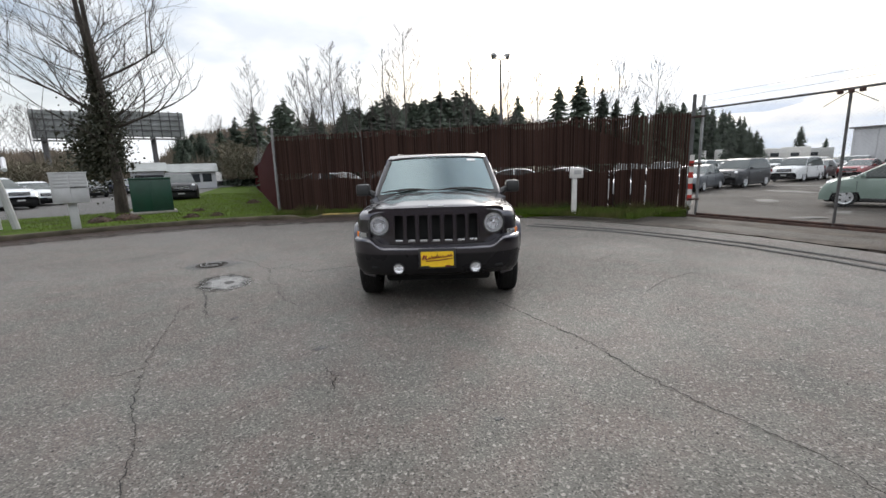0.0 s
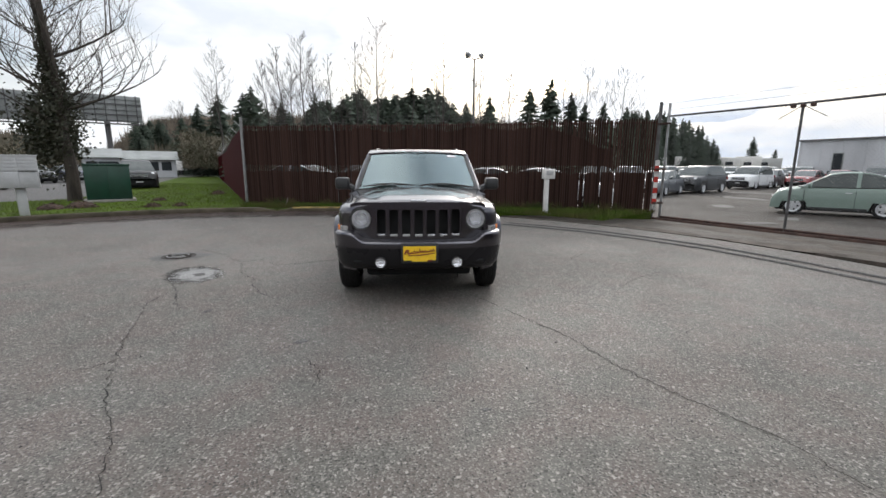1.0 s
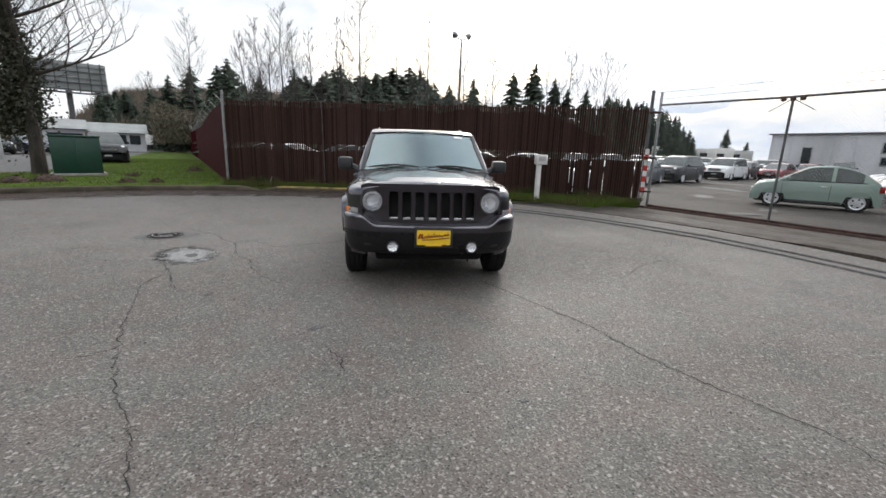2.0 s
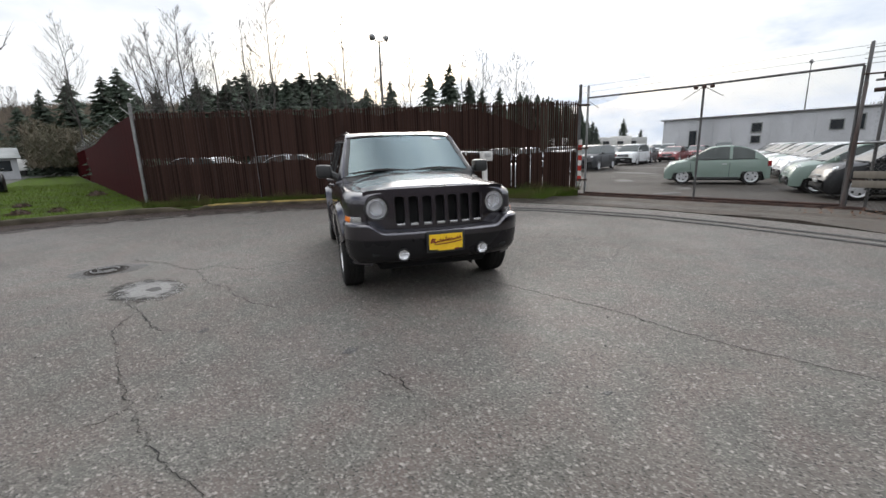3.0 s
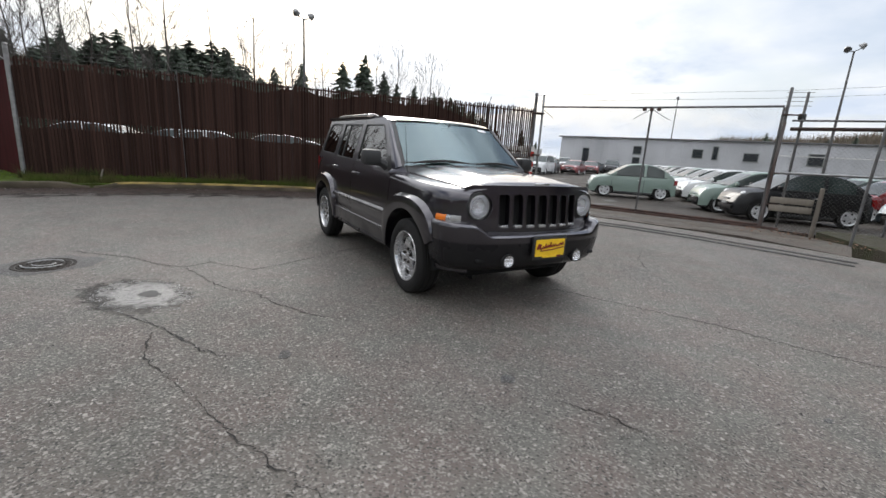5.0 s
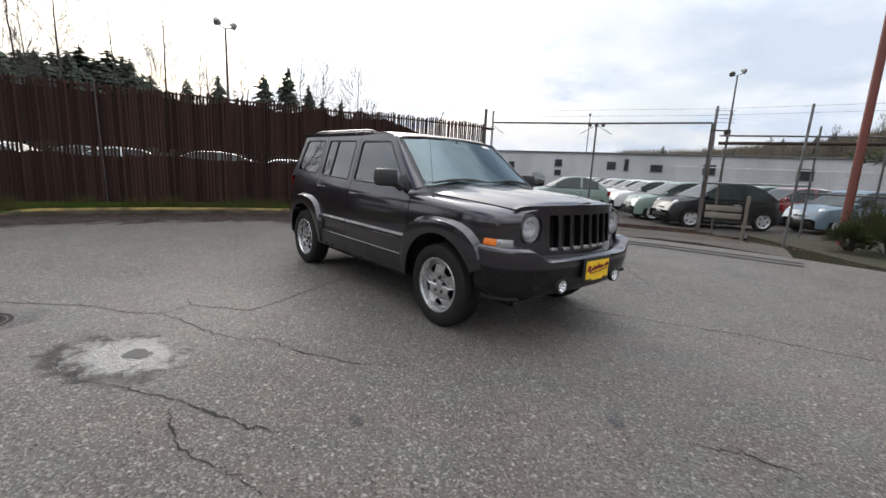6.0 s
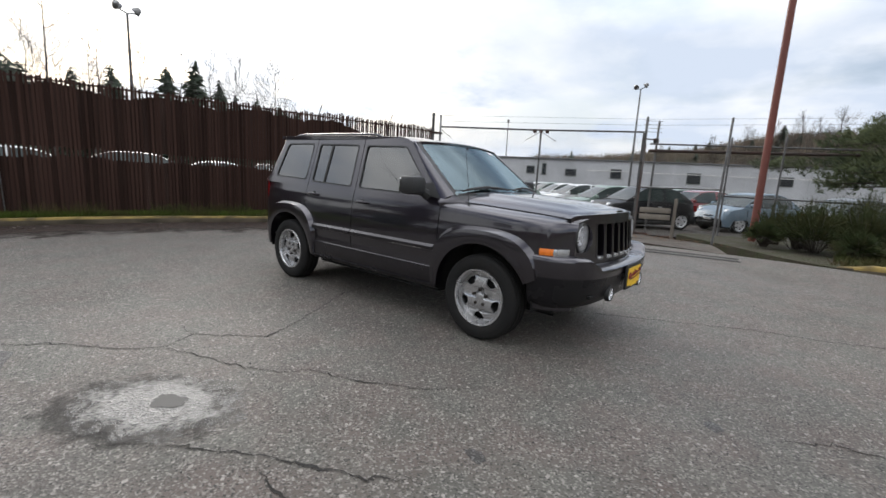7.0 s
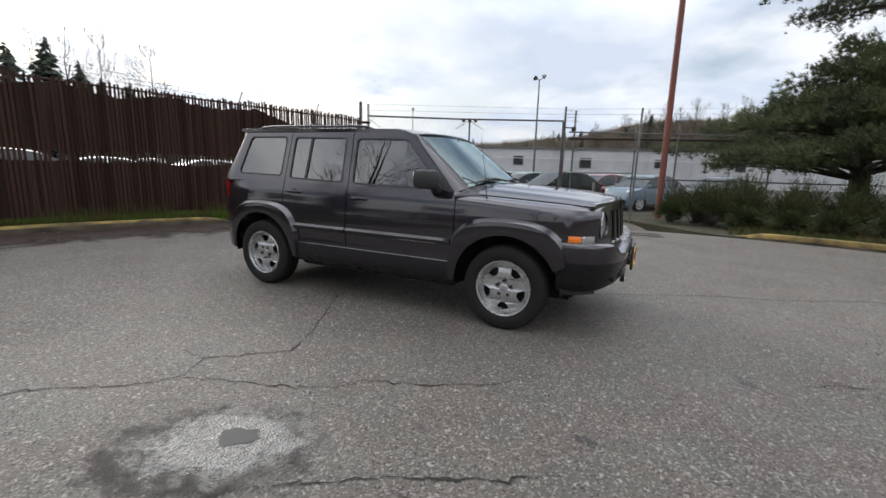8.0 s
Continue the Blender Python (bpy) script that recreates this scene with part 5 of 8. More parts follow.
        bm = BM(); plate(bm, [(0.47, 1.065), (0.60, 1.080), (0.70, 1.165), (0.585, 1.20)], [], lambda y, z, d: Vector((s * (cabin_x(z) + 0.004 - d), y, z)), 0.01); part("mirror_sail", bm, bk, mirror)
        # roof rail
        rl = BM()
        tube(rl, [(s * 0.575, 1.40, 1.585), (s * 0.575, 1.50, 1.616), (s * 0.575, 1.62, 1.626), (s * 0.572, 2.2, 1.637), (s * 0.568, 2.74, 1.642), (s * 0.566, 2.88, 1.634), (s * 0.565, 2.98, 1.60)], [0.012, 0.014, 0.013, 0.013, 0.013, 0.014, 0.012], 8)
        part("roof_rail", rl, tr, car, "grey roof rail")
        # rear lamps
        bm = BM(); shell(bm, 6, 6, lambda u, v: Vector((s * (half_width(3.19 + 0.15 * u, 0.95) + 0.006), 3.19 + 0.15 * u, 0.83 + 0.265 * v)), (-s * 0.02, 0, 0)); part("tail_lamp", bm, M["red_lens"], car, "red tail lamp")

    # bonnet
    def hood(u, v):
        y = -0.765 + 1.075 * v
        hw = 0.652 + 0.045 * v
        uu = 2 * u - 1
        zc = lerp([(-0.765, 1.022), (-0.745, 1.044), (-0.70, 1.058), (-0.4, 1.082), (0.31, 1.128)], y)
        z = zc - 0.022 * uu * uu - (0.034 + 0.016 * v) * abs(uu) ** 6 + 0.013 * smooth01((0.70 - abs(uu)) / 0.20) * smooth01(v * 3)
        return Vector((uu * hw, y + 0.085 * uu * uu * (1 - v), z))
    bm = BM(); shell(bm, 48, 30, hood, (0, 0.0, -0.02)); part("bonnet", bm, pm, car)
    bm = BM(); box(bm, (-0.075, -0.772, 1.040), (0.075, -0.764, 1.058), 0.003); part("maker_badge", bm, M["chrome"], car, "small bright maker's badge")
    # grille panel with seven slots and two round lamps
    def face(x, z, d):
        return Vector((x, -0.815 + 0.33 * abs(x) ** 2.2 * 1.05 + 0.10 * max(0, z - 0.75) + d, z))
    def brow(x):
        return 1.039 - 0.033 * x * x - 0.02 * max(0.0, (abs(x) - 0.6) / 0.08) ** 2
    bm = BM()
    side = 0.43
    grid(bm, 24, 3, lambda u, v: face(side * (2 * u - 1), 0.965 + (brow(side * (2 * u - 1)) - 0.965) * v, 0.0))
    grid(bm, 24, 2, lambda u, v: face(side * (2 * u - 1), 0.668 + 0.054 * v, 0.0))
    grid(bm, 40, 1, lambda u, v: face(0.675 * (2 * u - 1), brow(0.675 * (2 * u - 1)), 0.05 * v))
    grid(bm, 40, 1, lambda u, v: face(0.675 * (2 * u - 1), 0.668, 0.05 * v))
    mids = [(-3 + i) * 0.1215 for i in range(7)]
    bars = [-side] + [e for x in mids for e in (x - 0.041, x + 0.041)] + [side]
    for x0, x1 in zip(bars[::2], bars[1::2]):
        grid(bm, 3, 8, lambda u, v: face(x0 + (x1 - x0) * u, 0.722 + 0.243 * v, -0.006 * math.sin(math.pi * u)))
    for x in mids:
        for sg in (-1, 1):
            grid(bm, 1, 6, lambda u, v: face(x + sg * 0.041, 0.722 + 0.243 * v, 0.05 * u))
            for z, zs in ((0.722, 1), (0.965, -1)):
                arc = [bm.verts.new(face(x + sg * 0.041 - sg * 0.024 * (1 - math.sin(k * math.pi / 8)), z + zs * 0.024 * (1 - math.cos(k * math.pi / 8)), 0.001)) for k in range(5)]
                tip = bm.verts.new(face(x + sg * 0.041, z, 0.001))
                for k in range(4):
                    bm.faces.new((tip, arc[k], arc[k + 1]))
        for z in (0.722, 0.965):
            grid(bm, 3, 1, lambda u, v: face(x - 0.041 + 0.082 * u, z, 0.05 * v))
    for sx in (-1, 1):
        def around_lamp(u, v, sx=sx):
            a = 2 * math.pi * u
            ca, sa = math.cos(a), math.sin(a)
            reach = min((0.675 - 0.567) / ca if ca > 1e-6 else (side - 0.567) / ca if ca < -1e-6 else 9, (1.04 - 0.866) / sa if sa > 1e-6 else (0.668 - 0.866) / sa if sa < -1e-6 else 9)
            r = 0.106 + (max(reach, 0.1065) - 0.106) * v
            x = 0.567 + r * ca
            return face(sx * x, min(0.866 + r * sa, brow(x)), 0.0)
        grid(bm, 72, 3, around_lamp, True)
        grid(bm, 36, 1, lambda u, v: face(sx * (0.567 + 0.106 * math.cos(2 * math.pi * u)), 0.866 + 0.106 * math.sin(2 * math.pi * u), 0.05 * v), True)
    part("grille_panel", bm, pm, car, "charcoal grille panel with seven slots")
    # black sheet as the shade behind the slots
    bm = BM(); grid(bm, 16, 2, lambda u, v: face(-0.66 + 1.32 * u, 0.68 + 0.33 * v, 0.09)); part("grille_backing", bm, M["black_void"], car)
    for x in [(-3 + i) * 0.1215 for i in range(7)]:
        bm = BM(); box(bm, (x - 0.036, -0.828 + 0.34 * abs(x) ** 2.2, 0.706), (x + 0.036, -0.79 + 0.34 * abs(x) ** 2.2, 0.728), 0.006); part("slot_tab", bm, M["silver"], car)
    for sx in (-1, 1):
        c = face(sx * 0.567, 0.866, 0)
        bm = BM(); lathe(bm, [(0.092, 0.012), (0.096, -0.002), (0.106, -0.004), (0.110, 0.004), (0.108, 0.05)], 36, c, "y"); part("headlight_surround", bm, bk, car, "dark ring round the headlight")
        bm = BM(); lathe(bm, [(0.086, 0.004), (0.089, -0.006), (0.093, -0.007), (0.096, 0.004), (0.094, 0.04)], 36, c, "y"); ring = part("headlight_bezel", bm, M["silver"], car, "bright headlight rim")
        bm = BM(); lathe(bm, [(0.064, 0.016), (0.072, 0.006), (0.080, 0.003), (0.088, -0.003)], 36, c, "y"); part("reflector", bm, M["bowl"], ring, "bright headlight reflector")
        bm = BM(); lathe(bm, [(0.001, 0.060), (0.02, 0.056), (0.040, 0.042), (0.056, 0.026), (0.065, 0.014)], 36, c, "y"); part("reflector_dish", bm, M["lamp_mirror"], ring, "mirrored headlight dish")
        bm = BM(); lathe(bm, [(0.001, 0.010), (0.011, 0.012), (0.014, 0.03), (0.012, 0.05)], 16, c, "y"); part("bulb_shield", bm, M["chrome"], ring)
        bm = BM(); lathe(bm, [(0.0005, -0.022), (0.03, -0.021), (0.055, -0.018), (0.076, -0.012), (0.090, -0.003)], 32, c, "y"); part("lens", bm, M["clear_lens"], ring, "clear round headlight lens")

    # bumpers: a section swept round the nose or tail
    def bumper(front):
        bm = BM()
        prof = [(-0.16, 0.674), (-0.045, 0.669), (-0.020, 0.661), (-0.004, 0.648), (0.0, 0.630), (-0.002, 0.60), (-0.008, 0.57), (-0.018, 0.52), (-0.032, 0.455), (-0.060, 0.41), (-0.11, 0.375), (-0.30, 0.355)]
        def at(u, v):
            a = math.pi * u
            ca, sa = math.cos(a), math.sin(a)
            n = 0.60
            o, z = prof[round(v * (len(prof) - 1))]
            xx, yy = (0.855 + o * 0.55) * math.copysign(abs(ca) ** n, ca), abs(sa) ** n
            raise_ = 0.078 * smooth01((abs(xx) - 0.52) / 0.15) if z > 0.6 and front else 0
            if front:
                y = -0.40 - (0.505 + o) * yy
            else:
                xx *= 0.965
                y = 3.00 + (0.40 + o) * yy
            return Vector((xx, y, z + raise_))
        grid(bm, 56, len(prof) - 1, at)
        return bm
    # faces below the ledge get a black that paints in their shade
    def shade_low(bm):
        for f in bm.faces:
            f.material_index = 1 if f.calc_center_median().z < 0.605 else 0
        return bm
    fb = part("front_bumper", shade_low(bumper(True)), [pm, M["bumper_low"]], car, "dark grey front bumper, shade coloured black below")
    part("rear_bumper", shade_low(bumper(False)), [tr, M["bumper_low"]], car, "dark grey rear bumper, shade coloured black below")
    for sx in (-1, 1):
        c = Vector((sx * 0.372, -0.879, 0.462))
        bm = BM(); lathe(bm, [(0.046, -0.010), (0.056, -0.012), (0.060, 0.02)], 24, c, "y"); fog = part("fog_lamp", bm, bk, car, "round fog lamp")
        bm = BM(); lathe(bm, [(0.001, 0.004), (0.012, 0.008), (0.024, 0.006), (0.036, -0.002), (0.046, -0.009)], 24, c, "y"); part("reflector", bm, M["lamp_mirror"], fog)
        bm = BM(); box(bm, (sx * 0.46, -0.832, 0.452), (sx * 0.64, -0.78, 0.478), 0.006); part("bumper_slot", bm, M["black_void"], fb)
    # plate with a printed advert, its lettering as plain strokes
    bm = BM(); box(bm, (-0.172, -0.931, 0.464), (0.184, -0.912, 0.658), 0.006); plate_ob = part("number_plate_holder", bm, bk, car, "black plate frame")
    bm = BM(); plate(bm, rounded([(-0.150, 0.492), (0.162, 0.492), (0.162, 0.630), (-0.150, 0.630)], 0.008), [], lambda x, z, d: Vector((x, -0.934 + d, z)), 0.004); part("number_plate", bm, M["plate_yellow"], plate_ob, "yellow advert plate")
    bm = BM(); tube(bm, [(-0.135, -0.935, 0.553), (-0.118, -0.935, 0.595), (-0.10, -0.935, 0.588), (-0.108, -0.935, 0.566), (-0.09, -0.935, 0.552)], 0.0105, 4)
    for i in range(9):
        x0 = -0.082 + i * 0.026
        hgt = [0.020, 0.034, 0.022, 0.040, 0.022, 0.020, 0.006, 0.022, 0.024][i]
        tube(bm, [(x0, -0.935, 0.556 + 0.003 * i), (x0 + 0.012, -0.935, 0.556 + hgt + 0.003 * i), (x0 + 0.021, -0.935, 0.558 + 0.003 * i)], 0.0070, 4)
    tube(bm, [(-0.10, -0.935, 0.538), (0.02, -0.935, 0.545), (0.15, -0.935, 0.562)], 0.005, 4)
    part("print", bm, M["plate_red"], plate_ob)
    bm = BM(); box(bm, (-0.07, -0.938, 0.482), (0.08, -0.932, 0.498)); part("dealer_strip", bm, M["plate_yellow"], plate_ob)
    bm = BM(); box(bm, (0.085, -0.937, 0.484), (0.125, -0.932, 0.497)); part("dealer_mark", bm, M["plate_red"], plate_ob)

    # windscreen and its surround
    def screen(u, v, k=1.0):
        uu = 2 * u - 1
        w = 0.756 - 0.122 * v
        return Vector((uu * w * k, 0.380 + 0.555 * v - (0.12 - 0.05 * v) * (1 - uu * uu), 1.098 + 0.447 * v + 0.022 * (1 - uu * uu)))
    bm = BM(); shell(bm, 18, 8, lambda u, v: screen(u, v), (0, 0.006, -0.004)); part("windscreen", bm, M["ws_glass"], car, "clear windscreen reflecting the sky")
    def rim_loop(u0, v0, u1, v1, n=18):
        return [(u0 + (u1 - u0) * i / n, v0) for i in range(n)] + [(u1, v0 + (v1 - v0) * i / 6) for i in range(6)] + [(u1 + (u0 - u1) * i / n, v1) for i in range(n)] + [(u0, v1 + (v0 - v1) * i / 6) for i in range(6)]
    bm = BM(); plate(bm, rim_loop(0.0, 0.0, 1.0, 1.0), [rim_loop(0.030, 0.085, 0.970, 0.955)], lambda u, v, d: screen(u, v) + Vector((0, -0.004 + d, 0.003)), 0.003); part("windscreen_border", bm, bk, car, "black border of the windscreen")
    for s in (-1, 1):
        bm = BM(); shell(bm, 3, 10, lambda u, v: screen(1.0 if s > 0 else 0.0, v).lerp(Vector((s * (cabin_x(1.058 + 0.475 * v) + 0.004), 0.455 + 0.475 * v, 1.058 + 0.475 * v)), -0.12 + 1.12 * u) + Vector((s * 0.006, -0.012, 0.006)) * math.sin(math.pi * u), (-s * 0.01, 0.02, -0.01)); part("windscreen_pillar", bm, pm, car)
    bm = BM(); shell(bm, 24, 3, lambda u, v: (hood(u, 0.992) + Vector((0, 0, -0.008))).lerp(screen(u, 0.03) + Vector((0, -0.004, -0.002)), v), (0, 0, -0.02)); part("cowl", bm, bk, car)
    for x0, x1 in ((-0.62, -0.05), (0.02, 0.62)):
        bm = BM()
        pts = []
        for i in range(7):
            u = (x0 + (x1 - x0) * i / 6) / 0.72 * 0.5 + 0.5
            p = screen(u, 0.045 + 0.05 * math.sin(i / 6 * math.pi)); p.y -= 0.018; p.z += 0.014
            pts.append(p)
        tube(bm, pts, [0.008, 0.010, 0.012, 0.012, 0.011, 0.009, 0.006], 6); part("wiper", bm, bk, car, "black wiper arm and blade")
    bm = BM(); plate(bm, [(0.80, 0.865), (0.885, 0.865), (0.885, 0.925), (0.80, 0.925)], [], lambda u, v, d: screen(u, v) + Vector((0, -0.004 + d, 0.002)), 0.002); part("windscreen_sticker", bm, M["paper"], car, "white paper sticker")
    bm = BM(); tube(bm, [(0, 0.82, 1.54), (0, 0.80, 1.50)], 0.01, 6); box(bm, (-0.11, 0.785, 1.455), (0.11, 0.815, 1.51), 0.01); part("rear_view_mirror", bm, bk, car)

    # roof
    def roof(u, v):
        uu = math.copysign(1 - (1 - abs(2 * u - 1)) ** 1.7, 2 * u - 1)
        y = 0.905 + 2.20 * v - 0.06 * (1 - uu * uu) * (1 - 2 * v)
        w = 0.658 - 0.016 * (1 - v) * (1 - v)
        tail = smooth01((1 - v) / 0.05 + 0.3)
        z = 1.536 + 0.050 * smooth01(v / 0.10) + 0.006 * (1 - uu * uu) + (0.012 - 0.005 * smooth01(v / 0.10)) * (1 - abs(uu) ** 5) ** 0.6 * tail + 0.034 * v
        if 0.12 < v < 0.92 and abs(uu) < 0.75:
            z += 0.003 * (0.5 + 0.5 * math.cos(uu * 22))
        return Vector((uu * w, y, z))
    bm = BM(); shell(bm, 48, 30, roof, (0, 0, -0.03)); part("roof", bm, pm, car)
    # tail: gate, glass
    def gate(u, v):
        uu = 2 * u - 1
        w = lerp([(0, 0.70), (0.45, 0.715), (1, 0.635)], v)
        y = lerp([(0, 3.36), (0.42, 3.37), (0.5, 3.33), (1, 3.08)], v) + 0.05 * (1 - uu * uu)
        return Vector((uu * w, y, 0.62 + 0.94 * v))
    bm = BM(); shell(bm, 16, 16, gate, (0, -0.03, 0)); part("tailgate", bm, pm, car)
    bm = BM(); shell(bm, 12, 6, lambda u, v: gate(0.12 + 0.76 * u, 0.56 + 0.36 * v) + Vector((0, 0.006, 0.002)), (0, -0.006, 0)); part("rear_window", bm, M["tint_glass"], car, "dark rear window")
    # aerial
    bm = BM(); tube(bm, [(-0.775, 0.20, 1.025), (-0.775, 0.20, 1.05), (-0.778, 0.22, 1.22), (-0.785, 0.26, 1.50)], [0.012, 0.004, 0.0022, 0.0016], 6); part("aerial", bm, bk, car, "thin whip aerial")
    # core and floor, near-black so that deep shade lies in their colour
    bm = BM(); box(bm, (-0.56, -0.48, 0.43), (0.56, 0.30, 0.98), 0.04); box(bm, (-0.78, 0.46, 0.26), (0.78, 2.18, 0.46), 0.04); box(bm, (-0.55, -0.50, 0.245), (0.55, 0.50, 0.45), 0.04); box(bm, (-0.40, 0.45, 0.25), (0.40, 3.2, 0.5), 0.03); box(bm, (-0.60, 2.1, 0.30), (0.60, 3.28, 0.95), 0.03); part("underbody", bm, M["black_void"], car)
    for s in (-1, 1):
        bm = BM(); box(bm, (s * 0.77, 0.46, 0.40), (s * 0.80, 2.34, 1.09), 0.01); part("door_trim", bm, M["cabin"], car)
    bm = BM(); grid(bm, 2, 1, lambda u, v: Vector((-0.62 + 1.24 * u, 0.95 + 2.05 * v, 1.525))); part("headliner", bm, M["cabin"], car)
    # cabin fittings
    bm = BM(); shell(bm, 12, 6, lambda u, v: Vector(((2 * u - 1) * 0.70, 0.36 + 0.42 * v, 1.10 + 0.02 * math.sin(math.pi * v) - 0.10 * v ** 3)), (0, 0, -0.25)); part("dashboard", bm, M["cabin"], car, "dark dashboard")
    bm = BM()
    ring = [(0.36 + 0.185 * math.cos(a * math.pi / 10), 0.86 + 0.06 * math.sin(a * math.pi / 10), 1.02 + 0.175 * math.sin(a * math.pi / 10)) for a in range(21)]
    tube(bm, ring, 0.016, 6, False); tube(bm, [(0.36, 0.86, 1.02), (0.36, 0.70, 0.98)], [0.06, 0.03], 8); part("steering_wheel", bm, bk, car)
    for x in (-0.37, 0.37):
        for y in (1.28, 2.12):
            bm = BM(); box(bm, (x - 0.25, y - 0.28, 0.48), (x + 0.25, y + 0.22, 0.66), 0.05); box(bm, (x - 0.24, y + 0.12, 0.60), (x + 0.24, y + 0.27, 1.18), 0.06); box(bm, (x - 0.13, y + 0.17, 1.20), (x + 0.13, y + 0.26, 1.38), 0.04); part("seat", bm, M["cabin"], car, "dark grey cloth seat")

    # wheels
    def wheel(s, c, turn):
        bm = BM()
        x = s * 0.768
        lathe(bm, [(0.215, x - s * 0.10), (0.26, x - s * 0.105), (0.312, x - s * 0.095), (0.330, x - s * 0.08), (0.337, x - s * 0.055), (0.329, x - s * 0.052), (0.329, x - s * 0.042), (0.337, x - s * 0.039), (0.337, x - s * 0.006), (0.329, x - s * 0.003), (0.329, x + s * 0.006), (0.337, x + s * 0.009), (0.337, x + s * 0.042), (0.329, x + s * 0.045), (0.329, x + s * 0.055), (0.335, x + s * 0.058), (0.330, x + s * 0.082), (0.312, x + s * 0.097), (0.285, x + s * 0.104), (0.262, x + s * 0.105), (0.240, x + s * 0.100), (0.225, x + s * 0.090), (0.215, x + s * 0.088)], 56, (0, c, HUB))
        wh = part("wheel", bm, M["rubber"], car, "all-terrain tyre on a silver five-spoke wheel", smooth=25)
        bm = BM()
        lathe(bm, [(0.205, x - s * 0.09), (0.197, x + s * 0.03), (0.200, x + s * 0.075), (0.209, x + s * 0.093), (0.222, x + s * 0.096), (0.226, x + s * 0.09)], 48, (0, c, HUB))
        part("rim", bm, M["silver"], wh)
        holes = []
        for k in range(5):
            a = 2 * math.pi * k / 5 + turn
            def pt(r, da):
                return (r * math.cos(a + da), r * math.sin(a + da))
            holes.append(rounded([pt(0.122, -0.20), pt(0.171, -0.315), pt(0.178, 0.0), pt(0.171, 0.315), pt(0.122, 0.20), pt(0.116, 0.0)], 0.012, 3))
        outer = circle(0, 0, 0.207, 60)
        bm = BM()
        plate(bm, outer, holes, lambda u, v, d: Vector((x + s * (0.050 + 0.018 * math.sin(min(1, math.hypot(u, v) / 0.2) * math.pi) - 0.012 * (math.hypot(u, v) > 0.19) - d), c + u, HUB + v)), 0.014)
        part("spokes", bm, M["silver"], wh)
        for k in range(5):
            a = 2 * math.pi * (k + 0.5) / 5 + turn
            bm = BM(); lathe(bm, [(0.0135, x + s * 0.055), (0.0125, x + s * 0.074), (0.006, x + s * 0.079), (0.001, x + s * 0.079)], 8, (0, c + 0.060 * math.cos(a), HUB + 0.060 * math.sin(a))); part("lug_nut", bm, M["iron"], wh)
        bm = BM(); lathe(bm, [(0.036, x + s * 0.05), (0.034, x + s * 0.066), (0.028, x + s * 0.069), (0.001, x + s * 0.069)], 20, (0, c, HUB)); part("hub_cap", bm, M["silver"], wh)
        # near-black disc gives the wheel's openings their shade
        bm = BM(); lathe(bm, [(0.196, x + s * 0.005), (0.15, x + s * 0.012), (0.001, x + s * 0.018)], 24, (0, c, HUB)); part("brake_drum", bm, M["black_void"], wh)
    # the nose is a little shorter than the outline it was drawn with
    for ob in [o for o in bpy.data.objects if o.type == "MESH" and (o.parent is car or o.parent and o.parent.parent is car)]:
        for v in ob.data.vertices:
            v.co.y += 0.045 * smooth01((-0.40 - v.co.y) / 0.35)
    for s in (-1, 1):
        wheel(s, 0.0, 0.95)
        wheel(s, WB, 0.35)
    return car


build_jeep()


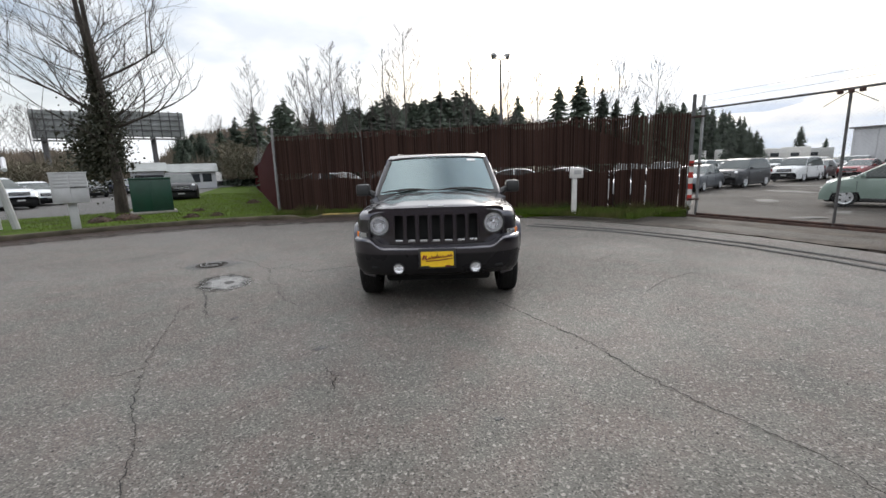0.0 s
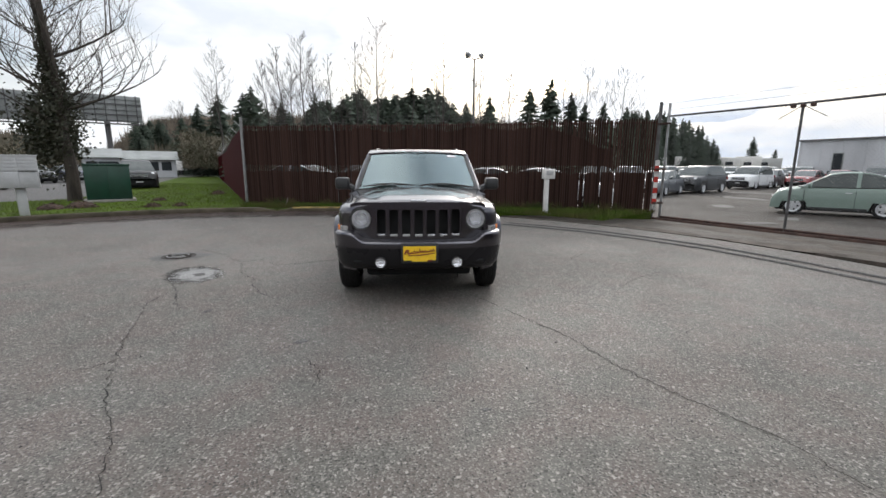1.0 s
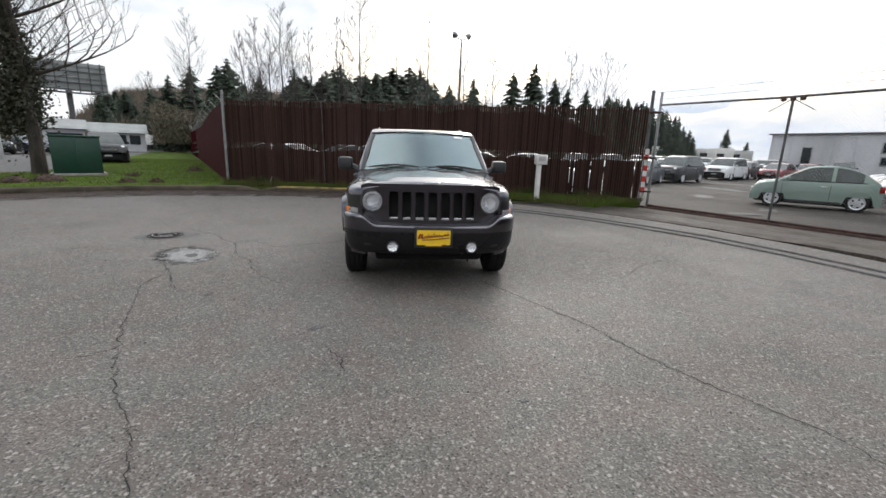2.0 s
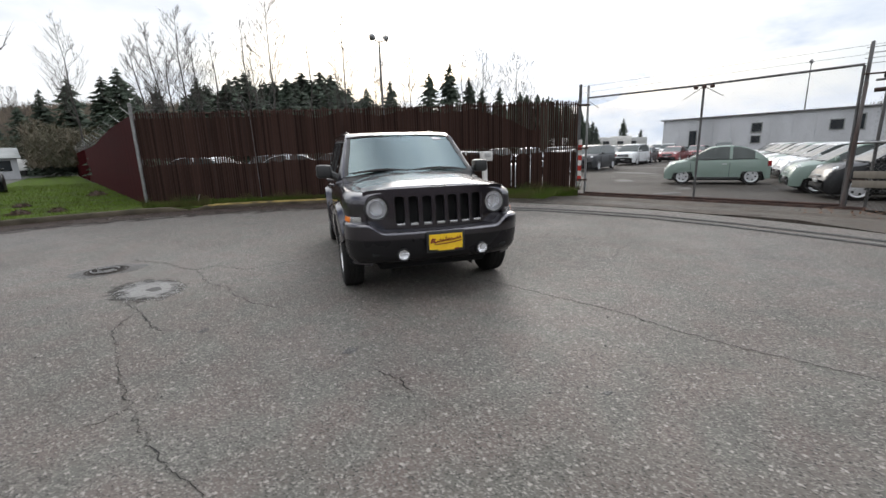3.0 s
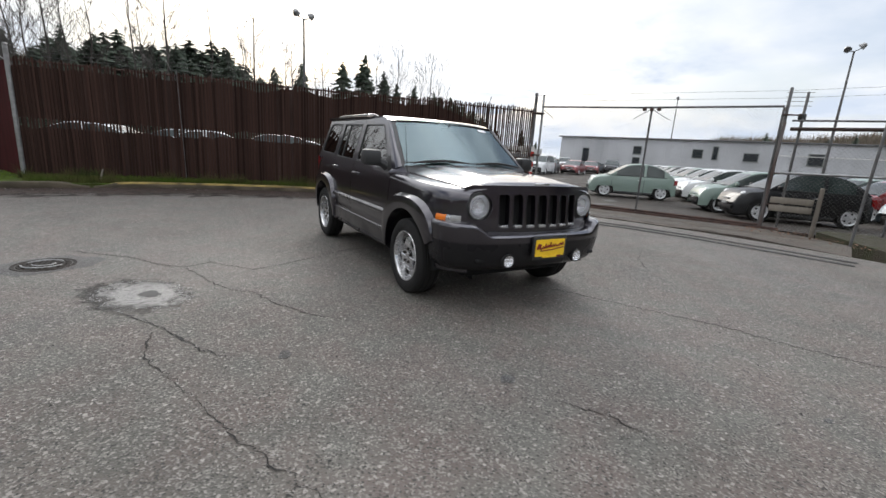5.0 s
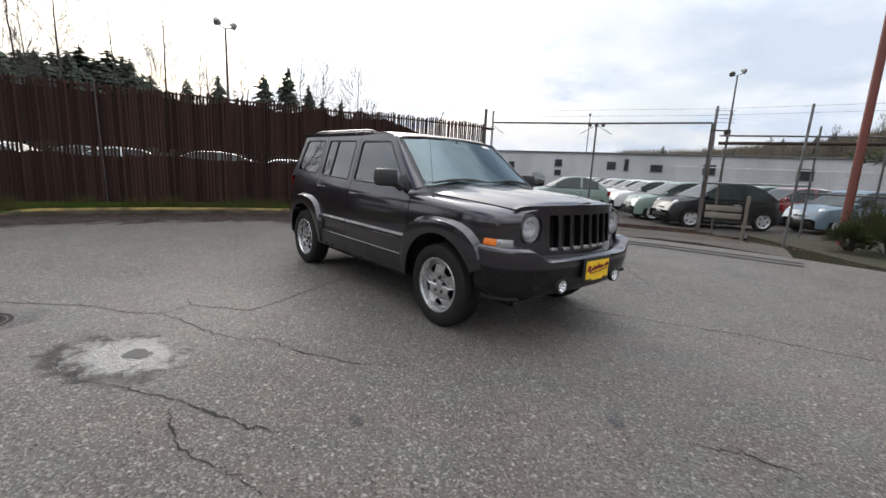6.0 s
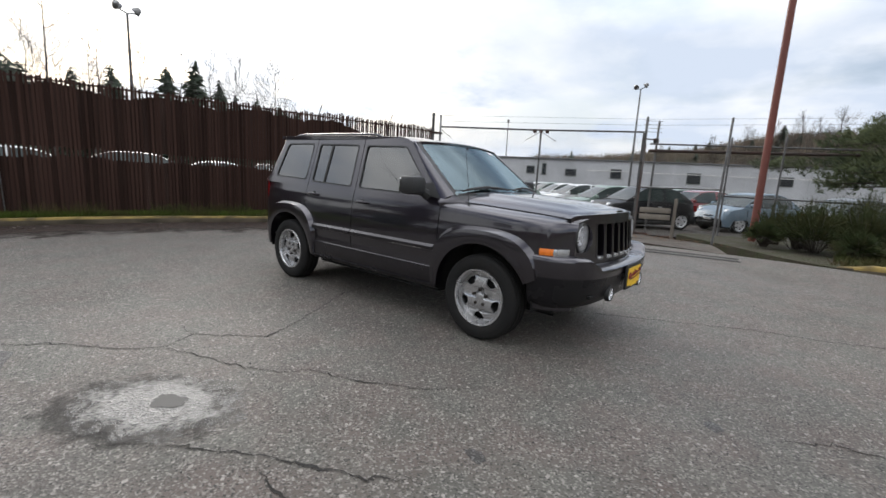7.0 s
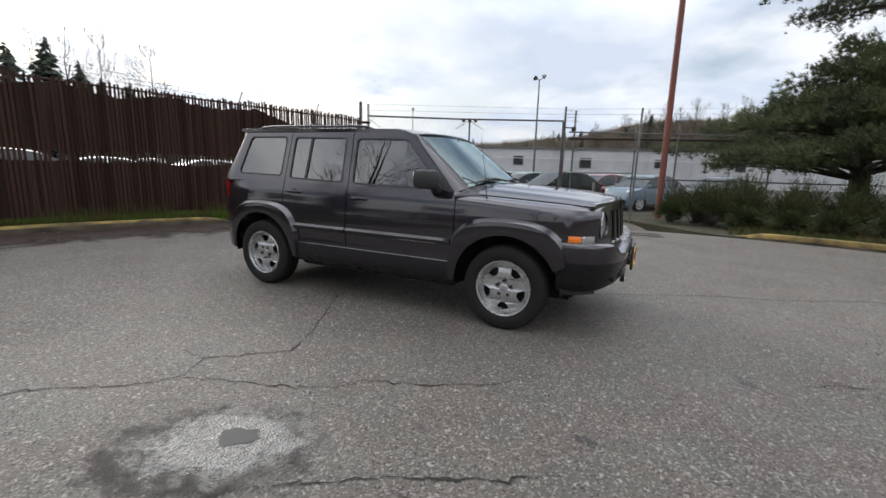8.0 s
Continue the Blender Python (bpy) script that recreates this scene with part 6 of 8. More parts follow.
# ---- parked cars of the yard and the street ----
def plain_car(name, label, spec, at, turn, group="cars in the storage yard"):
    """A parked car, nose towards -y, its middle over the origin."""
    L, Wd, H, belt, hood, y_ws, roof0, roof1, y_rs, nose, tail, rw, colour = spec
    c = thing(name, label, "car", at, turn, group)
    hl, hw = L / 2, Wd / 2
    wb0, wb1 = -hl + nose, hl - tail
    pm = colour

    def top(y):
        return lerp([(-hl, hood - 0.42), (-hl + 0.05, hood - 0.27), (-hl + 0.15, hood - 0.13), (-hl + 0.36, hood - 0.03), (-hl + 0.6, hood), (y_ws, belt), (min(y_rs, hl - 0.12), belt + 0.03), (hl - 0.02, belt - 0.10), (hl, belt - 0.3)], y)

    def wid(y):
        t = abs(y) / hl
        return hw * (1 - 0.17 * max(0, (t - 0.74) / 0.26) ** 2.2)

    bm = BM()
    cols = 40
    sect = [(-1.0, 0.0), (-1.0, 0.35), (-0.985, 0.75), (-0.93, 0.93), (-0.80, 1.0), (0, 1.035), (0.80, 1.0), (0.93, 0.93), (0.985, 0.75), (1.0, 0.35), (1.0, 0.0)]
    def skin(u, v):
        y = -hl + L * u
        k = sect[round(v * (len(sect) - 1))]
        zb = 0.23
        if k[1] < 0.1:
            for w in (wb0, wb1):
                if abs(y - w) < rw * 1.18:
                    zb = rw + math.sqrt((rw * 1.18) ** 2 - (y - w) ** 2)
        zt = top(y)
        z = zb + (zt - zb) * k[1]
        return Vector((k[0] * wid(y), y, z))
    grid(bm, cols, len(sect) - 1, skin)
    body = part("body", bm, pm, c)
    # cabin: one smooth shape, its glass and its shell as parts
    gw0, gw1 = hw * 0.90, hw * 0.72

    def arch(y):
        if y < roof0:
            return 0.90 * max(0.0, (y - y_ws) / (roof0 - y_ws)) ** 0.94
        if y > roof1:
            return 1.0 - max(0.0, min(1.0, (y - roof1) / (y_rs - roof1))) ** 2.3
        return 0.90 + 0.10 * math.sin(min(1.0, (y - roof0) / 0.5) * math.pi / 2)

    def rise(y):
        return max(0.0, sum(arch(y + o) for o in (-0.08, -0.04, 0, 0.04, 0.08)) / 5) if y_ws + 0.1 < y < y_rs - 0.1 else arch(y)
    ys = [y_ws + (y_rs - y_ws) * i / 26 for i in range(27)]
    cross = [(1.0, 0.0), (0.55, 0.50), (0.12, 0.90), (0.0, 0.955)]

    def cab(y):
        h = max(0.004, (H - belt + 0.02) * rise(y))
        full = H - belt
        pts = []
        for a, b in cross:
            x = gw0 - (gw0 - gw1) * (h / full) * (1 - a)
            pts.append((x, belt - 0.02 + h * b))
        x1 = pts[-1][0]
        pts += [(x1 * 0.93, belt - 0.02 + h * 0.985), (x1 * 0.5, belt - 0.02 + h * 1.0)]
        return [(-x, z) for x, z in pts] + [(0, belt - 0.02 + h * 1.005)] + [(x, z) for x, z in reversed(pts)]
    glz, shl = BM(), BM()
    mid = (y_ws + y_rs) / 2 + 0.12
    for a, b in zip(ys, ys[1:]):
        pa, pb, ym = cab(a), cab(b), (a + b) / 2
        for k in range(len(pa) - 1):
            e = min(k, len(pa) - 2 - k)
            side = e < 2 and y_ws + 0.28 < ym < y_rs - (0.30 if L > 4 else 0.42) and abs(ym - mid) > 0.05
            screen = e >= 3 and (ym < roof0 - 0.05 or ym > roof1 + 0.12)
            t = glz if side or screen else shl
            t.faces.new([t.verts.new(q) for q in ((pa[k][0], a, pa[k][1]), (pa[k + 1][0], a, pa[k + 1][1]), (pb[k + 1][0], b, pb[k + 1][1]), (pb[k][0], b, pb[k][1]))])
    for t in (glz, shl):
        bmesh.ops.remove_doubles(t, verts=t.verts, dist=0.0005)
    part("glazing", glz, M["car_glass"], c, "dark car glass")
    part("cabin_shell", shl, pm, c)
    for sx in (-1, 1):
        bm = BM(); lathe(bm, [(0.001, -0.085), (0.05, -0.075), (0.082, -0.045), (0.095, 0.0), (0.085, 0.06)], 16, (sx * hw * 0.70, -hl + 0.23, hood - 0.155), "y"); hlamp = part("headlight", bm, M["lamp_white"], c)
        bm = BM(); lathe(bm, [(0.088, -0.030), (0.104, -0.026), (0.108, 0.03)], 16, (sx * hw * 0.70, -hl + 0.23, hood - 0.155), "y"); part("lamp_ring", bm, M["hubcap"], hlamp)
        bm = BM(); lathe(bm, [(0.001, -0.03), (0.045, -0.02), (0.055, 0.02)], 12, (sx * hw * 0.66, -hl + 0.07, hood - 0.40), "y"); part("fog_lamp", bm, M["lamp_white"], c)
        bm = BM(); box(bm, (sx * (wid(0) - 0.02), wb0 + rw * 1.25, 0.20), (sx * (wid(0) + 0.006), wb1 - rw * 1.25, 0.30), 0.012); part("sill", bm, M["black_plastic"], c)
        bm = BM(); box(bm, (sx * (gw0 - 0.015), y_ws + 0.30, belt - 0.012), (sx * (gw0 + 0.012), y_rs - 0.30, belt + 0.010), 0.004); part("window_seal", bm, M["black_plastic"], c)
        for ys_ in (y_ws + 0.12, mid):
            bm = BM(); box(bm, (sx * hw * 0.975, ys_ - 0.006, 0.30), (sx * hw * 1.002, ys_ + 0.006, belt - 0.12)); part("door_seam", bm, M["black_void"], c)
        bm = BM(); box(bm, (sx * hw * 0.97, mid - 0.26, belt - 0.19), (sx * (hw * 0.99 + 0.02), mid - 0.10, belt - 0.165), 0.006); part("door_handle", bm, M["hubcap"], c)
        bm = BM(); box(bm, (sx * (hw - 0.14), hl - 0.12, belt - 0.28), (sx * (hw - 0.06), hl + 0.005, belt - 0.08), 0.015); part("tail_lamp", bm, M["red_lens"], c)
        bm = BM(); box(bm, (sx * (hw - 0.02), y_ws + 0.18, belt), (sx * (hw + 0.13), y_ws + 0.28, belt + 0.12), 0.03); part("mirror", bm, pm, c)
        for w in (wb0, wb1):
            bm = BM(); x = sx * (hw - 0.09)
            lathe(bm, [(rw * 0.66, x - sx * 0.1), (rw * 0.97, x - sx * 0.09), (rw, x - sx * 0.05), (rw, x + sx * 0.05), (rw * 0.95, x + sx * 0.085), (rw * 0.66, x + sx * 0.08)], 22, (0, w, rw))
            wh = part("wheel", bm, M["rubber"], c)
            bm = BM(); lathe(bm, [(rw * 0.74, x + sx * 0.07), (rw * 0.68, x + sx * 0.092), (rw * 0.56, x + sx * 0.062), (rw * 0.22, x + sx * 0.075), (0.001, x + sx * 0.078)], 22, (0, w, rw)); part("rim", bm, M["hubcap"], wh)
            # black discs on the rim are painted shade for its openings
            for k in range(5):
                a = k * 2 * math.pi / 5
                bm = BM(); lathe(bm, [(0.001, x + sx * 0.077), (rw * 0.10, x + sx * 0.077), (rw * 0.11, x + sx * 0.05)], 6, (0, w + rw * 0.42 * math.cos(a), rw + rw * 0.42 * math.sin(a))); part("rim_opening", bm, M["black_void"], wh)
    bm = BM(); box(bm, (-hw + 0.1, -hl + 0.15, 0.16), (hw - 0.1, hl - 0.15, 0.6), 0.05); part("underbody", bm, M["black_void"], c)
    bm = BM(); box(bm, (-hw * 0.6, -hl - 0.005, 0.30), (hw * 0.6, -hl + 0.06, 0.42), 0.02); part("intake", bm, M["black_void"], body)
    bm = BM(); box(bm, (-gw0 * 0.86, y_ws - 0.07, belt - 0.02), (gw0 * 0.86, y_ws + 0.05, belt + 0.018), 0.01); part("cowl", bm, M["black_plastic"], c)
    if L > 4:
        bm = BM(); box(bm, (-hw * 0.46, -hl - 0.006, hood - 0.34), (hw * 0.46, -hl + 0.10, hood - 0.16), 0.02); part("grille", bm, M["black_void"], body)
        for z in (hood - 0.30, hood - 0.25, hood - 0.20):
            bm = BM(); box(bm, (-hw * 0.45, -hl - 0.014, z - 0.008), (hw * 0.45, -hl + 0.02, z + 0.008), 0.004); part("grille_bar", bm, M["hubcap"], body)
    else:
        bm = BM(); box(bm, (-0.20, -hl - 0.012, hood - 0.315), (0.20, -hl + 0.06, hood - 0.295), 0.005); part("nose_bar", bm, M["hubcap"], body)
    bm = BM(); box(bm, (-0.17, -hl - 0.02, 0.44), (0.17, -hl + 0.02, 0.52), 0.01); part("plate", bm, M["grey_box"], body)
    return c


M["car_glass"] = mat("car_side_glass", (0.030, 0.040, 0.039), 0.06, col2=(0.050, 0.062, 0.060), bump=0, rough_var=0.02, spec=0.38)
PAINTS = {
    "mint": paint("mint_green_paint", (0.185, 0.245, 0.212), 0.0, 0.4, 0.0, 0.5, 0.08), "white": paint("white_car_paint", (0.60, 0.61, 0.61), 0.0, 0.4, 0.0, 0.5, 0.08),
    "black": paint("black_car_paint", (0.008, 0.008, 0.009), 0.0, 0.4, 0.05, 0.3, 0.05, 0.004), "blue": paint("pale_blue_paint", (0.135, 0.19, 0.24), 0.0, 0.45, 0.0, 0.4, 0.15),
    "red": paint("red_car_paint", (0.17, 0.008, 0.010), 0.1, 0.35, 0.05), "grey": paint("grey_car_paint", (0.085, 0.092, 0.10), 0.3, 0.35, 0.12, 0.4, 0.05, 0.02),
    "silver": paint("silver_car_paint", (0.42, 0.43, 0.44), 0.5, 0.35), "navy": paint("navy_car_paint", (0.012, 0.016, 0.045), 0.2, 0.32, 0.1, 0.6, 0.05, 0.01), "dark": paint("charcoal_car_paint", (0.014, 0.015, 0.017), 0.2, 0.33, 0.1, 0.35, 0.05, 0.006),
}


def spec(kind, colour):
    t = {
        "city": (3.55, 1.63, 1.49, 0.97, 0.92, -0.98, -0.20, 0.42, 1.64, 0.66, 0.60, 0.312),
        "sedan": (4.6, 1.80, 1.45, 0.95, 0.92, -1.10, -0.20, 0.55, 1.62, 0.95, 1.0, 0.32),
        "suv": (4.75, 1.88, 1.74, 1.10, 1.06, -1.20, -0.40, 1.45, 2.22, 0.92, 0.95, 0.37),
        "pickup": (5.2, 1.90, 1.72, 1.10, 1.08, -1.20, -0.42, 0.42, 0.90, 0.95, 1.15, 0.37),
    }[kind]
    return (*t, PAINTS[colour])


def heading(front, rear):
    """Where a car stands whose front and rear wheels stand so: middle and turn."""
    f, r = Vector(front), Vector(rear)
    d = (f - r).normalized()
    return ((f.x + r.x) / 2, (f.y + r.y) / 2), math.degrees(math.atan2(d.y, d.x)) + 90


def build_cars():
    made = {}

    def put(kind, colour, x, y, turn, label, group="cars in the storage yard", z=None):
        z = yard_z(x, y) if z is None else z
        key = (kind, colour, group)
        if key in made:
            ob = copy_thing(made[key], pose(x, y, z, 0, 0, turn))
            return tagged(ob, label)
        made[key] = plain_car({"city": "city_car", "sedan": "sedan", "suv": "sport_utility_car", "pickup": "pickup_truck"}[kind], label, spec(kind, colour), (x, y, z), turn, group)
        return made[key]
    (x, y), t = heading((13.77, 10.02), (15.42, 8.42))
    put("city", "mint", x, y, t, "mint green small hatchback parked apart on wet asphalt")
    # the row behind it, noses towards the gate
    step = Vector((1.32, 1.72))
    order = ["black", "mint", "white", "white", "mint", "white", "black", "mint", "white", "grey", "white"]
    h = Vector((math.sin(radians(-t)), -math.cos(radians(t))))
    f0 = Vector((12.35, 3.25))
    d = Vector((-0.829, 0.560))
    for i, colour in enumerate(order):
        # two stand close to the gate, the rest behind the car that stands apart
        m = f0 + step * i - d * 1.15 if i < 2 else Vector((16.4, 7.9)) + Vector((2.0, 1.75)) * (i - 2) - d * 1.77
        put("city", colour, m.x, m.y, t + [2, -1, 1, 0, 3, -2, 1, 0, 2, -1, 0][i], f"{colour if colour != 'mint' else 'mint green'} small hatchback in a tight parked row")
    # second row behind
    for i, colour in enumerate(["mint", "white", "mint", "grey", "white", "mint", "white", "black"]):
        m = f0 + step * (i + 0.4) - d * 7.2
        put("city", colour, m.x, m.y, t + (-1) ** i * 2, f"{colour if colour != 'mint' else 'mint green'} small hatchback in the second row")
    put("city", "blue", 16.5, -0.45, t + 6, "pale blue small hatchback behind the wire fence")
    put("city", "red", 18.9, 1.7, t + 3, "red small hatchback behind the wire fence")
    put("city", "grey", 19.5, -3.4, t + 3, "grey small hatchback behind the wire fence")
    # cars along the far side of the yard
    put("sedan", "grey", 14.6, 20.4, -48, "grey sedan parked in the yard")
    put("suv", "dark", 18.6, 22.6, -56, "dark grey sport utility car parked in the yard")
    put("suv", "white", 26.2, 27.6, -58, "white family car parked in the yard")
    put("sedan", "dark", 29.6, 29.9, -52, "dark sedan parked in the yard")
    put("sedan", "red", 32.6, 29.4, -60, "red sedan parked in the yard")
    put("sedan", "grey", 44.0, 36.5, 60, "small dark grey sedan by the building")
    for i, (k, colour) in enumerate([("sedan", "white"), ("sedan", "silver"), ("suv", "grey"), ("sedan", "white"), ("suv", "silver"), ("sedan", "dark"), ("sedan", "silver"), ("suv", "white"), ("sedan", "red"), ("suv", "dark"), ("sedan", "white")]):
        put(k, colour, 22 + i * 3.0, 45 - i * 0.6, -40 - 3 * (i % 4), f"{colour} car in the far row of the yard")
    for j, (x0, y0, n) in enumerate(((17, 36, 9), (20, 54, 14), (19, 63, 16))):
        for i in range(n):
            k, colour = [("suv", "dark"), ("sedan", "white"), ("sedan", "grey"), ("suv", "silver"), ("sedan", "dark"), ("sedan", "red"), ("suv", "white"), ("sedan", "silver")][(i * 3 + j) % 8]
            if j == 0 and 25 < x0 + i * 3.1 < 36:
                continue
            put(k, colour, x0 + i * 3.1, y0 - i * 0.5, -44 - 4 * (i % 3), f"{colour} car in the crowded rows of the yard")
    # cars standing just behind the slat fence
    fd = (FENCE_B - FENCE_A).normalized()
    back = Vector((-fd.y, fd.x, 0))
    for i, (colour, along, behind) in enumerate((("silver", 0.6, 3.4), ("dark", 5.7, 3.3), ("white", 10.2, 3.5), ("white", 3.1, 5.9), ("silver", 8.2, 5.8), ("grey", 1.7, 8.3), ("white", 6.4, 8.2))):
        p = FENCE_A + fd * along + back * behind
        put("sedan", colour, p.x, p.y, math.degrees(math.atan2(fd.y, fd.x)) + [84, 93, 88, 95, 86, 92, 89][i], f"{colour} car parked along the back of the slat fence")
    # street on the other side of the lawn
    g = "cars along the street"
    put("pickup", "black", -16.9, 22.6, 33, "dark pickup truck facing the turning circle", g, -0.01)
    put("sedan", "white", -25.3, 21.5, 62, "white sedan parked along the street", g, -0.01)
    put("suv", "white", -27.0, 19.0, 62, "white sport utility car parked along the street", g, -0.01)
    put("pickup", "silver", -24.6, 18.4, 70, "silver pickup truck parked along the street", g, -0.01)
    put("sedan", "navy", -29.0, 33.5, 55, "navy sedan parked along the street", g, -0.01)
    put("sedan", "dark", -30.0, 31.2, 55, "dark sedan parked along the street", g, -0.01)
    put("sedan", "navy", -27.5, 36.0, 50, "navy sedan parked further along the street", g, -0.01)


build_cars()


# ---- trees, bushes, grass ----
def branchy(bm, p, d, length, r, depth, rng, spread=0.55, up=0.12, sides=5, kids=3, thin=0.005):
    """A limb that tapers and forks."""
    n = 3 if depth > 0 else 2
    pts, radii = [p], [r]
    q, dd = p.copy(), d.copy()
    for i in range(n):
        dd = (dd + Vector((rng.gauss(0, 0.16), rng.gauss(0, 0.16), up * 0.4 + rng.gauss(0, 0.06)))).normalized()
        q = q + dd * (length / n)
        pts.append(q.copy()); radii.append(r * (1 - 0.62 * (i + 1) / n))
    tube(bm, pts, radii, sides if depth > 1 else 3, False)
    if depth <= 0:
        return
    for k in range(kids):
        t = rng.uniform(0.35, 1.0)
        i = min(n - 1, int(t * n))
        b = pts[i].lerp(pts[i + 1], t * n - i)
        side = Vector((rng.gauss(0, 1), rng.gauss(0, 1), rng.gauss(0, 0.4))).normalized()
        nd = (dd * (1 - spread) + side * spread + Vector((0, 0, up))).normalized()
        branchy(bm, b, nd, length * rng.uniform(0.5, 0.75), max(r * 0.45, thin), depth - 1, rng, spread, up, 4, kids, thin)


def bare_tree(name, label, at, h, seed, r=None, material="bark_pale", limbs=26, turn=0.0, lean=0.0, width=0.28, depth=2, start=0.25, rise=(0.5, 1.25), kids=4, thin=0.0085):
    rng = random.Random(seed)
    t = thing(name, label, "tree", at, turn)
    r = r or h * 0.010
    bm = BM()
    pts = [Vector((lean * h * (i / 8) + rng.gauss(0, h * 0.006), rng.gauss(0, h * 0.006), h * i / 8)) for i in range(9)]
    tube(bm, pts, [r * (1 - 0.93 * (i / 8)) for i in range(9)], 7)
    part("trunk", bm, M[material], t)
    bm = BM()
    for k in range(limbs):
        f = start + (0.98 - start) * (k + rng.random()) / limbs
        i = min(7, int(f * 8))
        b = pts[i].lerp(pts[i + 1], f * 8 - i)
        a = rng.uniform(0, 2 * math.pi)
        d = Vector((math.cos(a), math.sin(a), rng.uniform(*rise))).normalized()
        branchy(bm, b, d, h * width * (1.14 - f) * rng.uniform(0.7, 1.25), max(r * 0.27 * (1.1 - f), thin * 1.6), depth, rng, 0.40, 0.28, 4, kids, thin)
    part("crown", bm, M[material], t, "bare twigs")["kind"] = "stuff"
    return t


def fir_tree(name, label, at, h, seed, w=0.22, turn=0.0):
    """A conifer: whorls of drooping boughs hung with needle tufts, ragged in outline."""
    rng = random.Random(seed)
    t = thing(name, label, "tree", at, turn)
    bm = BM(); tube(bm, [(0, 0, -0.1), (0, 0, h * 0.5), (0, 0, h)], [h * 0.014, h * 0.009, h * 0.002], 7); part("trunk", bm, M["bark"], t)
    bm = BM()
    z = h * 0.10
    while z < h * 0.99:
        f = z / h
        reach = 1.45 * h * w * (1 - f) ** 0.85 + 0.02 * h * (1 - f) + 0.008 * h
        for k in range(7 if f < 0.8 else 5):
            a = rng.uniform(0, 2 * math.pi)
            ln = reach * rng.uniform(0.55, 1.12)
            d = Vector((math.cos(a), math.sin(a), 0))
            e = Vector((-d.y, d.x, 0))
            m = max(3, int(ln / (h * 0.035)))
            for j in range(m):
                s = (j + rng.random()) / m
                c = d * (ln * s) + Vector((0, 0, z - 0.42 * ln * s + 0.16 * ln * s * s + rng.gauss(0, 0.003 * h)))
                sz = min(h * 0.034, reach * 0.42 + 0.003 * h) * (1.15 - 0.5 * s) * rng.uniform(0.7, 1.3)
                tip = c + d * sz * 1.2 + Vector((rng.gauss(0, sz * 0.3), rng.gauss(0, sz * 0.3), -sz * 0.5))
                for sg in (1, -1):
                    bm.faces.new((bm.verts.new(c - d * sz * 0.4), bm.verts.new(c + e * sg * sz * rng.uniform(0.5, 1.0) + Vector((0, 0, -sz * rng.uniform(0.1, 0.7)))), bm.verts.new(tip)))
                bm.faces.new((bm.verts.new(c + Vector((0, 0, sz * 0.5))), bm.verts.new(c - e * sz * 0.5 + Vector((0, 0, -sz * 0.5))), bm.verts.new(tip)))
        z += h * 0.020
    part("crown", bm, M["needle"], t, "dark green drooping boughs", 0)["kind"] = "stuff"
    return t


def around(az, dist, eye=(-1.5, -3.5)):
    return (eye[0] + dist * math.sin(radians(az)), eye[1] + dist * math.cos(radians(az)))


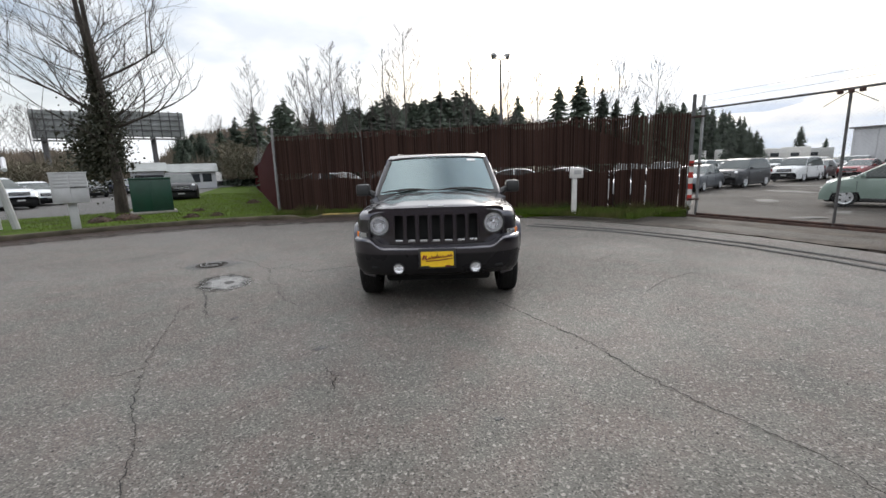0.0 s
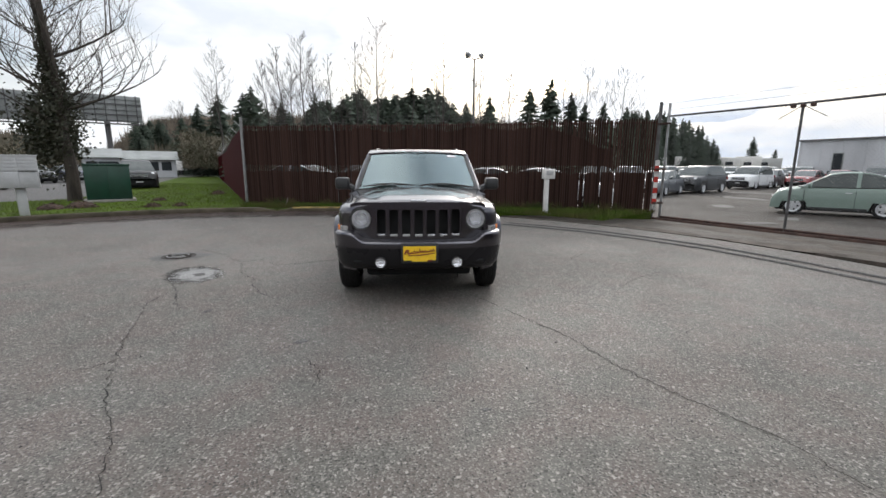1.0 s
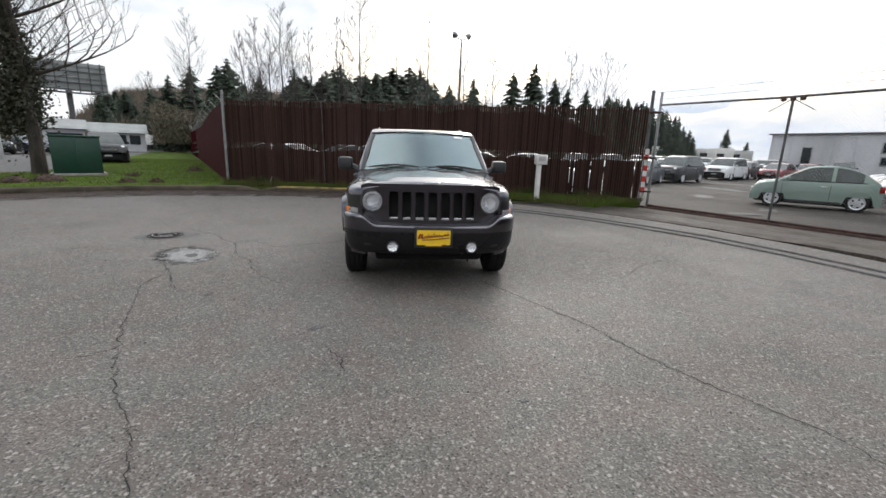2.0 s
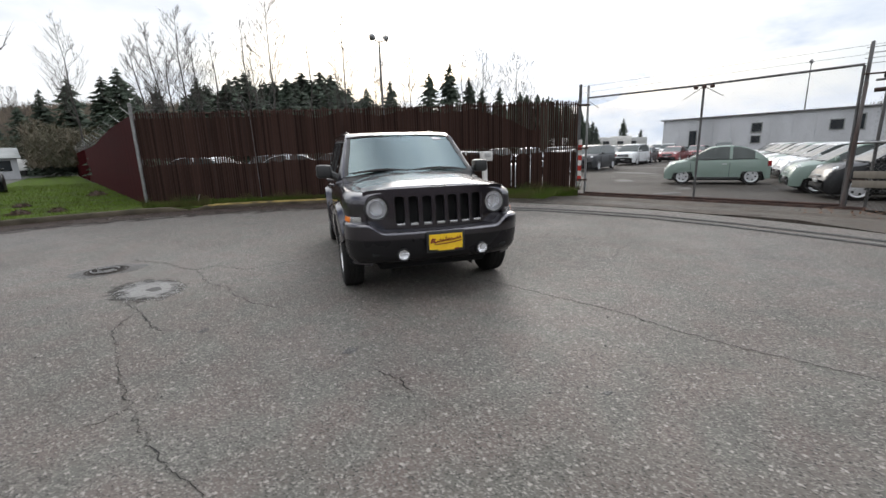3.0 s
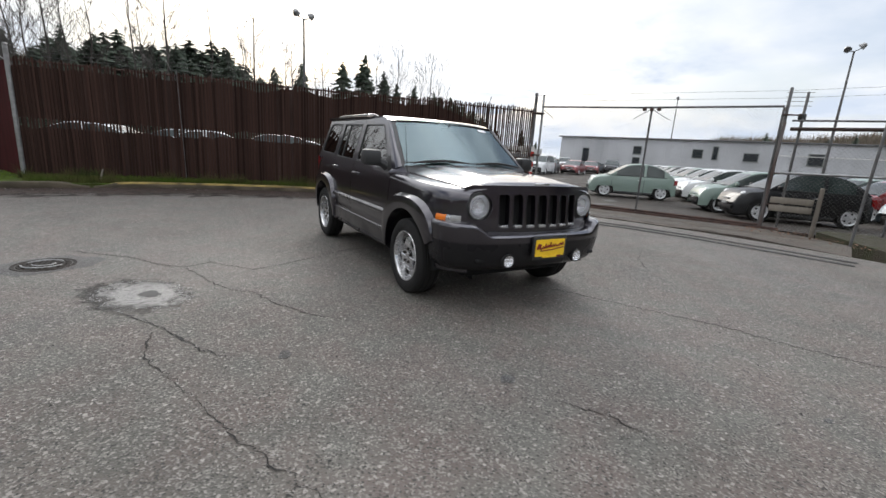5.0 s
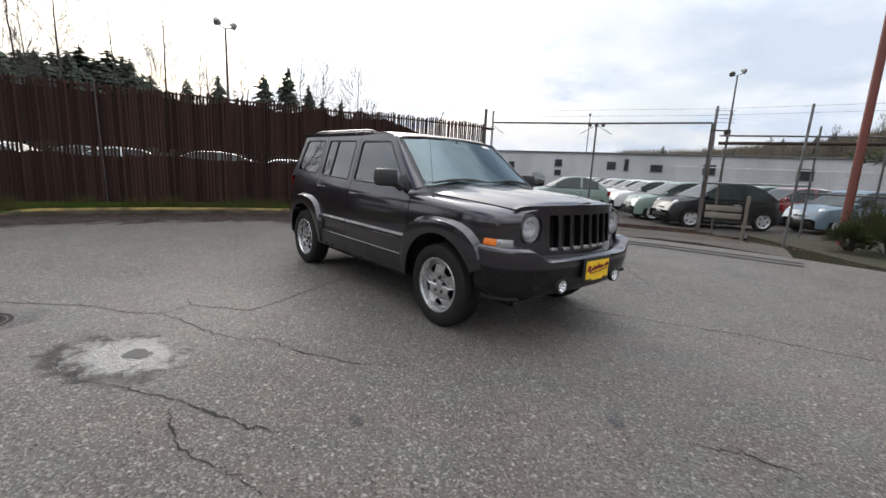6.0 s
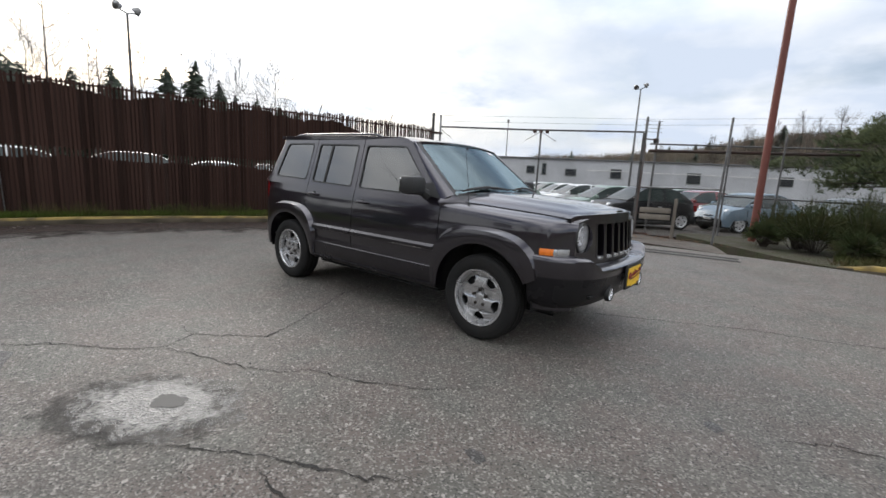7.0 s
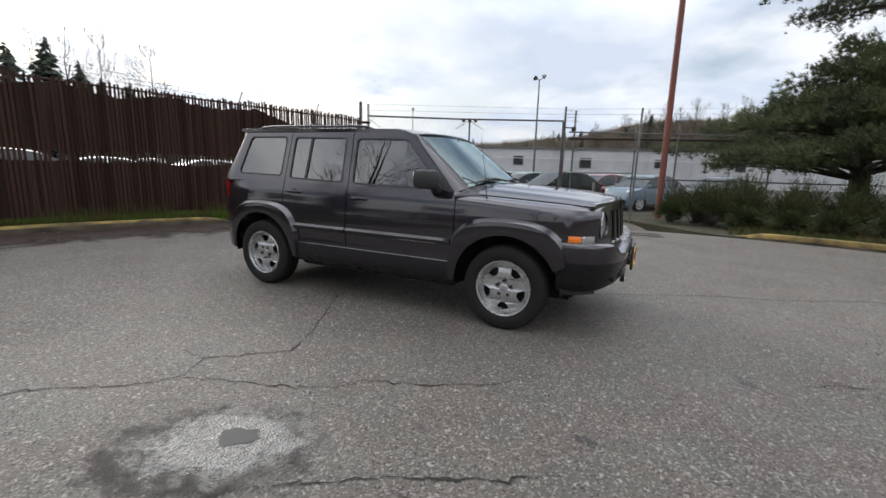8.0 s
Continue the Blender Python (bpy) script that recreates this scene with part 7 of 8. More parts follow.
def build_far_trees():
    # firs behind the fence: azimuth, distance, height of the top in degrees, slimness
    start = (0.1, -4.9)
    firs = [(-20.0, 39, 9.2, 0.27), (-16.75, 44, 7.7, 0.27), (-12.8, 46, 8.8, 0.18), (-3.1, 60, 9.1, 0.22), (1.7, 60, 9.3, 0.24), (6.1, 53, 8.1, 0.19), (9.1, 53, 8.9, 0.19), (14.1, 58, 9.7, 0.23), (16.65, 57, 10.7, 0.19), (19.15, 60, 9.1, 0.18), (20.8, 60, 7.8, 0.20), (23.0, 60, 7.7, 0.24), (25.5, 62, 7.1, 0.2), (26.4, 64, 6.7, 0.22), (27.7, 64, 6.7, 0.22), (-18.6, 42, 7.0, 0.26)]
    for i, (az, dist, el, w) in enumerate(firs):
        x, y = around(az + 0.28, dist, start)
        h = 1.8 + dist * math.tan(radians(el))
        fir_tree("fir_tree", "dark green fir standing behind the fence", (x, y, -0.45), h, 100 + i, w, i * 40)
    # azimuth, distance, height of the top in degrees, lean, spread
    bares = [(-23.7, 52, 13.0, -0.03, 0.22), (-18.9, 36, 11.7, -0.12, 0.20), (-16.9, 40, 13.4, -0.04, 0.20), (-15.6, 42, 12.4, 0.0, 0.18), (-14.15, 40, 15.0, 0.0, 0.22), (-13.1, 42, 13.2, -0.03, 0.18), (-11.1, 42, 13.2, 0.0, 0.13), (-7.9, 42, 14.6, -0.02, 0.16), (-7.0, 43, 12.2, 0.0, 0.14), (-5.2, 39, 16.6, 0.0, 0.26), (-0.7, 45, 14.2, 0.0, 0.05), (2.3, 45, 11.9, 0.0, 0.2), (3.2, 41, 16.0, 0.0, 0.15), (7.2, 50, 10.6, 0.0, 0.2), (7.9, 50, 12.0, 0.0, 0.12), (11.5, 54, 11.7, 0.0, 0.2), (15.7, 58, 11.1, 0.0, 0.16), (18.3, 60, 11.6, 0.0, 0.22), (20.9, 62, 12.0, 0.0, 0.30), (25.1, 62, 11.0, 0.0, 0.32), (-9.4, 46, 9.6, 0.05, 0.12), (-27.5, 90, 6.8, 0, 0.3), (-46.0, 60, 8.0, 0, 0.3), (-43.6, 70, 7.0, 0, 0.3)]
    for i, (az, dist, el, lean, wide) in enumerate(bares):
        x, y = around(az + 0.28, dist, start)
        h = 1.8 + dist * math.tan(radians(el))
        bare_tree("bare_tree", "leafless slender grey birch-like tree behind the fence", (x - lean * h, y, -0.45), h, 200 + i, 0.075 + h * 0.003, "bark_grey", int(20 + 85 * wide), i * 50 if not lean else 0, lean, wide * 1.25, 2, 0.36, (0.30, 1.1), 3, 0.0102)
    # dark firs over the far end of the yard
    rng = random.Random(21)
    made = [fir_tree("fir_tree", "dark fir of the far wood", (*around(28.2, 95), -0.45), 12.6, 300, 0.2), fir_tree("fir_tree", "dark fir of the far wood", (*around(30.5, 100), -0.45), 11.8, 301, 0.17), fir_tree("fir_tree", "dark fir of the far wood", (*around(26.6, 92), -0.45), 11.0, 302, 0.23)]
    for m in made:
        m["group"] = "far wood"
    for i in range(34):
        az = 24.5 + 12.5 * i / 34 + rng.uniform(-0.2, 0.2)
        dist = rng.uniform(95, 135)
        el = lerp([(24, 6.3), (28, 6.8), (31, 6.4), (33, 5.7), (35, 4.6), (37.2, 2.8)], az) + rng.uniform(-0.9, 0.25)
        h = 1.3 + dist * math.tan(radians(el))
        src = made[i % 3]
        ob = copy_thing(src, pose(*around(az, dist), -0.45, 0, 0, rng.uniform(0, 360)))
        base = [12.6, 11.8, 11.0][i % 3]
        ob.scale = (h / base * rng.uniform(0.8, 1.1),) * 2 + (h / base,)
    for az, dist, el in ((39.7, 120, 3.3), (41.6, 130, 2.4), (62, 150, 3.6), (66, 150, 4.0), (71, 140, 4.1), (73, 150, 4.2), (87, 120, 5.6), (98, 110, 6.4), (99.5, 115, 5.8), (97, 118, 5.0)):
        h = 1.3 + dist * math.tan(radians(el))
        ob = copy_thing(made[int(az) % 3], pose(*around(az, dist), -0.45, 0, 0, az * 7))
        ob.scale = (h / 12 * 1.0,) * 2 + (h / 12,)
    # wooded hills: a swell of ground and brush on it
    for nm, az0, az1, dist, table, seed in (
            ("hill_north", -36, 30, 190, [(-36, 3.6), (-29, 5.0), (-22, 6.0), (-14, 6.6), (-9, 7.2), (0, 7.7), (6, 7.0), (14, 5.2), (22, 4.2), (30, 3.0)], 1.0),
            ("hill_east", 56, 112, 230, [(56, 1.5), (62, 3.1), (70, 3.6), (78, 4.3), (84, 5.6), (88, 6.4), (93, 6.8), (100, 6.2), (112, 6.0)], 5.0),
            ("hill_west", -110, -33, 220, [(-110, 5.5), (-75, 4.5), (-60, 3.2), (-45, 2.8), (-33, 3.8)], 9.0), ("hill_south", 108, 255, 150, [(108, 5.5), (150, 7.5), (180, 8), (220, 7.5), (255, 6.0)], 12.0)):
        bm = BM()
        def land(u, v):
            az = az0 + (az1 - az0) * u
            edge = smooth01(min(u, 1 - u) * 9)
            rr = dist * (0.55 + 0.6 * v)
            x, y = around(az, rr)
            el = lerp(table, az)
            top = dist * math.tan(radians(el)) * edge * 0.86
            return Vector((x, y, -0.5 + top * smooth01(v / 0.75) * (1 + 0.10 * noise.noise(Vector((x * 0.03, y * 0.03, seed))))))
        grid(bm, 70, 14, land)
        tagged(part(nm, bm, M["hill"]), "low wooded hill on the skyline", "hill", "", "structure")
        bm = BM()
        rg = random.Random(int(seed * 10))
        for i in range(16000):
            u, v = rg.random(), 0.15 + 0.62 * rg.random() ** 0.6
            p = land(u, v)
            s = rg.uniform(0.5, 1.3)
            for k in range(5):
                a = rg.uniform(0, 6.28)
                c = p + Vector((rg.gauss(0, s), rg.gauss(0, s), rg.uniform(0, s * 0.8)))
                e = Vector((math.cos(a), math.sin(a), 0)) * rg.uniform(0.08, 0.22)
                bm.faces.new((bm.verts.new(c + e), bm.verts.new(c - e), bm.verts.new(c + Vector((rg.gauss(0, 0.5), rg.gauss(0, 0.5), s * rg.uniform(1.4, 4.2))))))
        tagged(part("hill_woods", bm, M["far_brush"], None, "", 0), "brown winter woods covering the hill", "woods", "", "stuff")
    rg = random.Random(77)
    # dark evergreen tops along the hill's crest
    for i in range(46):
        az = rg.choice([rg.uniform(-11, 5), rg.uniform(-6, 6), rg.uniform(-31, -28)])
        dist = rg.uniform(120, 170)
        el = lerp([(-31, 5.2), (-28, 5.2), (-11, 7.4), (-8, 8.2), (0, 8.6), (4, 8.2), (6, 7.2)], az) - rg.uniform(0, 1.3)
        zt = dist * math.tan(radians(el)) + 1.3
        h = rg.uniform(7, 11)
        ob = copy_thing(made[i % 3], pose(*around(az, dist), zt - h, 0, 0, rg.uniform(0, 360)))
        tagged(ob, "dark fir on the hill's crest", "tree", "hill firs")
        ob.scale = (h / 12 * 1.5,) * 2 + (h / 12,)
    # firs scattered over the eastern hill
    for i in range(26):
        az = rg.uniform(72, 103)
        dist = rg.uniform(175, 225)
        el = lerp([(72, 3.9), (78, 4.4), (84, 5.6), (88, 6.4), (93, 6.9), (100, 6.4)], az) + rg.uniform(-1.2, 0.7)
        h = rg.uniform(7, 12)
        ob = copy_thing(made[i % 3], pose(*around(az, dist), dist * math.tan(radians(el)) + 1.3 - h, 0, 0, rg.uniform(0, 360)))
        tagged(ob, "dark fir on the eastern hill", "tree", "hill firs")
        ob.scale = (h / 12 * 1.5,) * 2 + (h / 12,)
    # the unbroken belt of evergreens behind the yard
    for i in range(58):
        az = -12.5 + 20.5 * (i + rg.random()) / 58
        dist = rg.uniform(82, 118)
        el = lerp([(-13, 7.0), (-10, 8.0), (-7, 8.8), (-3, 8.4), (0, 9.0), (4, 8.8), (6.5, 7.6), (8, 6.8)], az) + rg.choice([rg.uniform(-1.2, 0.3), rg.uniform(-0.3, 0.9)])
        h = dist * math.tan(radians(el)) + 1.3
        ob = copy_thing(made[i % 3], pose(*around(az, dist), -0.45, 0, 0, rg.uniform(0, 360)))
        tagged(ob, "dark evergreen in the belt of trees behind the yard", "tree", "evergreen belt")
        ob.scale = (h / 12 * rg.uniform(1.5, 2.3),) * 2 + (h / 12,)
    # more firs along the side fence and the thicket
    for az, dist, el, wd in ((-24.6, 70, 7.6, 1.2), (-22.4, 66, 8.2, 1.3), (-19.6, 60, 8.6, 1.4), (-16.4, 68, 7.2, 1.2), (-14.6, 72, 6.8, 1.2), (-26.4, 80, 6.4, 1.3)):
        h = dist * math.tan(radians(el)) + 1.3
        ob = copy_thing(made[int(dist) % 3], pose(*around(az, dist), -0.45, 0, 0, az * 31))
        tagged(ob, "dark green fir standing behind the side fence", "tree", "firs behind the fence")
        ob.scale = (h / 12 * wd,) * 2 + (h / 12,)
    # leafless trees on the eastern skyline
    for i, (az, dist, el) in enumerate(((84, 95, 7.2), (86.5, 93, 7.6), (88.5, 90, 8.4), (90, 99, 7.8), (91.5, 96, 8.8), (94, 92, 8.2), (96, 88, 8.8), (101, 92, 8.4), (104, 95, 8.0), (81, 110, 6.2), (76, 120, 5.2))):
        h = dist * math.tan(radians(el)) + 1.3
        bare_tree("bare_tree", "leafless brown tree on the eastern skyline", (*around(az, dist), -0.45), h, 500 + i, h * 0.012, "bark", 54, i * 63, 0.0, 0.30, 2)
    # brown brush at the hill's foot, left of the side fence
    bm = BM()
    for i in range(74000):
        az = rg.choice([rg.uniform(-37, -18.5), rg.uniform(-68, -34)])
        dist = rg.uniform(52, 80)
        if -37.5 < az < -26.5 and dist < 76:
            continue
        x, y = around(az, dist)
        hh = (4.2 + 1.6 * smooth01((az + 34) / 10)) * rg.uniform(0.2, 1.0) * (1 + 0.4 * noise.noise(Vector((x * 0.2, y * 0.2, 0))))
        a = rg.uniform(0, 6.28)
        s = rg.uniform(0.4, 1.0)
        c = Vector((x, y, hh * 0.8))
        e = Vector((math.cos(a), math.sin(a), 0)) * rg.uniform(0.02, 0.07)
        bm.faces.new((bm.verts.new(c + e), bm.verts.new(c - e), bm.verts.new(c + Vector((rg.gauss(0, s * 0.7), rg.gauss(0, s * 0.7), s * rg.uniform(0.3, 1))))))
    tagged(part("winter_thicket", bm, M["brush"], None, "", 0), "brown leafless thicket beyond the lawn", "thicket", "", "stuff")


def build_near_plants():
    # the big bare tree with ivy beside the mailbox
    rng = random.Random(3)
    t = thing("bare_tree", "large leafless tree with ivy round its forked trunk", "tree", (-12.55, 11.75, 0.05))
    stems = [[(0, 0, 0), (0.0, 0.05, 1.2), (-0.12, 0.1, 2.6), (-0.28, 0.15, 4.2), (-0.55, 0.3, 6.5), (-0.85, 0.2, 9.5), (-1.0, 0.3, 12.5)], [(0.02, 0, 0), (0.04, 0, 1.3), (0.05, -0.1, 2.8), (0.02, -0.1, 4.5), (-0.05, -0.2, 7.0), (-0.2, -0.1, 9.8), (0.05, -0.1, 12.0)]]
    for st, r in zip(stems, (0.19, 0.16)):
        bm = BM(); tube(bm, st, [r * 1.25, r, r * 0.85, r * 0.7, r * 0.5, r * 0.3, r * 0.08], 9); part("trunk", bm, M["bark"], t)
    bm = BM()
    for st in stems:
        vs = [Vector(p) for p in st]
        for k in range(40):
            f = rng.uniform(0.30, 0.97)
            i = min(5, int(f * 6))
            b = vs[i].lerp(vs[i + 1], f * 6 - i)
            a = rng.uniform(0, 6.28)
            d = Vector((math.cos(a), math.sin(a), rng.uniform(0.15, 0.9))).normalized()
            branchy(bm, b, d, rng.uniform(1.4, 3.8) * (1.2 - 0.6 * f), 0.030 * (1.25 - f), 2, rng, 0.50, 0.18, 5, 4, 0.0055)
    for a, ln, z in ((0.15, 2.6, 3.2), (3.0, 3.0, 3.6), (2.6, 3.2, 4.6), (0.4, 2.2, 5.0)):
        branchy(bm, Vector((0, 0, z)), Vector((math.cos(a), 0.25 * math.sin(a * 3), 0.38)).normalized(), ln, 0.06, 3, rng, 0.42, 0.2, 5, 4)
    part("crown", bm, M["bark"], t, "bare spreading twigs")["kind"] = "stuff"
    bm = BM()
    for i in range(6500):
        z = rng.triangular(1.5, 6.4, 3.4)
        a = rng.uniform(0, 6.28)
        r = abs(rng.gauss(0, 0.31 * (1 - abs(z - 2.9) / 3.4) + 0.06)) + 0.05
        c = Vector((-0.04 * z + r * math.cos(a), r * math.sin(a), z))
        s = rng.uniform(0.025, 0.055)
        d = Vector((rng.gauss(0, 1), rng.gauss(0, 1), rng.gauss(0, 1))).normalized() * s
        e = d.orthogonal().normalized() * s
        bm.faces.new((bm.verts.new(c + d), bm.verts.new(c + e), bm.verts.new(c - d), bm.verts.new(c - e)))
    for i in range(5200):
        q = Vector((rng.gauss(0, 0.42), rng.gauss(0, 0.35), rng.gauss(0, 0.62)))
        c = Vector((-0.72, 0.25, 2.45)) + q
        s = rng.uniform(0.03, 0.065)
        d = Vector((rng.gauss(0, 1), rng.gauss(0, 1), rng.gauss(0, 1))).normalized() * s
        e = d.orthogonal().normalized() * s
        bm.faces.new((bm.verts.new(c + d), bm.verts.new(c + e), bm.verts.new(c - d), bm.verts.new(c - e)))
    part("ivy", bm, M["ivy"], t, "dark ivy leaves on the trunk", 0)["kind"] = "stuff"

    # spreading pine by the kerb
    rng = random.Random(9)
    px, py = 12.4, -6.2
    t = thing("pine_tree", "spreading dark green pine with a leaning trunk", "tree", (px, py, 0.05))
    trunk = [Vector(p) for p in ((0, 0, 0), (-0.05, 0.1, 1.2), (0.1, 0.15, 2.4), (0.15, 0.0, 4.0), (0.0, -0.2, 6.0), (0.1, -0.3, 8.0))]
    bm = BM(); tube(bm, trunk, [0.27, 0.23, 0.21, 0.16, 0.11, 0.05], 10); part("trunk", bm, M["bark"], t)
    limb_bm, bm = BM(), BM()

    def tuft(c, s, d):
        for k in range(13):
            v = (d + Vector((rng.gauss(0, 0.6), rng.gauss(0, 0.6), rng.gauss(0, 0.5)))).normalized() * s * rng.uniform(0.6, 1.1)
            w = v.orthogonal().normalized() * s * 0.055
            bm.faces.new((bm.verts.new(c - w), bm.verts.new(c + w), bm.verts.new(c + v)))
    limbs = []
    for z, n, reach in ((1.5, 9, 4.4), (1.75, 11, 5.0), (2.05, 12, 4.7), (2.35, 12, 4.0), (2.7, 12, 3.2), (3.05, 11, 2.7), (3.4, 11, 2.3), (3.8, 10, 2.0), (4.2, 9, 1.7), (4.6, 8, 1.3), (5.9, 9, 3.6), (6.4, 9, 3.5), (7.0, 8, 3.0), (7.8, 6, 1.8)):
        for k in range(n):
            a = 2 * math.pi * (k + rng.random() * 0.8) / n
            limbs.append((z + rng.uniform(-0.3, 0.3), a, reach * rng.uniform(0.65, 1.1)))
    for z, a, ln in limbs:
        i = min(4, max(0, sum(1 for q in trunk if q.z < z) - 1))
        f = (z - trunk[i].z) / max(0.1, trunk[i + 1].z - trunk[i].z)
        b = trunk[i].lerp(trunk[i + 1], min(1, max(0, f)))
        d = Vector((math.cos(a), math.sin(a), 0.12))
        e = Vector((-d.y, d.x, 0))
        pts = [b + d * (ln * s) + Vector((0, 0, 0.25 * math.sin(s * 2.2) * ln * 0.25 - 0.10 * ln * s * s)) for s in (0, 0.33, 0.66, 1.0)]
        tube(limb_bm, pts, [0.055, 0.04, 0.028, 0.012], 5, False)
        m = int(ln * 46)
        for j in range(m):
            s = 0.25 + 0.78 * rng.random() ** 0.75
            i2 = min(2, int(s * 3))
            c = pts[i2].lerp(pts[i2 + 1], min(1.1, s * 3 - i2))
            sp = 0.42 * (1.1 - 0.4 * s)
            c = c + e * rng.gauss(0, sp) + Vector((0, 0, rng.gauss(0.10, 0.11)))
            tuft(c, rng.uniform(0.12, 0.21), (d * 0.7 + Vector((0, 0, 0.6)) + e * rng.gauss(0, 0.5)).normalized())
            if rng.random() < 0.6:
                tuft(c + Vector((rng.gauss(0, 0.1), rng.gauss(0, 0.1), rng.gauss(0, 0.07))), rng.uniform(0.12, 0.2), (d + Vector((0, 0, 0.3))).normalized())
    part("branchwork", limb_bm, M["bark"], t)
    part("crown", bm, M["pine"], t, "dense green needle tufts", 0)["kind"] = "stuff"

    # broom bushes along the wire fence
    rng = random.Random(14)
    for k, (x, y, h, w) in enumerate(((8.7, -1.35, 0.55, 0.4), (9.5, -1.5, 0.9, 0.5), (9.9, -2.6, 1.1, 0.6), (8.1, -2.9, 0.5, 0.45), (7.9, -3.7, 0.45, 0.45), (8.0, -4.5, 0.5, 0.5), (7.9, -5.4, 0.5, 0.5), (9.2, -7.6, 1.1, 0.8), (8.9, -1.95, 0.85, 0.55), (8.6, -2.25, 1.0, 0.6), (9.2, -2.1, 1.05, 0.65), (8.7, -3.0, 1.15, 0.65), (9.6, -3.1, 1.25, 0.75), (8.5, -3.8, 0.95, 0.65), (9.3, -4.2, 1.2, 0.8), (8.6, -4.8, 1.0, 0.7), (9.6, -5.4, 1.3, 0.8), (8.7, -6.0, 1.1, 0.75), (9.9, -6.8, 1.2, 0.8))):
        t = thing("broom_bush", "dark green wiry broom bush beside the kerb", "bush", (x, y, 0.05), 0, "broom bushes")
        bm, st = BM(), BM()
        for i in range(420):
            a, r0 = rng.uniform(0, 6.28), rng.uniform(0, 0.12)
            out = rng.uniform(0, 1) ** 0.7
            top = Vector((math.cos(a) * w * out, math.sin(a) * w * out, h * (1.05 - 0.62 * out * out) * rng.uniform(0.45, 1.1)))
            base = Vector((math.cos(a) * r0, math.sin(a) * r0, 0))
            mid = base.lerp(top, 0.55) + Vector((0, 0, 0.10))
            if i < 40:
                tube(st, [base, mid, top], [0.008, 0.006, 0.002], 3, False)
            for j in range(14):
                c = mid.lerp(top, rng.uniform(-0.3, 1.0))
                s = rng.uniform(0.03, 0.085)
                v = (top - mid).normalized() * s + Vector((rng.gauss(0, s * 0.45), rng.gauss(0, s * 0.45), rng.uniform(0, s * 0.4)))
                e = v.orthogonal().normalized() * 0.0055
                bm.faces.new((bm.verts.new(c - e), bm.verts.new(c + e), bm.verts.new(c + v)))
        part("undergrowth", st, M["bark"], t)["kind"] = "stuff"
        part("foliage", bm, M["broom"], t, "fine green shoots", 0)["kind"] = "stuff"

    # grass
    def grass(name, n, pick, h0, h1, label, material="blade"):
        bm = BM()
        for i in range(n):
            q = pick()
            if q is None:
                continue
            x, y, z = q
            h = rng.uniform(h0, h1)
            a = rng.uniform(0, 6.28)
            e = Vector((math.cos(a), math.sin(a), 0)) * rng.uniform(0.004, 0.009)
            ln = Vector((rng.gauss(0, 0.35), rng.gauss(0, 0.35), 1)) * h
            c = Vector((x, y, z))
            bm.faces.new((bm.verts.new(c - e), bm.verts.new(c + e), bm.verts.new(c + ln)))
        tagged(part(name, bm, M[material], None, "", 0), label, "grass", "", "stuff")

    def strip():
        f = rng.random()
        s = (FENCE_B - FENCE_A) * f
        p = FENCE_A + s
        k = rng.random()
        az = math.degrees(math.atan2(p.x - CUL[0], p.y - CUL[1]))
        q = on_circle(az, CUL[2] + 0.2)
        if (q - CUL_C).length > (p - CUL_C).length:
            return None
        c = p.lerp(q, k)
        return (c.x, c.y, 0.085)
    CUL_C = Vector((CUL[0], CUL[1], 0))
    grass("verge_grass", 36000, strip, 0.04, 0.17, "uneven green grass along the fence foot", "verge_blade")

    def tall():
        f = rng.random()
        p = FENCE_A + (FENCE_B - FENCE_A) * f + Vector((-0.03, -0.13, 0)) * rng.uniform(0.6, 2.2)
        if noise.noise(Vector((f * 14, 2.0, 0))) < -0.05:
            return None
        return (p.x, p.y, 0.08)
    grass("fence_weeds", 8000, tall, 0.10, 0.36, "dry brown and green weeds against the fence", "weed")

    def lawn():
        x, y = rng.uniform(-18, -5.8), rng.uniform(6.5, 28)
        if math.hypot(x - CUL[0], y - CUL[1]) < 10.25 or x > FENCE_A.x - 0.459 * (y - 10.0) - 0.05 and y > 10.0 or x < lerp([(9, -16.5), (12.3, -13.5), (15, -14.1), (26.4, -18.4), (47, -27)], y) or x + y < -4.9:
            return None
        return (x, y, 0.085)
    grass("lawn_grass", 34000, lawn, 0.03, 0.09, "short green lawn grass")

    def east():
        a = rng.uniform(96, 130)
        p = on_circle(a, CUL[2] + rng.uniform(0.2, 3.0))
        return (p.x, p.y, 0.03)
    grass("kerbside_grass", 12000, east, 0.04, 0.22, "rough grass between kerb and bushes", "weed")
    for k, (x, y, s) in enumerate(((-8.4, 9.3, 0.24), (-7.7, 9.6, 0.22), (-10.4, 9.1, 0.42), (-10.9, 8.6, 0.35), (-9.6, 11.8, 0.22), (-9.2, 15.8, 0.35))):
        bm = BM()
        for i in range(220):
            a, r = rng.uniform(0, 6.28), s * rng.random() ** 0.5
            c = Vector((x + r * math.cos(a), y + r * math.sin(a), 0.09 + s * 0.55 * (1 - (r / s) ** 2) * rng.random()))
            q = rng.uniform(0.02, 0.06)
            d = Vector((rng.gauss(0, 1), rng.gauss(0, 1), rng.gauss(0, 0.6))).normalized() * q
            e = d.orthogonal().normalized() * q * 0.6
            bm.faces.new((bm.verts.new(c + d), bm.verts.new(c + e), bm.verts.new(c - d), bm.verts.new(c - e)))
        lathe(bm, [(s, 0.08), (s * 0.8, 0.08 + s * 0.22), (s * 0.4, 0.08 + s * 0.42), (0.01, 0.08 + s * 0.48)], 14, (x, y, 0), "z")
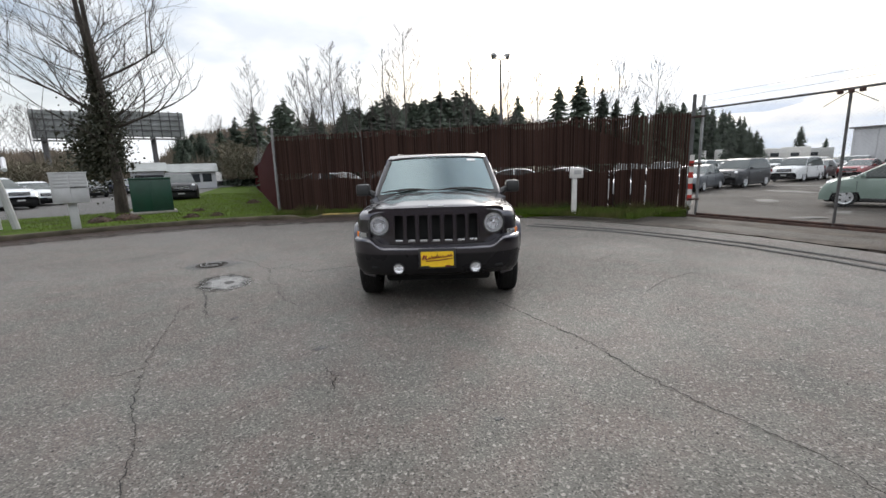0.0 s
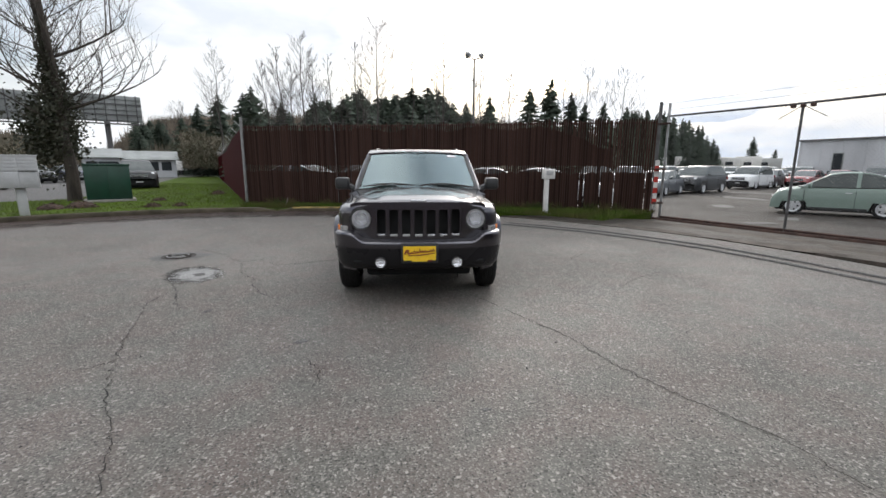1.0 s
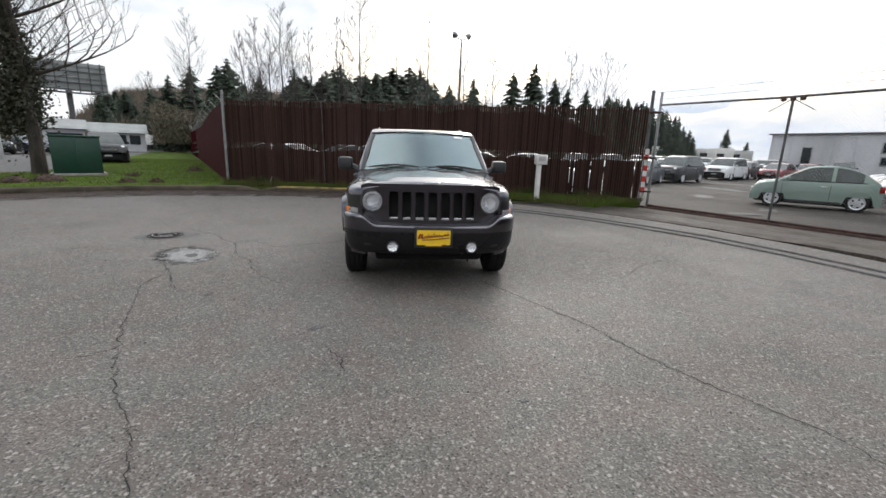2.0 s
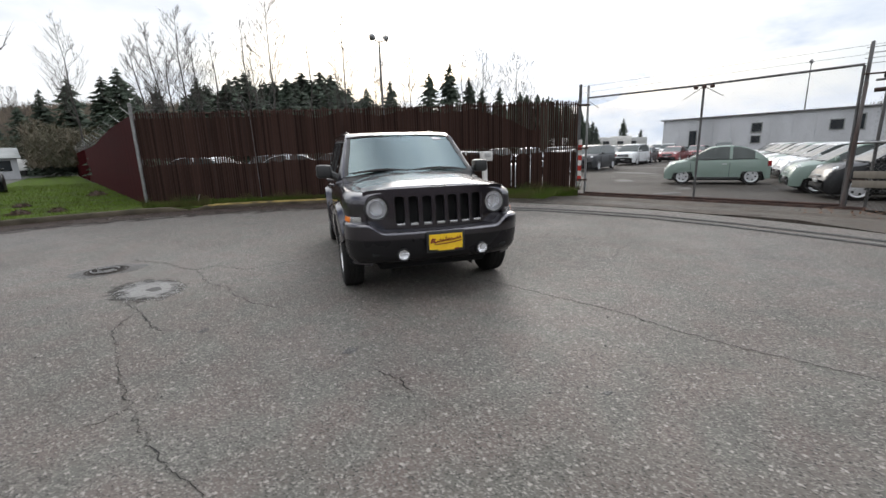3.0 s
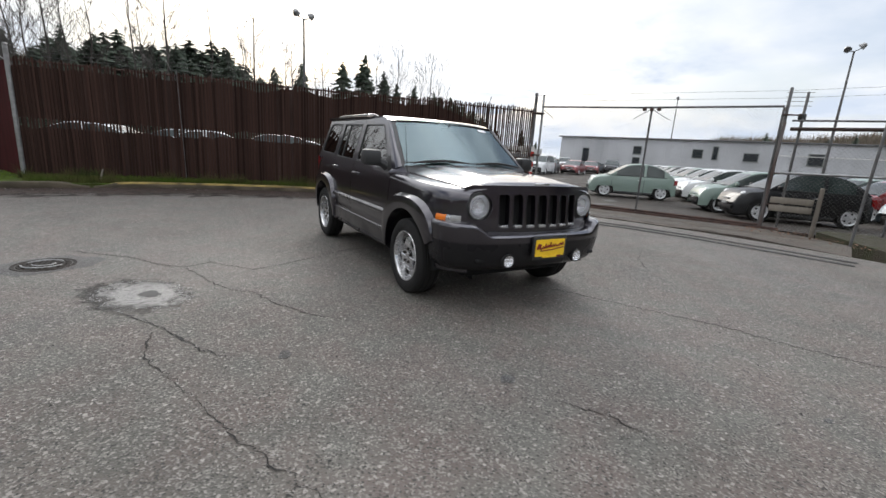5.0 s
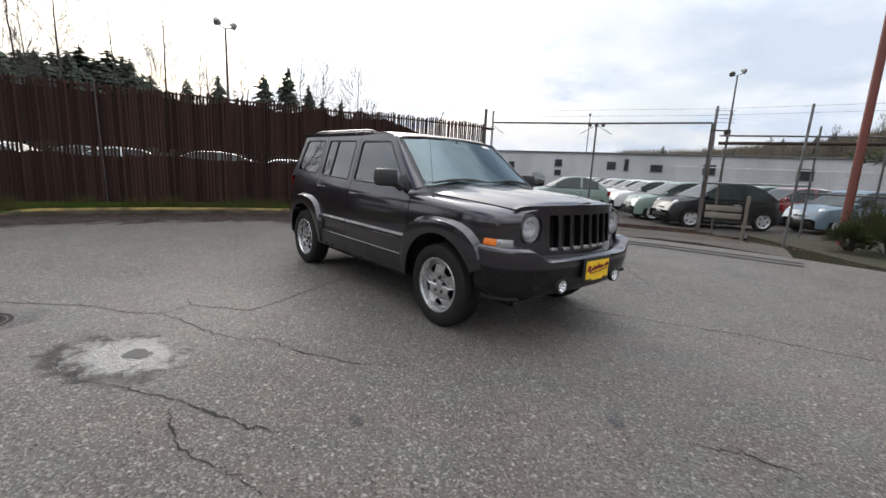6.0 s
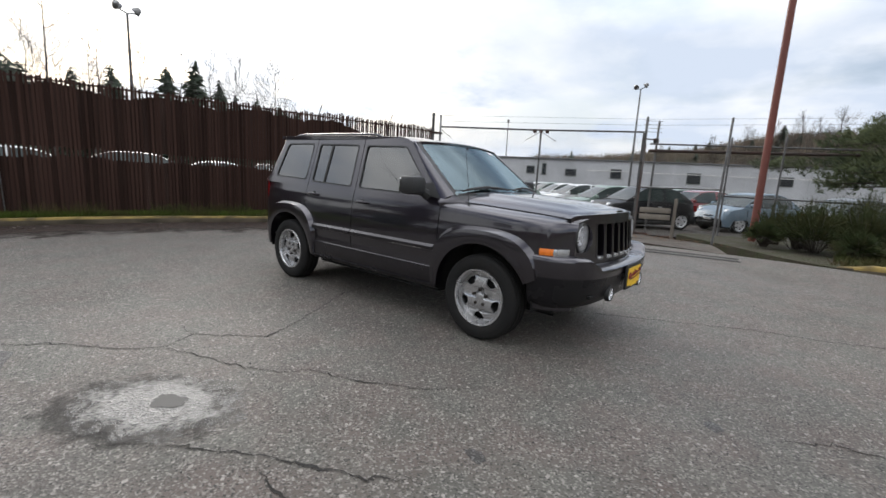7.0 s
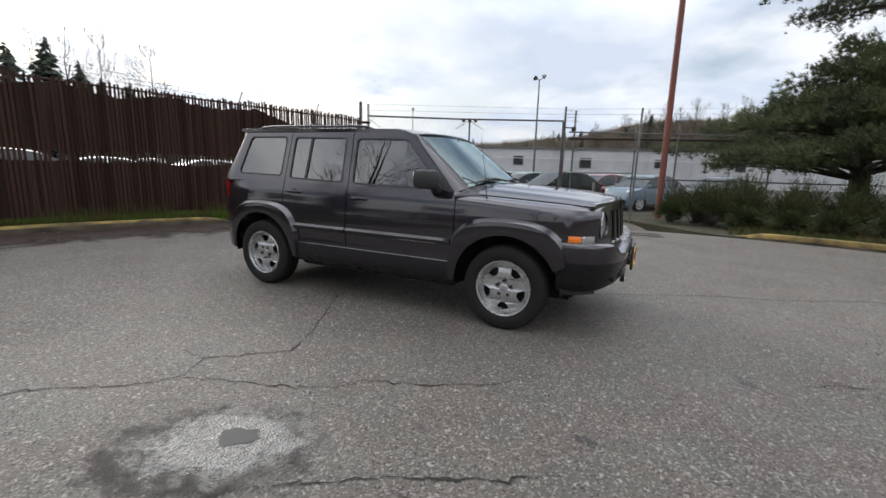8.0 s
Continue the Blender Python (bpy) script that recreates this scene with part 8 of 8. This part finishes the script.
        tagged(part("soil_heap", bm, M["leaf_litter"], None, "", 0), "small brown heap of soil and dead grass on the lawn", "soil heap", "heaps on the lawn", "stuff")

    # bare street trees on the camera's side, which the car's flank mirrors
    for i, (x, y, h) in enumerate(((-16.0, -1.5, 9.0), (-17.5, 3.0, 8.0), (-19.0, -7.0, 10.0))):
        bare_tree("bare_tree", "leafless street tree beside the turning circle", (x, y, -0.45), h, 400 + i, 0.14, "bark", 26, i * 70, 0.0, 0.34, 2)


build_far_trees()
build_near_plants()


# ---- street furniture, lamps, buildings, billboards ----
def build_street_things():
    mb = thing("cluster_mailbox", "grey metal cluster mailbox on a square pedestal", "mailbox", (-10.23, 6.92, 0.085), 43)
    bm = BM(); box(bm, (-0.10, -0.09, 0), (0.10, 0.09, 0.74), 0.01); part("pedestal", bm, M["grey_box"], mb)
    bm = BM(); box(bm, (-0.39, -0.22, 0.72), (0.39, 0.22, 1.52), 0.015); bd = part("cabinet", bm, M["grey_box"], mb)
    bm = BM(); box(bm, (-0.41, -0.24, 1.515), (0.41, 0.24, 1.55), 0.012); part("top", bm, M["grey_box"], mb)
    for r in range(2):
        for c in range(2):
            for k in range(2):
                bm = BM(); x, z = -0.35 + c * 0.36, 1.40 - (r * 2 + k) * 0.085
                box(bm, (x, -0.229, z), (x + 0.34, -0.219, z + 0.075), 0.004); part("letter_door", bm, M["grey_box"], bd)
    for x in (-0.35, 0.01):
        bm = BM(); box(bm, (x, -0.229, 0.78), (x + 0.34, -0.219, 1.12), 0.005); part("parcel_door", bm, M["grey_box"], bd)
        bm = BM(); lathe(bm, [(0.014, -0.24), (0.014, -0.225)], 10, (x + 0.17, 0, 0.95), "y"); part("lock", bm, M["galv_dark"], bd)
    bm = BM(); box(bm, (0.0, -0.25, 1.135), (0.35, -0.22, 1.150)); part("mail_slot", bm, M["black_void"], bd)
    ub = thing("utility_box", "dark green utility cabinet on a concrete pad", "utility box", (-11.30, 11.75, 0.085), 34)
    bm = BM(); box(bm, (-0.76, -0.55, -0.02), (0.76, 0.55, 0.08), 0.01); part("pad", bm, M["concrete"], ub)
    bm = BM(); box(bm, (-0.66, -0.45, 0.08), (0.66, 0.45, 1.30), 0.02); part("cabinet", bm, M["green_box"], ub)
    bm = BM(); box(bm, (-0.68, -0.48, 1.28), (0.68, 0.47, 1.35), 0.02); part("lid", bm, M["green_box"], ub)
    for x in (-0.64, 0.01):
        bm = BM(); box(bm, (x, -0.462, 0.14), (x + 0.63, -0.448, 1.24), 0.006); part("door", bm, M["green_box"], ub)
    sh = thing("bus_shelter_corner", "slanted grey post under a blue-grey ribbed awning", "shelter", (-12.55, 7.05, 0.05), 45)
    bm = BM(); tube(bm, [(0.35, 0, 0), (0.22, 0, 1.0), (0.08, 0, 1.75)], 0.09, 8); part("post", bm, M["grey_box"], sh)
    bm = BM(); tube(bm, [(0.0, 0.2, 0), (-0.05, 0.2, 1.75)], 0.06, 8); part("post", bm, M["grey_box"], sh)
    bm = BM()
    for i in range(16):
        tube(bm, [(-1.6 + i * 0.13, -0.5, 1.70), (-1.6 + i * 0.13, 0.7, 2.05)], 0.06, 6)
    part("awning", bm, M["building"], sh, "ribbed awning")
    bm = BM(); box(bm, (-1.7, 0.3, 2.2), (0.1, 0.5, 2.75), 0.03); part("sign_panel", bm, M["board"], sh)

    def lamp(x, y, h, turn, label):
        t = thing("street_lamp", label, "street lamp", (x, y, 0), turn)
        bm = BM(); tube(bm, [(0, 0, 0), (0, 0, h * 0.5), (0, 0, h)], [0.10, 0.08, 0.05], 10); part("pole", bm, M["galv_dark"], t)
        bm = BM(); tube(bm, [(-0.42, 0, h + 0.12), (0, 0, h), (0.42, 0, h + 0.12)], 0.03, 6); part("crossarm", bm, M["galv_dark"], t)
        for s in (-1, 1):
            bm = BM(); lathe(bm, [(0.04, -0.20), (0.13, -0.15), (0.20, 0.05), (0.21, 0.11), (0.18, 0.12), (0.001, 0.09)], 16, (0, 0, 0), "y")
            bmesh.ops.transform(bm, matrix=pose(s * 0.46, 0, h + 0.25, -40, 0, s * 55), verts=bm.verts)
            part("lamp_head", bm, M["galv"], t, "round floodlight head")
    lamp(3.83, 24.5, 8.2, 15, "twin-headed floodlight on a tall steel pole")
    lamp(35.2, 9.35, 9.2, 70, "twin-headed floodlight in the storage yard")
    lamp(62.0, 38.0, 11.0, 30, "distant floodlight pole in the yard")

    # long pale warehouse
    D, az = 60.0, 70.0
    c = Vector((-3 + D * math.sin(radians(az)), -2.5 + D * math.cos(radians(az)), 0))
    left = Vector((-math.cos(radians(az)), math.sin(radians(az)), 0))
    wh = thing("warehouse", "long low pale grey warehouse with small dark windows", "building", tuple(c), math.degrees(math.atan2(left.y, left.x)))
    bm = BM(); box(bm, (-62, -18, -0.4), (26.8, 0, 4.35)); part("wall", bm, M["building"], wh, "", 0)
    bm = BM(); box(bm, (-62.4, -18.4, 4.35), (27.1, 0.25, 4.50), 0.03); part("roof", bm, M["roof_dark"], wh, "dark roof edge")
    for i in range(46):
        bm = BM(); x = 26.6 - i * 1.95; box(bm, (x - 0.03, 0, 0.1), (x + 0.03, 0.05, 4.33)); part("siding_rib", bm, M["building"], wh, "", 0)
    for x, w, z0, z1 in ((23.0, 0.8, 1.1, 2.9), (16.2, 0.9, 2.5, 3.4), (16.2, 0.8, 1.3, 2.0), (9.3, 1.0, 2.4, 3.3), (7.5, 0.45, 2.3, 3.7), (4.0, 1.3, 2.3, 3.1), (-1.6, 1.2, 2.2, 3.3), (-10.5, 1.4, 2.0, 3.2), (-20.0, 1.2, 2.2, 3.2), (-30.0, 1.2, 2.0, 3.2), (-41.0, 1.2, 2.0, 3.0)):
        bm = BM(); box(bm, (x - w / 2 - 0.1, 0.0, z0 - 0.1), (x + w / 2 + 0.1, 0.07, z1 + 0.1), 0.01); wn = part("window", bm, M["board"], wh)
        bm = BM(); box(bm, (x - w / 2, 0.04, z0), (x + w / 2, 0.085, z1)); part("pane", bm, M["dark_glass"], wn)
    bm = BM(); tube(bm, [(-62, 0.5, 3.05), (2, 0.5, 3.05)], 0.05, 5); part("conduit", bm, M["white_paint"], wh)
    # low white sheds and trailers at the end of the yard
    for i in range(9):
        a = 29.0 + i * 1.5
        x, y = around(a, 105 + (i % 3) * 5)
        t = thing("box_trailer", "white box trailer parked at the far end of the yard", "trailer", (x, y, 0), -a + (i % 2) * 8, "far trailers")
        bm = BM(); box(bm, (-1.6 - 0.6 * (i % 3), -1.2, 0.9), (1.6 + 0.6 * (i % 3), 1.2, 3.3 + 0.3 * (i % 2)), 0.08); part("body", bm, M["white_paint"] if i % 4 else M["grey_box"], t)
        bm = BM(); box(bm, (-0.8, -1.25, 1.8), (0.5, -1.19, 2.5)); part("window", bm, M["dark_glass"], t)
        for sx in (-0.7, 0.7):
            bm = BM(); lathe(bm, [(0.001, -1.1), (0.42, -1.1), (0.42, -0.8)], 14, (sx, 0, 0.42), "y"); part("wheel", bm, M["rubber"], t)
    # pale house among trees, left
    for az, d, w, h, lab in ((-29.6, 62, 2.5, 2.6, "low pale grey house behind the street"), (-34.0, 62, 1.7, 2.8, "low house with a grey roof")):
        x, y = around(az, d)
        t = thing("house", lab, "building", (x, y, 0), -az)
        bm = BM(); box(bm, (-w, -2, 0), (w, 2, h - 0.5)); part("wall", bm, M["building"], t, "", 0)
        bm = BM(); v = [bm.verts.new(p) for p in ((-w - 0.3, -2.4, h - 0.55), (w + 0.3, -2.4, h - 0.55), (w + 0.3, 2.4, h - 0.55), (-w - 0.3, 2.4, h - 0.55), (-w - 0.3, 0, h + 0.5), (w + 0.3, 0, h + 0.5))]
        for f in ((0, 1, 5, 4), (2, 3, 4, 5), (0, 4, 3), (1, 2, 5), (0, 3, 2, 1)):
            bm.faces.new([v[i] for i in f])
        part("roof", bm, M["board"], t, "", 0)
        for xx in (-w * 0.5, 0.2, w * 0.6):
            bm = BM(); box(bm, (xx - 0.5, -2.05, 0.8), (xx + 0.5, -1.98, 1.8)); part("window", bm, M["dark_glass"], t)
    # truck parked on the far street
    x, y = around(-27.2, 74)
    t = thing("box_truck", "white utility truck standing on the far street", "truck", (x, y, 0), 70)
    bm = BM(); box(bm, (-1.0, -2.2, 0.7), (1.0, 1.2, 2.1), 0.06); part("box", bm, M["white_paint"], t)
    bm = BM(); box(bm, (-0.95, 1.25, 0.5), (0.95, 2.9, 1.9), 0.15); part("cab", bm, M["white_paint"], t)
    for sx in (-1, 1):
        for yy in (-1.4, 2.1):
            bm = BM(); lathe(bm, [(0.001, sx * 0.95), (0.4, sx * 0.95), (0.4, sx * 0.7)], 14, (0, yy, 0.4)); part("wheel", bm, M["rubber"], t)

    # billboards seen from behind
    for az0, az1, d, e0, e1, lab in ((-43.2, -38.4, 95, 4.1, 6.75, "weathered back of a large billboard on a post"), (-36.6, -30.5, 95, 4.4, 7.0, "back of a billboard with bracing and a catwalk")):
        a, b = Vector((*around(az0, d, (0.1, -4.9)), 0)), Vector((*around(az1, d * 1.0, (0.1, -4.9)), 0))
        mid = (a + b) / 2
        ln = (b - a).length
        z0, z1 = 1.4 + d * math.tan(radians(e0)), 1.4 + d * math.tan(radians(e1))
        t = thing("billboard", lab, "billboard", (mid.x, mid.y, 0), math.degrees(math.atan2((b - a).y, (b - a).x)))
        bm = BM(); box(bm, (-ln / 2, 0, z0), (ln / 2, 0.3, z1), 0.03); part("panel", bm, M["board"], t)
        for i in range(7):
            bm = BM(); xx = -ln / 2 + ln * (i + 0.5) / 7; box(bm, (xx - 0.08, -0.35, z0 - 0.3), (xx + 0.08, 0, z1 + 0.1)); part("stringer", bm, M["galv_dark"], t, "", 0)
        for i in range(5):
            bm = BM(); zz = z0 + (z1 - z0) * (i + 0.3) / 5; box(bm, (-ln / 2, -0.2, zz), (ln / 2, -0.06, zz + 0.14)); part("girt", bm, M["galv_dark"] if i % 2 else M["board"], t, "", 0)
        bm = BM(); box(bm, (-ln / 2, -1.2, z0 - 0.45), (ln / 2, 0.2, z0 - 0.30)); part("catwalk", bm, M["galv_dark"], t, "", 0)
        for xx in ((-ln * 0.33,) if az0 < -40 else (0.0,)):
            bm = BM(); tube(bm, [(xx, 0.1, -0.1), (xx, 0.1, z0)], 0.42, 12); part("column", bm, M["galv_dark"], t)


build_street_things()
